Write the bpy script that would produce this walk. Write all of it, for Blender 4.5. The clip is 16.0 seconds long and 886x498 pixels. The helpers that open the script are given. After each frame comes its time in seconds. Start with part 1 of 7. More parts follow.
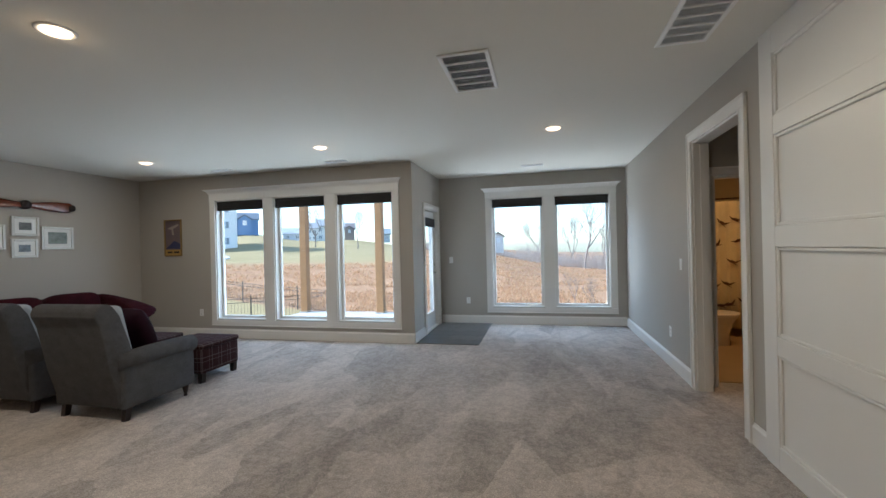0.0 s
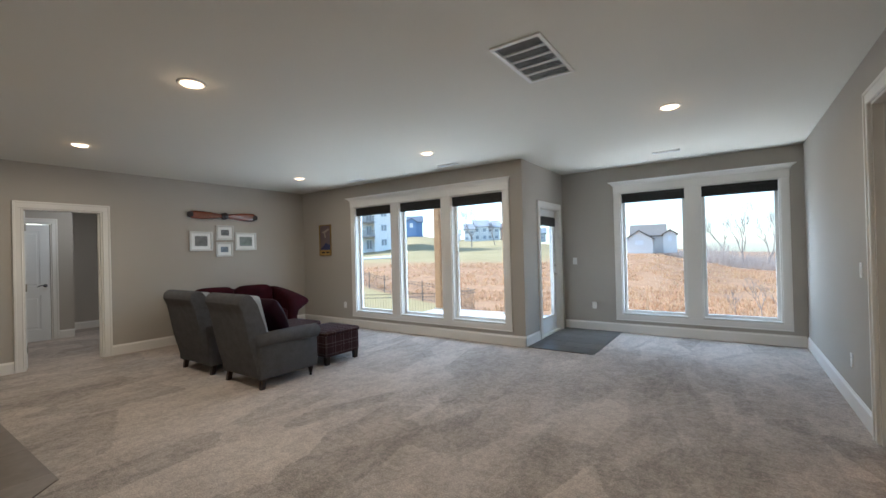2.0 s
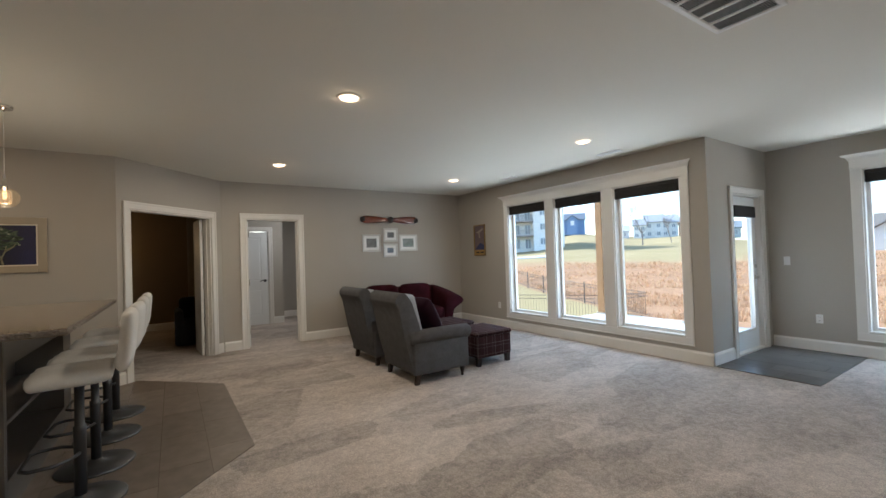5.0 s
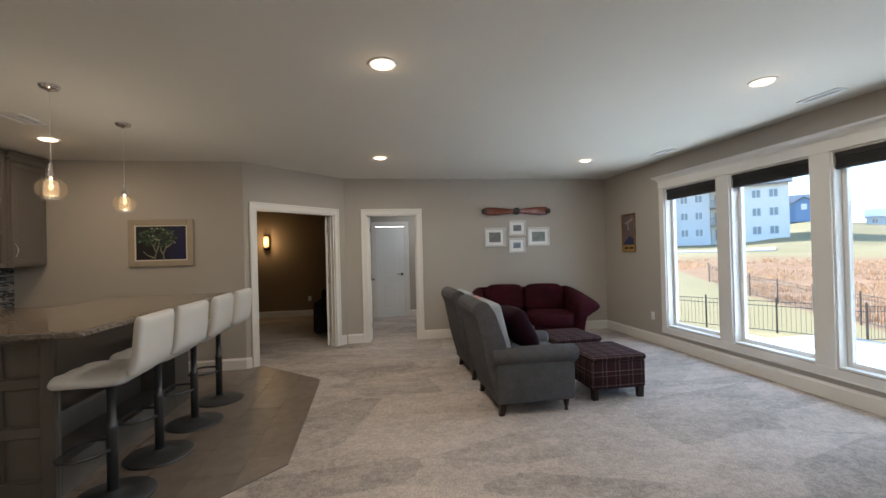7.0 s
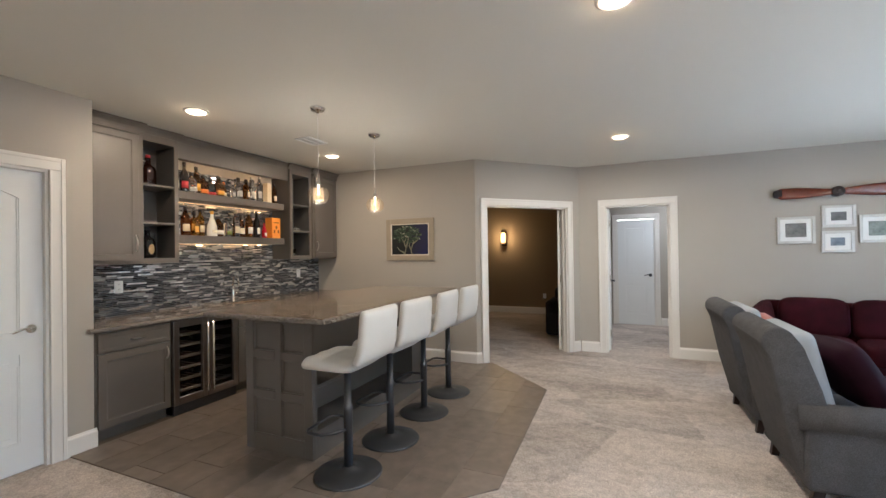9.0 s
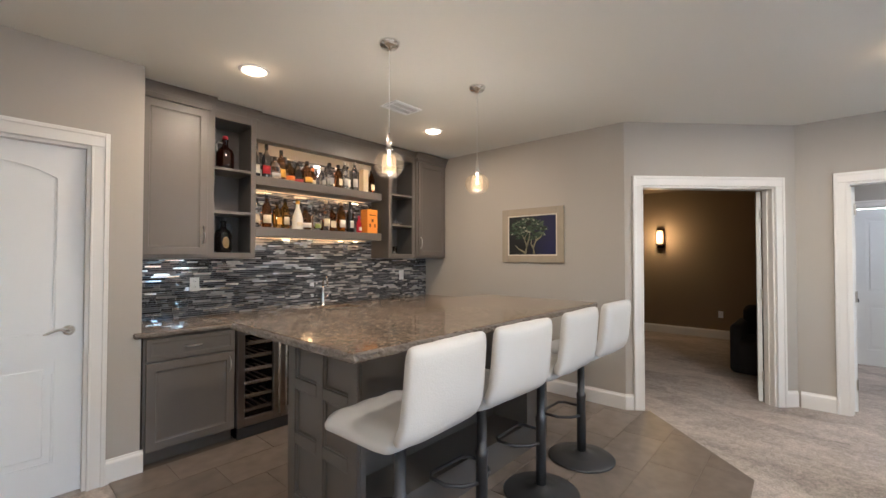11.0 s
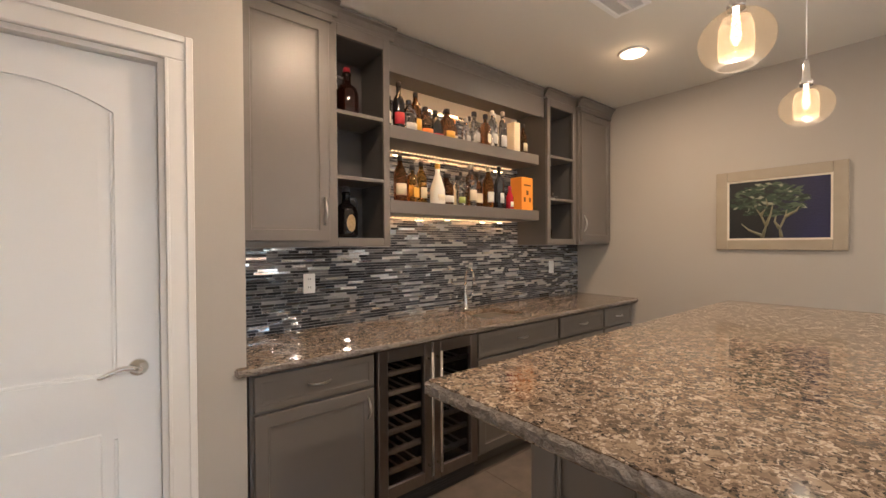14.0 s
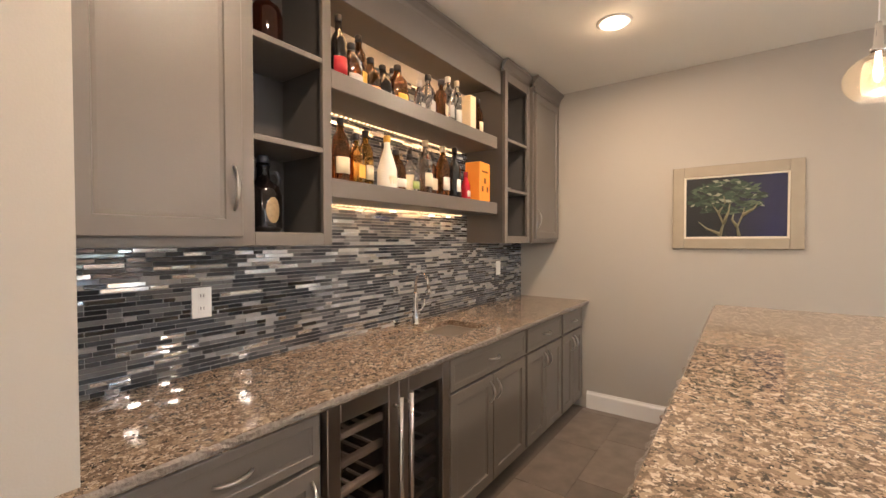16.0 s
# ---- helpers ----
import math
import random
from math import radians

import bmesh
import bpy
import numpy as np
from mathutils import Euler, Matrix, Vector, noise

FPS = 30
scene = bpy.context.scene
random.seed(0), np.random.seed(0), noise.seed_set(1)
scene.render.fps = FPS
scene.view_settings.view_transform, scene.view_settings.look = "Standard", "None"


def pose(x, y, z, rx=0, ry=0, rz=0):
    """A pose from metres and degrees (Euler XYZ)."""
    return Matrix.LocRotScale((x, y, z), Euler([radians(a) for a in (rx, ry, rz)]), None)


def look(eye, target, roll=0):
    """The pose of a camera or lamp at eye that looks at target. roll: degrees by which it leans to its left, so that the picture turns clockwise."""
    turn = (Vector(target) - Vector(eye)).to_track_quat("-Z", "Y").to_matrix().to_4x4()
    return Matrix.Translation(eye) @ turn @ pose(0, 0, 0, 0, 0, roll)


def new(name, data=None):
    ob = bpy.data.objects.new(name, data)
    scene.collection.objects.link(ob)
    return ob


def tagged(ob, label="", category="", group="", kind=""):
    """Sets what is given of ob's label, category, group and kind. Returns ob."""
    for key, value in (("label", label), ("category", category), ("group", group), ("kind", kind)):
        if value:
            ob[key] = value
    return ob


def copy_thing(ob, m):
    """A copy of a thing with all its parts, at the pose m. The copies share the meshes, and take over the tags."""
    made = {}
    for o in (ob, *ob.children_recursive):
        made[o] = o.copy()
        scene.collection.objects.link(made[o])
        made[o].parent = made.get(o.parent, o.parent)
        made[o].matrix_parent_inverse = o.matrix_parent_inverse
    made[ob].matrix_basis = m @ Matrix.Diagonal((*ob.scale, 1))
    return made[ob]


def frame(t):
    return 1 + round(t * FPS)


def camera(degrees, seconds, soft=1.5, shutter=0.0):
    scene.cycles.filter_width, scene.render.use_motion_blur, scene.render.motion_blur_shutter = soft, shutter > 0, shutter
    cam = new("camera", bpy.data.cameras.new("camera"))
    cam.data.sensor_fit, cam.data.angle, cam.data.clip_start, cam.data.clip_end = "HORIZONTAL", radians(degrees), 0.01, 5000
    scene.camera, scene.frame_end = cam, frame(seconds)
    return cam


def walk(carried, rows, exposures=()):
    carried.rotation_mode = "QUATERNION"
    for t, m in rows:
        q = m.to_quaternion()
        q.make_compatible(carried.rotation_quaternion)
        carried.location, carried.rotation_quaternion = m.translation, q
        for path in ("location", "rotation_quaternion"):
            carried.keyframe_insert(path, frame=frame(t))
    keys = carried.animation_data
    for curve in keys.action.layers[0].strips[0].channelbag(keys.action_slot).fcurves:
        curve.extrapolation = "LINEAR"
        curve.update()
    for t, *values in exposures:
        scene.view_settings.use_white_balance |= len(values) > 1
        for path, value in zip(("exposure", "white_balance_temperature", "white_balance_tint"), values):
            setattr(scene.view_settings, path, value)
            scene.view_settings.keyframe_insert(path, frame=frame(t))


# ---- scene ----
cam = camera(94.0, 16.0)
PATH = [
    (0, (0.162, 0.067, 1.402), (-0.302, 2.013, 1.396), -1.4),
    (0.5, (0.291, 0.25, 1.418), (-0.396, 2.128, 1.415), -1.6),
    (1, (0.424, 0.353, 1.425), (-0.452, 2.151, 1.429), -1.6),
    (1.5, (0.625, 0.434, 1.415), (-0.407, 2.147, 1.422), -1.6),
    (2, (0.756, 0.396, 1.395), (-0.389, 2.035, 1.407), -1.5),
    (2.5, (0.836, 0.285, 1.385), (-0.396, 1.86, 1.403), -1.5),
    (3, (0.887, 0.189, 1.384), (-0.429, 1.695, 1.399), -1.4),
    (3.5, (0.877, 0.153, 1.388), (-0.528, 1.577, 1.398), -1.3),
    (4, (0.82, 0.236, 1.398), (-0.678, 1.562, 1.404), -1.3),
    (4.2, (0.79, 0.295, 1.394), (-0.742, 1.581, 1.409), -1.5),
    (6.5, (0.337, 1.529, 1.433), (-1.583, 2.088, 1.445), -1.6),
    (7, (0.217, 1.776, 1.452), (-1.756, 2.1, 1.466), -1.5),
    (7.5, (0.095, 1.938, 1.451), (-1.903, 2.007, 1.473), -1.5),
    (8, (0.041, 2.13, 1.454), (-1.944, 1.887, 1.482), -1.2),
    (8.5, (-0.09, 2.043, 1.459), (-2.018, 1.515, 1.483), -1.1),
    (9, (-0.326, 1.86, 1.473), (-2.162, 1.067, 1.488), -0.8),
    (9.5, (-0.619, 1.681, 1.475), (-2.357, 0.692, 1.478), -0.8),
    (9.7, (-0.762, 1.613, 1.473), (-2.463, 0.561, 1.478), -0.7),
    (11.8, (-1.735, 1.337, 1.391), (-3.112, -0.114, 1.416), -0.5),
    (12, (-1.767, 1.296, 1.389), (-3.115, -0.182, 1.403), -0.8),
    (12.5, (-1.764, 0.991, 1.386), (-3.05, -0.541, 1.394), -0.6),
    (13, (-1.729, 0.636, 1.414), (-2.975, -0.929, 1.417), -0.7),
    (13.5, (-1.747, 0.214, 1.436), (-3.0, -1.344, 1.414), -0.3),
    (14, (-1.751, -0.081, 1.418), (-3.014, -1.632, 1.393), -0.3),
    (14.5, (-1.761, -0.344, 1.424), (-3.07, -1.856, 1.391), -0.3),
    (15, (-1.832, -0.558, 1.402), (-3.215, -2.002, 1.375), -0.2),
    (15.5, (-1.915, -0.706, 1.4), (-3.397, -2.049, 1.374), -0.5),
    (16, (-1.953, -0.802, 1.422), (-3.567, -1.983, 1.382), -0.1),
]
walk(cam, [(t, look(eye, target, roll)) for t, eye, target, roll in PATH], exposures=[(0.0, 1.70, 5030, 4), (2.0, 1.85, 5130, 5), (4.0, 1.90, 5280, 5), (7.0, 1.99, 5190, 6), (8.5, 2.66, 4990, 6), (9.7, 2.86, 4870, 7), (12.0, 2.94, 4920, 9), (13.0, 2.91, 5010, 10), (13.5, 2.84, 5310, 12), (14.0, 2.99, 5410, 13), (15.0, 3.08, 5510, 14), (16.0, 3.48, 5410, 13)])

# ---- sky, sun and lamps ----
world = bpy.data.worlds.new("sky")
scene.world = world
world.use_nodes = True
_wn, _wl = world.node_tree.nodes, world.node_tree.links
_sky = _wn.new("ShaderNodeTexSky")
_sky.sky_type, _sky.sun_disc = "NISHITA", False
_sky.sun_elevation, _sky.sun_rotation = radians(30), radians(260)
_wl.new(_sky.outputs[0], _wn["Background"].inputs[0])
_wn["Background"].inputs[1].default_value = 0.15
SUN_FROM = Vector((-0.985, -0.174, 0.58))
sun = new("sun", bpy.data.lights.new("sun", "SUN"))
sun.data.energy, sun.data.angle, sun.data.color = 3.2, radians(0.5), (1.0, 0.95, 0.88)
sun.matrix_world = look(SUN_FROM * 30, (0, 0, 0))

WARM = (1.0, 0.75, 0.49)
AMBER = (1.0, 0.67, 0.38)
CEIL = 2.69
N_Y1, N_Y2 = 5.89, 7.595


def lamp(name, kind, watts, m, color=WARM, size=0.1, size_y=None, spot=None):
    ob = new(name, bpy.data.lights.new(name, kind))
    ob.data.energy, ob.data.color = watts, color
    if kind == "AREA":
        ob.data.shape = "RECTANGLE" if size_y else "DISK"
        ob.data.size = size
        if size_y:
            ob.data.size_y = size_y
    else:
        ob.data.shadow_soft_size = size
    if spot:
        ob.data.spot_size, ob.data.spot_blend = radians(spot), 0.6
    ob.matrix_world = m
    return ob


DOWNLIGHTS = [(-2.495, 1.853), (-5.16, 1.865), (-5.18, 4.725), (-2.485, 4.725), (0.317, 4.775), (-2.70, -1.415), (-4.50, -1.43), (0.317, 1.86)]
DOWN_W, NORTH_W, BAR_W, PEND_W, LED_W = 5.2, 2.0, 2.3, 1.3, 0.26
for _x, _y in DOWNLIGHTS:
    lamp("downlight_lamp", "AREA", BAR_W if _y < 0 else NORTH_W if _y > 4 else DOWN_W, pose(_x, _y, CEIL - 0.028), AMBER if _y < 0 else WARM, 0.13)
    # extra point lamp, added only to cast a warm halo on the ceiling
    lamp("downlight_halo_lamp", "POINT", 0.17, pose(_x, _y, CEIL - 0.05), (1.0, 0.62, 0.30), 0.03)
# added lamps, out of view above and below the two banks of windows, stand in for sky and sunlit ground
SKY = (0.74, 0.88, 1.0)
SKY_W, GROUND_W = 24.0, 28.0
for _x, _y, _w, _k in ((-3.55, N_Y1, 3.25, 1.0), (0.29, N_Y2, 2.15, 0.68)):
    lamp("daylight_stand_in", "AREA", SKY_W * _k, pose(_x, _y + 0.62, 2.78, rx=-42), SKY, _w, 0.95)
    lamp("daylight_stand_in", "AREA", GROUND_W * _k, pose(_x, _y + 0.66, -0.06, rx=-148), (1.0, 0.95, 0.88), _w, 0.9)

# ---- materials ----
MATS = {}


def mat(name, color, rough=0.6, metal=0.0, var=0.08, scale=8.0, bump=0.0, bump_scale=60.0, spec=0.5, color2=None, fine=0.0, fine_scale=200.0, coat=0.0):
    """A painted, woven or metal surface with colour variation at two scales and fine relief."""
    if name in MATS:
        return MATS[name]
    m = bpy.data.materials.new(name)
    m.use_nodes = True
    n, l = m.node_tree.nodes, m.node_tree.links
    b = n["Principled BSDF"]
    b.inputs["Roughness"].default_value, b.inputs["Metallic"].default_value = rough, metal
    b.inputs["Specular IOR Level"].default_value, b.inputs["Coat Weight"].default_value = spec, coat
    tc = n.new("ShaderNodeTexCoord")
    big = n.new("ShaderNodeTexNoise")
    big.inputs["Scale"].default_value, big.inputs["Detail"].default_value = scale, 4.0
    l.new(tc.outputs["Object"], big.inputs["Vector"])
    ramp = n.new("ShaderNodeMix")
    ramp.data_type = "RGBA"
    c2 = color2 or tuple(max(0.0, c * (1 - 2 * var)) for c in color)
    c1 = color if color2 else tuple(min(1.0, c * (1 + var)) for c in color)
    ramp.inputs["A"].default_value, ramp.inputs["B"].default_value = (*c1, 1), (*c2, 1)
    l.new(big.outputs["Fac"], ramp.inputs["Factor"])
    out = ramp.outputs["Result"]
    small = n.new("ShaderNodeTexNoise")
    small.inputs["Scale"].default_value, small.inputs["Detail"].default_value = (fine_scale if fine else bump_scale), 3.0
    l.new(tc.outputs["Object"], small.inputs["Vector"])
    if fine:
        mul = n.new("ShaderNodeMix")
        mul.data_type, mul.blend_type = "RGBA", "OVERLAY"
        mul.inputs["Factor"].default_value = fine
        l.new(out, mul.inputs["A"])
        l.new(small.outputs["Fac"], mul.inputs["B"])
        out = mul.outputs["Result"]
    l.new(out, b.inputs["Base Color"])
    if bump:
        bp = n.new("ShaderNodeBump")
        bp.inputs["Strength"].default_value, bp.inputs["Distance"].default_value = bump, 0.01
        l.new(small.outputs["Fac"], bp.inputs["Height"])
        l.new(bp.outputs["Normal"], b.inputs["Normal"])
    MATS[name] = m
    return m


def glass(name, color=(1, 1, 1), rough=0.0, ior=1.45):
    if name in MATS:
        return MATS[name]
    m = bpy.data.materials.new(name)
    m.use_nodes = True
    b = m.node_tree.nodes["Principled BSDF"]
    b.inputs["Base Color"].default_value = (*color, 1)
    b.inputs["Roughness"].default_value, b.inputs["Transmission Weight"].default_value, b.inputs["IOR"].default_value = rough, 1.0, ior
    MATS[name] = m
    return m


def glow(name, color, strength):
    if name in MATS:
        return MATS[name]
    m = bpy.data.materials.new(name)
    m.use_nodes = True
    b = m.node_tree.nodes["Principled BSDF"]
    b.inputs["Base Color"].default_value = (*color, 1)
    b.inputs["Emission Color"].default_value, b.inputs["Emission Strength"].default_value = (*color, 1), strength
    MATS[name] = m
    return m


WALL = mat("greige wall paint", (0.43, 0.40, 0.35), 0.75, var=0.02, scale=1.2, bump=0.06, bump_scale=180)
TAUPE = mat("dark tan wall paint", (0.24, 0.18, 0.11), 0.8, var=0.03, scale=1.2, bump=0.06, bump_scale=180)
CEILING = mat("flat ceiling paint", (0.70, 0.675, 0.60), 0.9, var=0.015, scale=0.8, bump=0.10, bump_scale=140)
WHITE = mat("white trim paint", (0.78, 0.76, 0.72), 0.35, var=0.02, scale=3, bump=0.02)
DOORWHITE = mat("white door paint", (0.80, 0.815, 0.82), 0.4, var=0.02, scale=3, bump=0.03, bump_scale=90)
CABINET = mat("grey cabinet paint", (0.140, 0.124, 0.107), 0.38, var=0.05, scale=4, bump=0.03, bump_scale=120)
# darker grey than CABINET, for the cubbies' side, back and top panels
CUBBY = mat("darker grey cabinet panels", (0.085, 0.080, 0.076), 0.5, var=0.05, scale=4)
STEEL = mat("brushed steel", (0.55, 0.53, 0.50), 0.28, 1.0, var=0.05, scale=20, bump=0.03, bump_scale=300)
CHROME = mat("polished chrome", (0.75, 0.74, 0.72), 0.12, 1.0, var=0.02)
BLACKMETAL = mat("dark gunmetal", (0.095, 0.098, 0.106), 0.42, 0.7, var=0.1, scale=6)
PLASTIC = mat("white plastic plate", (0.80, 0.80, 0.78), 0.4, var=0.02)
DARK = mat("dark void", (0.012, 0.012, 0.012), 0.8, var=0.2)
BLIND = mat("charcoal blind fabric", (0.035, 0.033, 0.032), 0.85, var=0.1, scale=12, bump=0.2, bump_scale=220)
GREYCLOTH = mat("grey tweed", (0.098, 0.097, 0.102), 0.95, var=0.16, scale=14, bump=0.6, bump_scale=240, fine=0.75, fine_scale=230, spec=0.2)
BURGUNDY = mat("burgundy velvet", (0.036, 0.0036, 0.0085), 0.8, var=0.40, scale=6, bump=0.25, bump_scale=160, spec=0.12)
BURGUNDY.node_tree.nodes["Principled BSDF"].inputs["Sheen Weight"].default_value = 0.02
BURGUNDY.node_tree.nodes["Principled BSDF"].inputs["Sheen Tint"].default_value = (0.5, 0.15, 0.15, 1)
PLUM = mat("plum satin", (0.020, 0.004, 0.012), 0.7, var=0.3, scale=9, spec=0.15)
WOODDARK = mat("espresso wood", (0.018, 0.008, 0.006), 0.4, var=0.3, scale=14)
LEATHER = mat("white leatherette", (0.64, 0.63, 0.61), 0.45, var=0.03, scale=6, bump=0.15, bump_scale=150)
CURTAIN = mat("cream curtain", (0.70, 0.60, 0.38), 0.85, var=0.08, scale=5, bump=0.2)
PORCELAIN = mat("white porcelain", (0.78, 0.75, 0.68), 0.12, var=0.02)
BRONZE = mat("aged bronze", (0.08, 0.05, 0.03), 0.4, 0.8, var=0.2)
BLACKCLOTH = mat("black cloth", (0.012, 0.011, 0.012), 0.9, var=0.3, scale=6, bump=0.3)
ORANGE = mat("orange card", (0.85, 0.30, 0.02), 0.45, var=0.05)
CLEAR = glass("clear glass")
PANE = glass("window glass", (0.86, 0.875, 0.865), ior=1.1)


def carpet_material():
    """Cut pile: tuft grain, trodden mottling and long strokes of the vacuum."""
    m = mat("cut pile carpet", (0.435, 0.382, 0.340), 1.0, var=0.03, scale=1.3, bump=1.0, bump_scale=170, fine=0.6, fine_scale=110, spec=0.05)
    n, l = m.node_tree.nodes, m.node_tree.links
    b = n["Principled BSDF"]
    b.inputs["Sheen Weight"].default_value = 0.15
    src = b.inputs["Base Color"].links[0].from_socket
    tc = n.new("ShaderNodeTexCoord")
    total = None
    for angle, sx, sy, detail, warp, weight in ((20, 2.6, 0.9, 3.0, 0.7, 0.12), (-38, 1.9, 0.9, 4.0, 0.9, 0.10), (60, 10.0, 8.0, 6.0, 0.8, 0.18), (0, 30.0, 28.0, 5.0, 0.4, 0.20), (0, 85.0, 80.0, 2.0, 0.0, 0.16)):
        mp = n.new("ShaderNodeMapping")
        mp.inputs["Rotation"].default_value, mp.inputs["Scale"].default_value = (0, 0, radians(angle)), (sx, sy, 1.0)
        no = n.new("ShaderNodeTexNoise")
        no.inputs["Scale"].default_value, no.inputs["Detail"].default_value, no.inputs["Distortion"].default_value = 1.0, detail, warp
        l.new(tc.outputs["Object"], mp.inputs["Vector"])
        l.new(mp.outputs["Vector"], no.inputs["Vector"])
        rg = n.new("ShaderNodeMapRange")
        rg.interpolation_type = "SMOOTHSTEP"
        rg.inputs["From Min"].default_value, rg.inputs["From Max"].default_value = 0.40, 0.60
        rg.inputs["To Min"].default_value, rg.inputs["To Max"].default_value = -weight / 2, weight / 2
        l.new(no.outputs["Fac"], rg.inputs["Value"])
        if total is None:
            total = rg.outputs["Result"]
        else:
            ad = n.new("ShaderNodeMath")
            ad.operation = "ADD"
            l.new(total, ad.inputs[0])
            l.new(rg.outputs["Result"], ad.inputs[1])
            total = ad.outputs["Value"]
    for angle, sx, sy, weight in ((28, 2.3, 0.95, 0.38), (-15, 1.7, 0.8, 0.28)):
        mp = n.new("ShaderNodeMapping")
        mp.inputs["Rotation"].default_value, mp.inputs["Scale"].default_value = (0, 0, radians(angle)), (sx, sy, 0.0)
        wob = n.new("ShaderNodeTexNoise")
        wob.inputs["Scale"].default_value, wob.inputs["Detail"].default_value = 14.0, 6.0
        mixv = n.new("ShaderNodeMix")
        mixv.data_type, mixv.blend_type = "RGBA", "LINEAR_LIGHT"
        mixv.inputs["Factor"].default_value = 0.05
        vo = n.new("ShaderNodeTexVoronoi")
        vo.inputs["Scale"].default_value = 1.0
        l.new(tc.outputs["Object"], mp.inputs["Vector"])
        l.new(tc.outputs["Object"], wob.inputs["Vector"])
        l.new(mp.outputs["Vector"], mixv.inputs["A"])
        l.new(wob.outputs["Color"], mixv.inputs["B"])
        l.new(mixv.outputs["Result"], vo.inputs["Vector"])
        sp = n.new("ShaderNodeSeparateColor")
        l.new(vo.outputs["Color"], sp.inputs["Color"])
        rg = n.new("ShaderNodeMapRange")
        rg.inputs["To Min"].default_value, rg.inputs["To Max"].default_value = -weight / 2, weight / 2
        l.new(sp.outputs["Red"], rg.inputs["Value"])
        ad = n.new("ShaderNodeMath")
        ad.operation = "ADD"
        l.new(total, ad.inputs[0])
        l.new(rg.outputs["Result"], ad.inputs[1])
        total = ad.outputs["Value"]
    one = n.new("ShaderNodeMath")
    one.operation = "MULTIPLY_ADD"
    one.inputs[1].default_value, one.inputs[2].default_value = 0.85, 1.0
    l.new(total, one.inputs[0])
    mul = n.new("ShaderNodeVectorMath")
    mul.operation = "SCALE"
    l.new(src, mul.inputs[0])
    l.new(one.outputs["Value"], mul.inputs["Scale"])
    l.new(mul.outputs["Vector"], b.inputs["Base Color"])
    return m


CARPET = carpet_material()


def granite_material():
    m = mat("speckled granite", (0.30, 0.22, 0.15), 0.09, var=0.1, scale=9, spec=0.6)
    n, l = m.node_tree.nodes, m.node_tree.links
    b = n["Principled BSDF"]
    tc = n.new("ShaderNodeTexCoord")
    warp = n.new("ShaderNodeTexNoise")
    warp.inputs["Scale"].default_value, warp.inputs["Detail"].default_value = 60.0, 4.0
    mixv = n.new("ShaderNodeMix")
    mixv.data_type, mixv.blend_type = "RGBA", "LINEAR_LIGHT"
    mixv.inputs["Factor"].default_value = 0.03
    l.new(tc.outputs["Object"], warp.inputs["Vector"])
    l.new(tc.outputs["Object"], mixv.inputs["A"])
    l.new(warp.outputs["Color"], mixv.inputs["B"])
    vor = n.new("ShaderNodeTexVoronoi")
    vor.inputs["Scale"].default_value = 100.0
    l.new(mixv.outputs["Result"], vor.inputs["Vector"])
    sep = n.new("ShaderNodeSeparateColor")
    l.new(vor.outputs["Color"], sep.inputs["Color"])
    cr = n.new("ShaderNodeValToRGB")
    cr.color_ramp.interpolation = "CONSTANT"
    stops = [(0.0, (0.035, 0.026, 0.020)), (0.10, (0.105, 0.078, 0.055)), (0.28, (0.19, 0.142, 0.10)), (0.50, (0.27, 0.205, 0.145)), (0.76, (0.135, 0.10, 0.072)), (0.86, (0.43, 0.36, 0.285))]
    el = cr.color_ramp.elements
    el[0].position, el[0].color = stops[0][0], (*stops[0][1], 1)
    el[1].position, el[1].color = stops[1][0], (*stops[1][1], 1)
    for p, c in stops[2:]:
        e = el.new(p)
        e.color = (*c, 1)
    l.new(sep.outputs["Red"], cr.inputs["Fac"])
    l.new(cr.outputs["Color"], b.inputs["Base Color"])
    return m


GRANITE = granite_material()
GRANITE_EDGE = mat("chiselled granite edge", (0.34, 0.30, 0.26), 0.35, var=0.1, color2=(0.06, 0.05, 0.045), scale=70, bump=0.8, bump_scale=120)


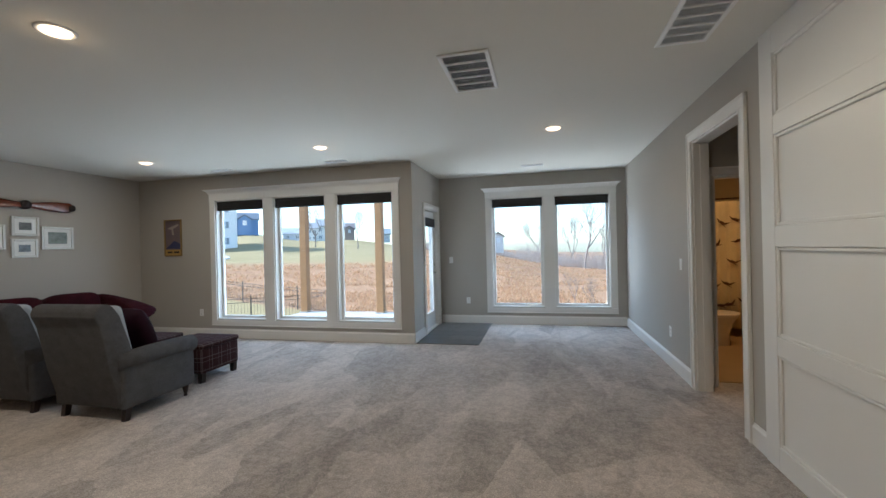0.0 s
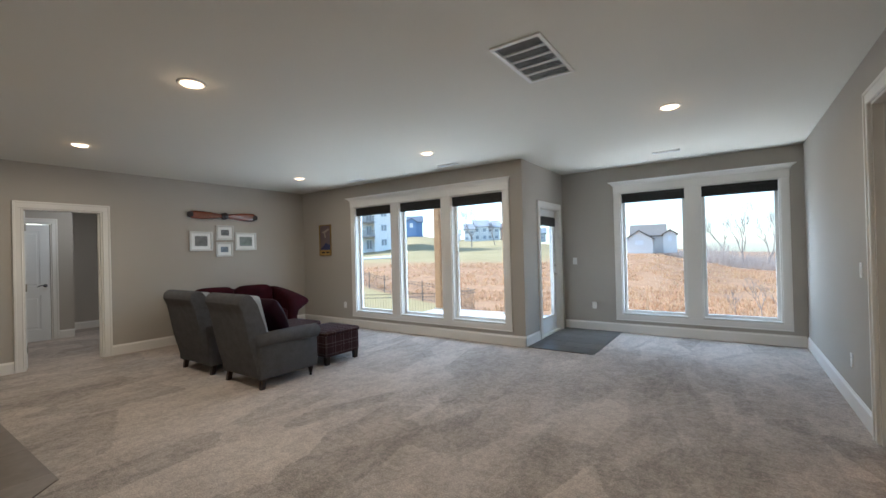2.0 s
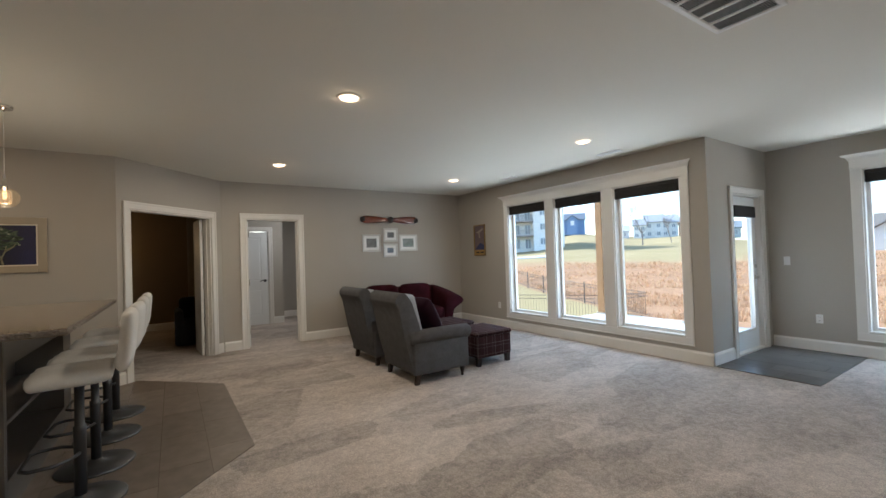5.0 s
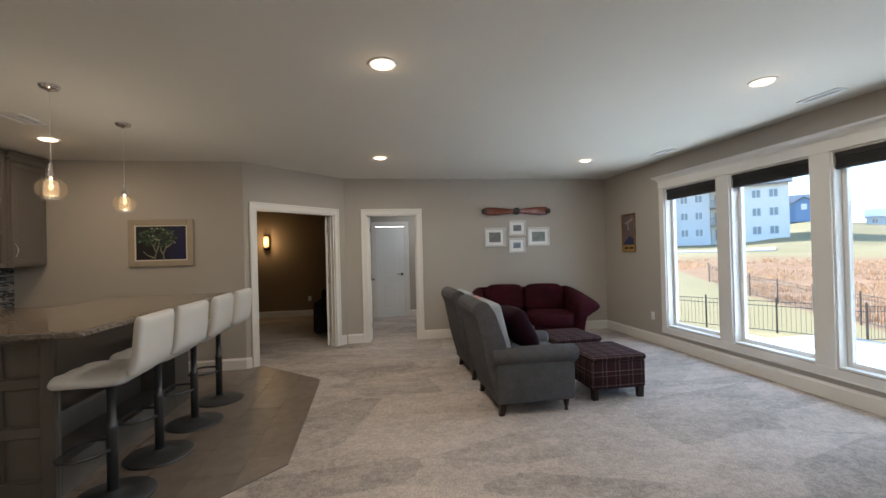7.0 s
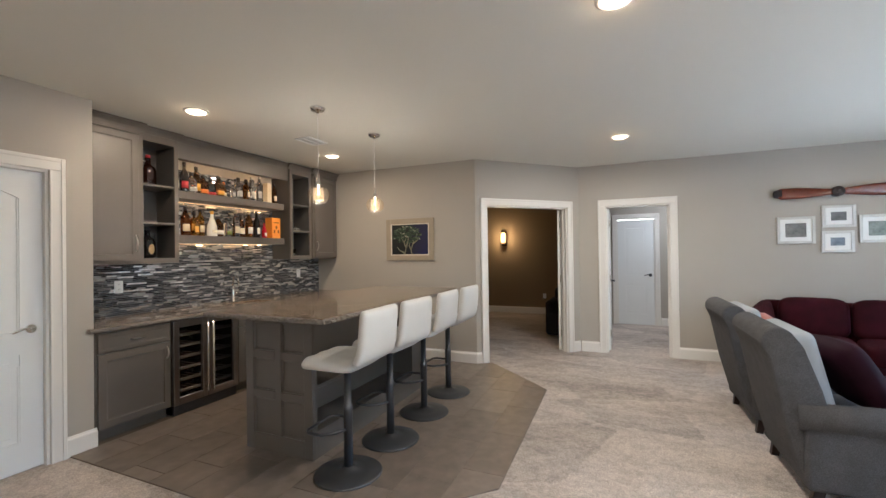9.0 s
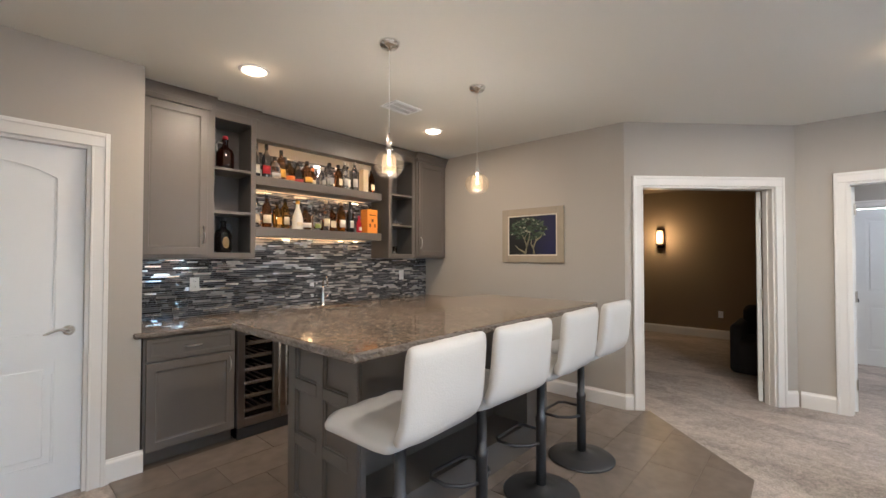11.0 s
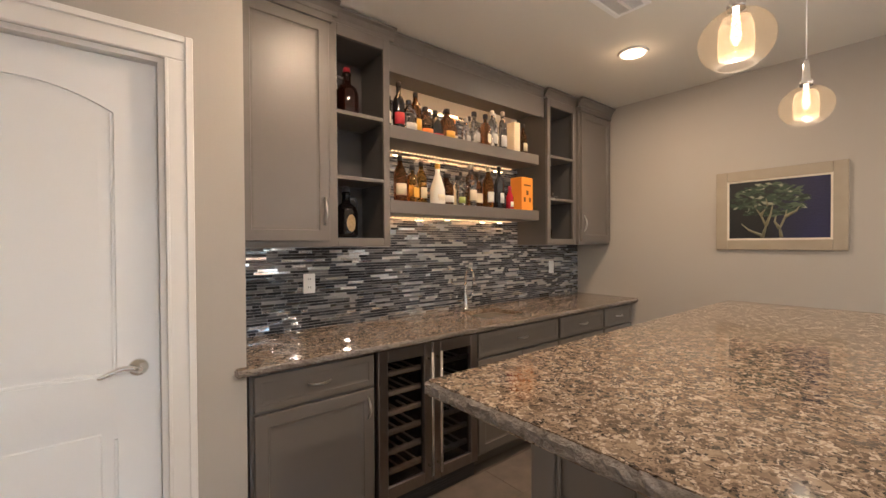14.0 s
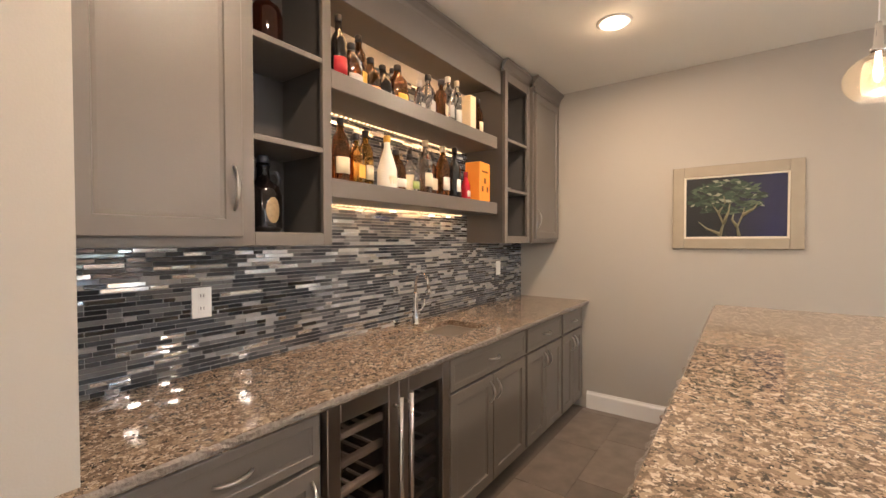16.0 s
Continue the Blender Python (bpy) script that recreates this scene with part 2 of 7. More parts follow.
def tile_material(name, stops, rough, island=False, steel=0.0):
    """Pieces that take their shade from Object Info's Random, or per island where joined."""
    m = bpy.data.materials.new(name)
    m.use_nodes = True
    n, l = m.node_tree.nodes, m.node_tree.links
    b = n["Principled BSDF"]
    b.inputs["Roughness"].default_value = rough
    if rough < 0.2:
        b.inputs["IOR"].default_value = 1.75
    cr = n.new("ShaderNodeValToRGB")
    cr.color_ramp.interpolation = "CONSTANT"
    el = cr.color_ramp.elements
    el[0].position, el[0].color = stops[0][0], (*stops[0][1], 1)
    el[1].position, el[1].color = stops[1][0], (*stops[1][1], 1)
    for p, c in stops[2:]:
        e = el.new(p)
        e.color = (*c, 1)
    rnd = n.new("ShaderNodeNewGeometry").outputs["Random Per Island"] if island else n.new("ShaderNodeObjectInfo").outputs["Random"]
    l.new(rnd, cr.inputs["Fac"])
    if steel:
        st = n.new("ShaderNodeMath")
        st.operation = "GREATER_THAN"
        st.inputs[1].default_value = steel
        l.new(rnd, st.inputs[0])
        l.new(st.outputs["Value"], b.inputs["Metallic"])
    tc = n.new("ShaderNodeTexCoord")
    no = n.new("ShaderNodeTexNoise")
    no.inputs["Scale"].default_value, no.inputs["Detail"].default_value = 9.0, 6.0
    l.new(tc.outputs["Object"], no.inputs["Vector"])
    mx = n.new("ShaderNodeMix")
    mx.data_type, mx.blend_type = "RGBA", "OVERLAY"
    mx.inputs["Factor"].default_value = 0.45
    l.new(cr.outputs["Color"], mx.inputs["A"])
    l.new(no.outputs["Fac"], mx.inputs["B"])
    l.new(mx.outputs["Result"], b.inputs["Base Color"])
    return m


MOSAIC_STOPS = [(0.0, (0.030, 0.033, 0.040)), (0.28, (0.060, 0.064, 0.073)), (0.48, (0.125, 0.128, 0.135)), (0.64, (0.20, 0.20, 0.205)), (0.70, (0.32, 0.32, 0.32)), (0.76, (0.80, 0.83, 0.87))]
MOSAIC = tile_material("glass and stone mosaic", MOSAIC_STOPS, 0.06, False, 0.76)
MOSAIC_FAR = tile_material("glass and stone mosaic strips", MOSAIC_STOPS, 0.06, True, 0.76)
FLOORTILE = tile_material("taupe porcelain tile", [(0.0, (0.168, 0.138, 0.115)), (0.3, (0.182, 0.150, 0.125)), (0.6, (0.152, 0.125, 0.105)), (0.8, (0.194, 0.160, 0.134))], 0.36)
GROUT = mat("taupe grout", (0.150, 0.124, 0.104), 0.9, var=0.1, scale=20)
PALEGROUT = mat("pale grey grout", (0.36, 0.36, 0.355), 0.9, var=0.1, scale=30)


def plaid_material():
    m = mat("plaid wool", (0.036, 0.016, 0.020), 0.95, var=0.2, scale=10, bump=0.4, bump_scale=260, spec=0.15)
    n, l = m.node_tree.nodes, m.node_tree.links
    b = n["Principled BSDF"]
    tc = n.new("ShaderNodeTexCoord")
    sep = n.new("ShaderNodeSeparateXYZ")
    l.new(tc.outputs["Object"], sep.inputs["Vector"])
    total = None
    for axis in ("X", "Y", "Z"):
        for period, width, phase in ((0.135, 0.07, 0.0), (0.135, 0.045, 0.3)):
            a = n.new("ShaderNodeMath")
            a.operation = "MULTIPLY_ADD"
            a.inputs[1].default_value, a.inputs[2].default_value = 1 / period, phase + 40.0
            l.new(sep.outputs[axis], a.inputs[0])
            f = n.new("ShaderNodeMath")
            f.operation = "FRACT"
            l.new(a.outputs["Value"], f.inputs[0])
            c = n.new("ShaderNodeMath")
            c.operation = "LESS_THAN"
            c.inputs[1].default_value = width
            l.new(f.outputs["Value"], c.inputs[0])
            if total is None:
                total = c.outputs["Value"]
            else:
                s = n.new("ShaderNodeMath")
                s.operation = "ADD"
                l.new(total, s.inputs[0])
                l.new(c.outputs["Value"], s.inputs[1])
                total = s.outputs["Value"]
    k = n.new("ShaderNodeMath")
    k.operation, k.use_clamp = "MULTIPLY", True
    k.inputs[1].default_value = 0.5
    l.new(total, k.inputs[0])
    mx = n.new("ShaderNodeMix")
    mx.data_type = "RGBA"
    l.new(b.inputs["Base Color"].links[0].from_socket, mx.inputs["A"])
    mx.inputs["B"].default_value = (0.15, 0.12, 0.115, 1)
    l.new(k.outputs["Value"], mx.inputs["Factor"])
    l.new(mx.outputs["Result"], b.inputs["Base Color"])
    return m


PLAID = plaid_material()


# ---- mesh helpers ----
def bm_new():
    return bmesh.new()


def bx(bm, x0, x1, y0, y1, z0, z1, bev=0.0, seg=2):
    """A box between two corners, its edges rounded by bev."""
    r = bmesh.ops.create_cube(bm, size=1.0, matrix=Matrix.Translation(((x0 + x1) / 2, (y0 + y1) / 2, (z0 + z1) / 2)) @ Matrix.Diagonal((abs(x1 - x0), abs(y1 - y0), abs(z1 - z0), 1)))
    if bev:
        es = list({e for v in r["verts"] for e in v.link_edges})
        bmesh.ops.bevel(bm, geom=es, offset=bev, segments=seg, profile=0.5, affect="EDGES", clamp_overlap=True)
    return bm


def lathe(bm, prof, seg=16, cx=0.0, cy=0.0, cap=True):
    """A turned shape from a profile of (radius, height)."""
    rings = []
    for r, z in prof:
        rings.append([bm.verts.new((cx + r * math.cos(2 * math.pi * k / seg), cy + r * math.sin(2 * math.pi * k / seg), z)) for k in range(seg)])
    for a, b in zip(rings, rings[1:]):
        for k in range(seg):
            f = bm.faces.new((a[k], a[(k + 1) % seg], b[(k + 1) % seg], b[k]))
            f.smooth = True
    if cap:
        bm.faces.new(rings[0][::-1])
        bm.faces.new(rings[-1])
    return bm


def tube(bm, pts, r, seg=8, cap=True):
    """A round bar along points."""
    pts = [Vector(p) for p in pts]
    rings = []
    for i, p in enumerate(pts):
        d = (pts[min(i + 1, len(pts) - 1)] - pts[max(i - 1, 0)]).normalized()
        u = d.cross((0, 0, 1)) if abs(d.z) < 0.9 else d.cross((1, 0, 0))
        u.normalize()
        w = d.cross(u)
        rr = r[i] if isinstance(r, (list, tuple)) else r
        rings.append([bm.verts.new(p + rr * (math.cos(2 * math.pi * k / seg) * u + math.sin(2 * math.pi * k / seg) * w)) for k in range(seg)])
    for a, b in zip(rings, rings[1:]):
        for k in range(seg):
            f = bm.faces.new((a[k], b[k], b[(k + 1) % seg], a[(k + 1) % seg]))
            f.smooth = True
    if cap:
        bm.faces.new(rings[0])
        bm.faces.new(rings[-1][::-1])
    return bm


def prism(bm, outline, h0, h1, axis="z"):
    """A closed outline of 2D points pushed from h0 to h1 along an axis."""
    def at(p, h):
        return {"z": (p[0], p[1], h), "x": (h, p[0], p[1]), "y": (p[0], h, p[1])}[axis]
    a, b = [bm.verts.new(at(p, h0)) for p in outline], [bm.verts.new(at(p, h1)) for p in outline]
    n = len(outline)
    for k in range(n):
        bm.faces.new((a[k], a[(k + 1) % n], b[(k + 1) % n], b[k]))
    bm.faces.new(a[::-1])
    bm.faces.new(b)
    bmesh.ops.recalc_face_normals(bm, faces=bm.faces)
    return bm


def mesh_of(name, bm, material, smooth=False):
    me = bpy.data.meshes.new(name)
    bmesh.ops.recalc_face_normals(bm, faces=bm.faces)
    if smooth:
        for f in bm.faces:
            f.smooth = True
    bm.to_mesh(me)
    bm.free()
    me.materials.append(material)
    return me


def part(name, bm, material, parent, label="", smooth=False):
    ob = new(name, mesh_of(name, bm, material, smooth))
    ob.parent = parent
    return tagged(ob, label=label)


def thing(name, m, label, category, group="", kind=""):
    ob = new(name)
    ob.empty_display_size = 0.1
    ob.matrix_world = m
    return tagged(ob, label, category, group, kind)


def solo(name, bm, material, m, label, category, group="", kind="", smooth=False):
    ob = new(name, mesh_of(name, bm, material, smooth))
    ob.matrix_world = m
    return tagged(ob, label, category, group, kind)


def struct(name, bm, material, m=Matrix(), label="", category=""):
    return solo(name, bm, material, m, label, category or name.split("_")[0], kind="structure")


def soft(ob, levels=2):
    """Round an upholstered part."""
    md = ob.modifiers.new("round", "SUBSURF")
    md.levels = md.render_levels = levels
    return ob


# ---- the rooms: walls, floors, ceiling ----
W_X, N1_Y, N2_Y, E_X, J_X, P_X, B_Y, D_Y, NICHE_X = -6.685, 5.89, 7.595, 1.56, -1.68, -5.483, -2.494, -1.90, -2.19
DIAG_A, DIAG_B = (P_X, 0.10), (W_X, 1.29)
DIAG_L = math.hypot(DIAG_B[0] - DIAG_A[0], DIAG_B[1] - DIAG_A[1])
DIAG_R = math.degrees(math.atan2(DIAG_B[1] - DIAG_A[1], DIAG_B[0] - DIAG_A[0]))
M_N1, M_N2 = pose(W_X, N1_Y, 0), pose(J_X, N2_Y, 0)
M_W, M_J, M_P = pose(W_X, 1.29, 0, rz=90), pose(J_X, N1_Y, 0, rz=90), pose(P_X, B_Y, 0, rz=90)
M_D = pose(*DIAG_A, 0, rz=DIAG_R)
M_B, M_S = pose(NICHE_X, B_Y, 0, rz=180), pose(E_X, D_Y, 0, rz=180)
M_E = pose(E_X, N2_Y, 0, rz=-90)


def wall(name, m, length, openings=(), thick=0.13, top=CEIL, material=WALL, start=0.0, label="smooth greige painted wall"):
    """A wall whose face is at local y = 0 and looks along -y, with holes (x0, x1, z0, z1)."""
    bm = bm_new()
    xs = sorted({start, length, *(v for o in openings for v in o[:2])})
    zs = sorted({0.0, top, *(v for o in openings for v in o[2:])})
    grid = {(i, j): bm.verts.new((x, 0, z)) for i, x in enumerate(xs) for j, z in enumerate(zs)}
    faces = []
    for i in range(len(xs) - 1):
        for j in range(len(zs) - 1):
            cx, cz = (xs[i] + xs[i + 1]) / 2, (zs[j] + zs[j + 1]) / 2
            if not any(o[0] < cx < o[1] and o[2] < cz < o[3] for o in openings):
                faces.append(bm.faces.new((grid[i, j], grid[i + 1, j], grid[i + 1, j + 1], grid[i, j + 1])))
    out = bmesh.ops.extrude_face_region(bm, geom=faces)
    bmesh.ops.translate(bm, vec=(0, thick, 0), verts=[g for g in out["geom"] if isinstance(g, bmesh.types.BMVert)])
    bmesh.ops.delete(bm, geom=[v for v in bm.verts if not v.link_faces], context="VERTS")
    return struct(name, bm, material, m, label, "wall")


W3_OPEN = [(-5.11, -4.19), (-4.005, -3.094), (-2.912, -1.983)]
W2_OPEN = [(-0.72, 0.205), (0.388, 1.31)]
WIN_Z = (0.302, 2.275)
HALL_Y, HALL_Z = (1.645, 2.47), 2.095
TH = (0.165, 1.475)
TH_Z = 2.09
BATH_Y, BATH_Z = (3.41, 4.39), 2.335
PATIO_Y, PATIO_Z = (6.50, 7.36), 2.06
WD_X, WD_Z = (-1.92, -1.13), 2.10

wall("wall_north_1", M_N1, J_X - 0.16 - W_X, [(a - W_X, b - W_X, *WIN_Z) for a, b in W3_OPEN], 0.16, start=-0.13)
wall("wall_north_2", M_N2, E_X - J_X + 0.13, [(a - J_X, b - J_X, *WIN_Z) for a, b in W2_OPEN], 0.16, start=-0.16)
wall("wall_west", M_W, N1_Y - 1.29, [(HALL_Y[0] - 1.29, HALL_Y[1] - 1.29, 0, HALL_Z)])
wall("wall_jog", M_J, N2_Y - N1_Y, [(PATIO_Y[0] - N1_Y, PATIO_Y[1] - N1_Y, 0, PATIO_Z)], 0.16)
wall("wall_diagonal", M_D, DIAG_L, [(*TH, 0, TH_Z)], 0.12)
wall("wall_painting", M_P, DIAG_A[1] - B_Y, [], 0.12, start=-0.13)
wall("wall_bar", M_B, NICHE_X - P_X, [], 0.13)
wall("wall_niche_return", pose(NICHE_X, D_Y, 0, rz=-90), D_Y - B_Y + 0.13, [], 0.12)
wall("wall_south", M_S, E_X - NICHE_X - 0.12, [(E_X - WD_X[1], E_X - WD_X[0], 0, WD_Z)], 0.13, start=-0.13)
wall("wall_east", M_E, N2_Y - D_Y, [(N2_Y - BATH_Y[1], N2_Y - BATH_Y[0], 0, BATH_Z)], 0.13)

_bm = bm_new()
prism(_bm, [(-10.6, -3.4), (4.2, -3.4), (4.2, 7.765), (J_X - 0.16, 7.765), (J_X - 0.16, 6.06), (-10.6, 6.06)], CEIL, CEIL + 0.2)
struct("ceiling", _bm, CEILING, label="flat off-white painted ceiling", category="ceiling")
_bm = bm_new()
prism(_bm, [(-10.6, -3.4), (4.2, -3.4), (4.2, 7.765), (J_X - 0.16, 7.765), (J_X - 0.16, 6.06), (-10.6, 6.06)], -0.25, 0.0)
struct("floor", _bm, CARPET, label="beige cut pile carpet with vacuum marks", category="carpet")


# unseen block over the rooms, added to keep sun out of the patio door
_bm = bm_new()
prism(_bm, [(-10.7, -3.5), (4.3, -3.5), (4.3, 7.755), (J_X - 0.16, 7.755), (J_X - 0.16, 6.06), (-10.7, 6.06)], CEIL + 0.2, 6.0)
struct("wall_upper_storey", _bm, mat("house siding", (0.45, 0.43, 0.40), 0.8, var=0.05, scale=2), label="plain unseen upper storey block that keeps the sun off the patio door", category="wall")

# ---- trim: casings, baseboards, windows, doors ----
def baseboard(m, spans, h=0.15, t=0.016):
    for a, b in spans:
        bm = bm_new()
        prism(bm, [(-t, 0), (0, 0), (0, h), (-0.004, h), (-0.007, h - 0.012), (-t + 0.002, h - 0.022), (-t, h - 0.03)], a, b, "x")
        struct("baseboard", bm, WHITE, m, "white painted baseboard along the wall", "baseboard")


baseboard(M_N1, [(0.0, J_X - W_X + 0.016)])
baseboard(M_N2, [(0.016, E_X - J_X - 0.016)])
baseboard(M_W, [(0.02, HALL_Y[0] - 1.29 - 0.092), (HALL_Y[1] - 1.29 + 0.092, N1_Y - 1.29 - 0.016)])
baseboard(M_J, [(-0.016, PATIO_Y[0] - N1_Y - 0.092)])
baseboard(M_D, [(-0.008, TH[0] - 0.092), (TH[1] + 0.092, DIAG_L - 0.008)])
baseboard(M_P, [(0.62, DIAG_A[1] - B_Y)])
baseboard(M_S, [(E_X - WD_X[0] + 0.092, E_X - NICHE_X + 0.016)])
baseboard(M_E, [(0.016, N2_Y - BATH_Y[1] - 0.095), (N2_Y - BATH_Y[0] + 0.095, N2_Y - 3.11)])


def casing_piece(bm, x0, x1, z0, z1, t=0.02):
    bx(bm, x0, x1, -t, 0.0, z0, z1, 0.004, 1)


def casing(name, m, x0, x1, top, w=0.09, depth=0.13, label="white painted door casing"):
    """A cased opening: jambs lining the hole and a stepped frame round it."""
    th = thing(name, m, label, "door casing", kind="structure")
    for s, a in ((-1, x0), (1, x1)):
        bm = bm_new()
        casing_piece(bm, min(a, a + s * w), max(a, a + s * w), 0, top)
        bx(bm, a + s * (w - 0.026) - 0.0, a + s * w, -0.028, -0.02, 0, top + w, 0.003, 1)
        bx(bm, min(a, a + s * 0.012), max(a, a + s * 0.012), -0.024, -0.02, 0, top, 0.002, 1)
        part("side_casing", bm, WHITE, th)
        bm = bm_new()
        bx(bm, min(a, a - s * 0.018), max(a, a - s * 0.018), 0.0, depth, 0, top)
        bx(bm, min(a - s * 0.018, a - s * 0.03), max(a - s * 0.018, a - s * 0.03), 0.055, 0.10, 0, top - 0.03)
        part("jamb", bm, WHITE, th)
    bm = bm_new()
    casing_piece(bm, x0 - w, x1 + w, top, top + w)
    bx(bm, x0 - w + 0.026, x1 + w - 0.026, -0.028, -0.02, top + w - 0.026, top + w, 0.003, 1)
    part("head_casing", bm, WHITE, th)
    bm = bm_new()
    bx(bm, x0 + 0.018, x1 - 0.018, 0.0, depth, top - 0.018, top)
    part("head_jamb", bm, WHITE, th)
    return th


casing("door_casing_hall", M_W, HALL_Y[0] - 1.29, HALL_Y[1] - 1.29, HALL_Z)
casing("door_casing_theatre", M_D, *TH, TH_Z, depth=0.12)
casing("door_casing_bath", M_E, N2_Y - BATH_Y[1], N2_Y - BATH_Y[0], BATH_Z)
casing("door_casing_closet", M_S, E_X - WD_X[1], E_X - WD_X[0], WD_Z)
casing("door_casing_patio", M_J, PATIO_Y[0] - N1_Y, PATIO_Y[1] - N1_Y, PATIO_Z, 0.085, 0.16)


def window_bank(name, m, holes, x_off, label):
    """A bank of tall picture windows in one white surround with a crown moulded head."""
    th = thing(name, m, label, "window", kind="structure")
    z0, z1 = WIN_Z
    xs = [(a - x_off, b - x_off) for a, b in holes]
    lo, hi = xs[0][0] - 0.10, xs[-1][1] + 0.10
    edges = [lo] + [v for p in xs for v in p] + [hi]
    for a, b in zip(edges[::2], edges[1::2]):
        bm = bm_new()
        bx(bm, a, b, -0.022, 0, z0 - 0.085, z1, 0.003, 1)
        part("mullion_casing" if a != lo and b != hi else "side_casing", bm, WHITE, th)
    bm = bm_new()
    bx(bm, lo, hi, -0.0255, -0.022, z0 - 0.085, z0 - 0.004, 0.001, 1)
    bx(bm, lo - 0.004, hi + 0.004, -0.030, -0.0, z0 - 0.10, z0 - 0.086, 0.003, 1)
    part("apron", bm, WHITE, th)
    bm = bm_new()
    bx(bm, lo - 0.004, hi + 0.004, -0.028, 0, z1, z1 + 0.105, 0.003, 1)
    prof = [(0, z1 + 0.105), (-0.03, z1 + 0.105), (-0.036, z1 + 0.12), (-0.05, z1 + 0.145), (-0.082, z1 + 0.163), (-0.092, z1 + 0.178), (0, z1 + 0.178)]
    ends = [[bm.verts.new((x + sgn * max(0.0, -y - 0.022), y, z)) for y, z in prof] for x, sgn in ((lo - 0.004, -1), (hi + 0.004, 1))]
    for k in range(len(prof)):
        q = (k + 1) % len(prof)
        bm.faces.new((ends[0][k], ends[0][q], ends[1][q], ends[1][k]))
    bm.faces.new(ends[0][::-1])
    bm.faces.new(ends[1])
    bmesh.ops.recalc_face_normals(bm, faces=list(bm.faces))
    part("crown_head", bm, WHITE, th)
    for a, b in xs:
        bm = bm_new()
        for u0, u1, v0, v1 in ((a, a + 0.016, z0, z1), (b - 0.016, b, z0, z1), (a + 0.016, b - 0.016, z0, z0 + 0.016), (a + 0.016, b - 0.016, z1 - 0.016, z1)):
            bx(bm, u0, u1, 0.0, 0.16, v0, v1)
        w = part("window_frame", bm, WHITE, th)
        bm = bm_new()
        f = 0.042
        for u0, u1, v0, v1 in ((a + 0.016, a + 0.016 + f, z0 + 0.016, z1 - 0.016), (b - 0.016 - f, b - 0.016, z0 + 0.016, z1 - 0.016), (a + 0.016 + f, b - 0.016 - f, z0 + 0.016, z0 + 0.016 + f), (a + 0.016 + f, b - 0.016 - f, z1 - 0.016 - f, z1 - 0.016)):
            bx(bm, u0, u1, 0.085, 0.135, v0, v1, 0.004, 1)
        part("sash_frame", bm, WHITE, w)
        bm = bm_new()
        bx(bm, a + 0.05, b - 0.05, 0.108, 0.112, z0 + 0.05, z1 - 0.05)
        p = part("pane", bm, PANE, w)
        p.visible_shadow = False
        # rolled up cellular blind
        bl = thing("window_blind", m, "charcoal cellular blind raised to the window head", "blind", "window blinds")
        bm = bm_new()
        bx(bm, a + 0.018, b - 0.018, 0.012, 0.07, z1 - 0.062, z1 - 0.018, 0.006, 2)
        part("headrail", bm, BLIND, bl)
        bm = bm_new()
        for k in range(5):
            bx(bm, a + 0.02, b - 0.02, 0.016, 0.064, z1 - 0.078 - 0.015 * k, z1 - 0.064 - 0.015 * k, 0.005, 1)
        part("folded_fabric", bm, BLIND, bl)
        bm = bm_new()
        bx(bm, a + 0.019, b - 0.019, 0.014, 0.066, z1 - 0.168, z1 - 0.139, 0.006, 2)
        part("bottom_rail", bm, BLIND, bl)
    return th


window_bank("window_1", M_N1, W3_OPEN, W_X, "three tall white-framed picture windows side by side")
window_bank("window_2", M_N2, W2_OPEN, J_X, "two tall white-framed picture windows side by side")


def lever(parent, x, z, y, side, material=CHROME):
    """A rose and a curved lever on a door; side is the way the lever points."""
    bm = bm_new()
    lathe(bm, [(0.031, 0), (0.031, 0.005), (0.026, 0.010), (0.012, 0.013), (0.011, 0.04)], 20)
    bmesh.ops.transform(bm, matrix=Matrix.Translation((x, y, z)) @ pose(0, 0, 0, 90), verts=bm.verts)
    h = part("door_handle", bm, material, parent, "polished lever handle")
    bm = bm_new()
    tube(bm, [(x + side * d, y - 0.045, z + 0.012 * math.sin(d * 38)) for d in (0.0, 0.02, 0.04, 0.06, 0.08, 0.10, 0.115)], [0.010, 0.010, 0.009, 0.008, 0.0075, 0.007, 0.005], 8)
    part("lever", bm, material, h)


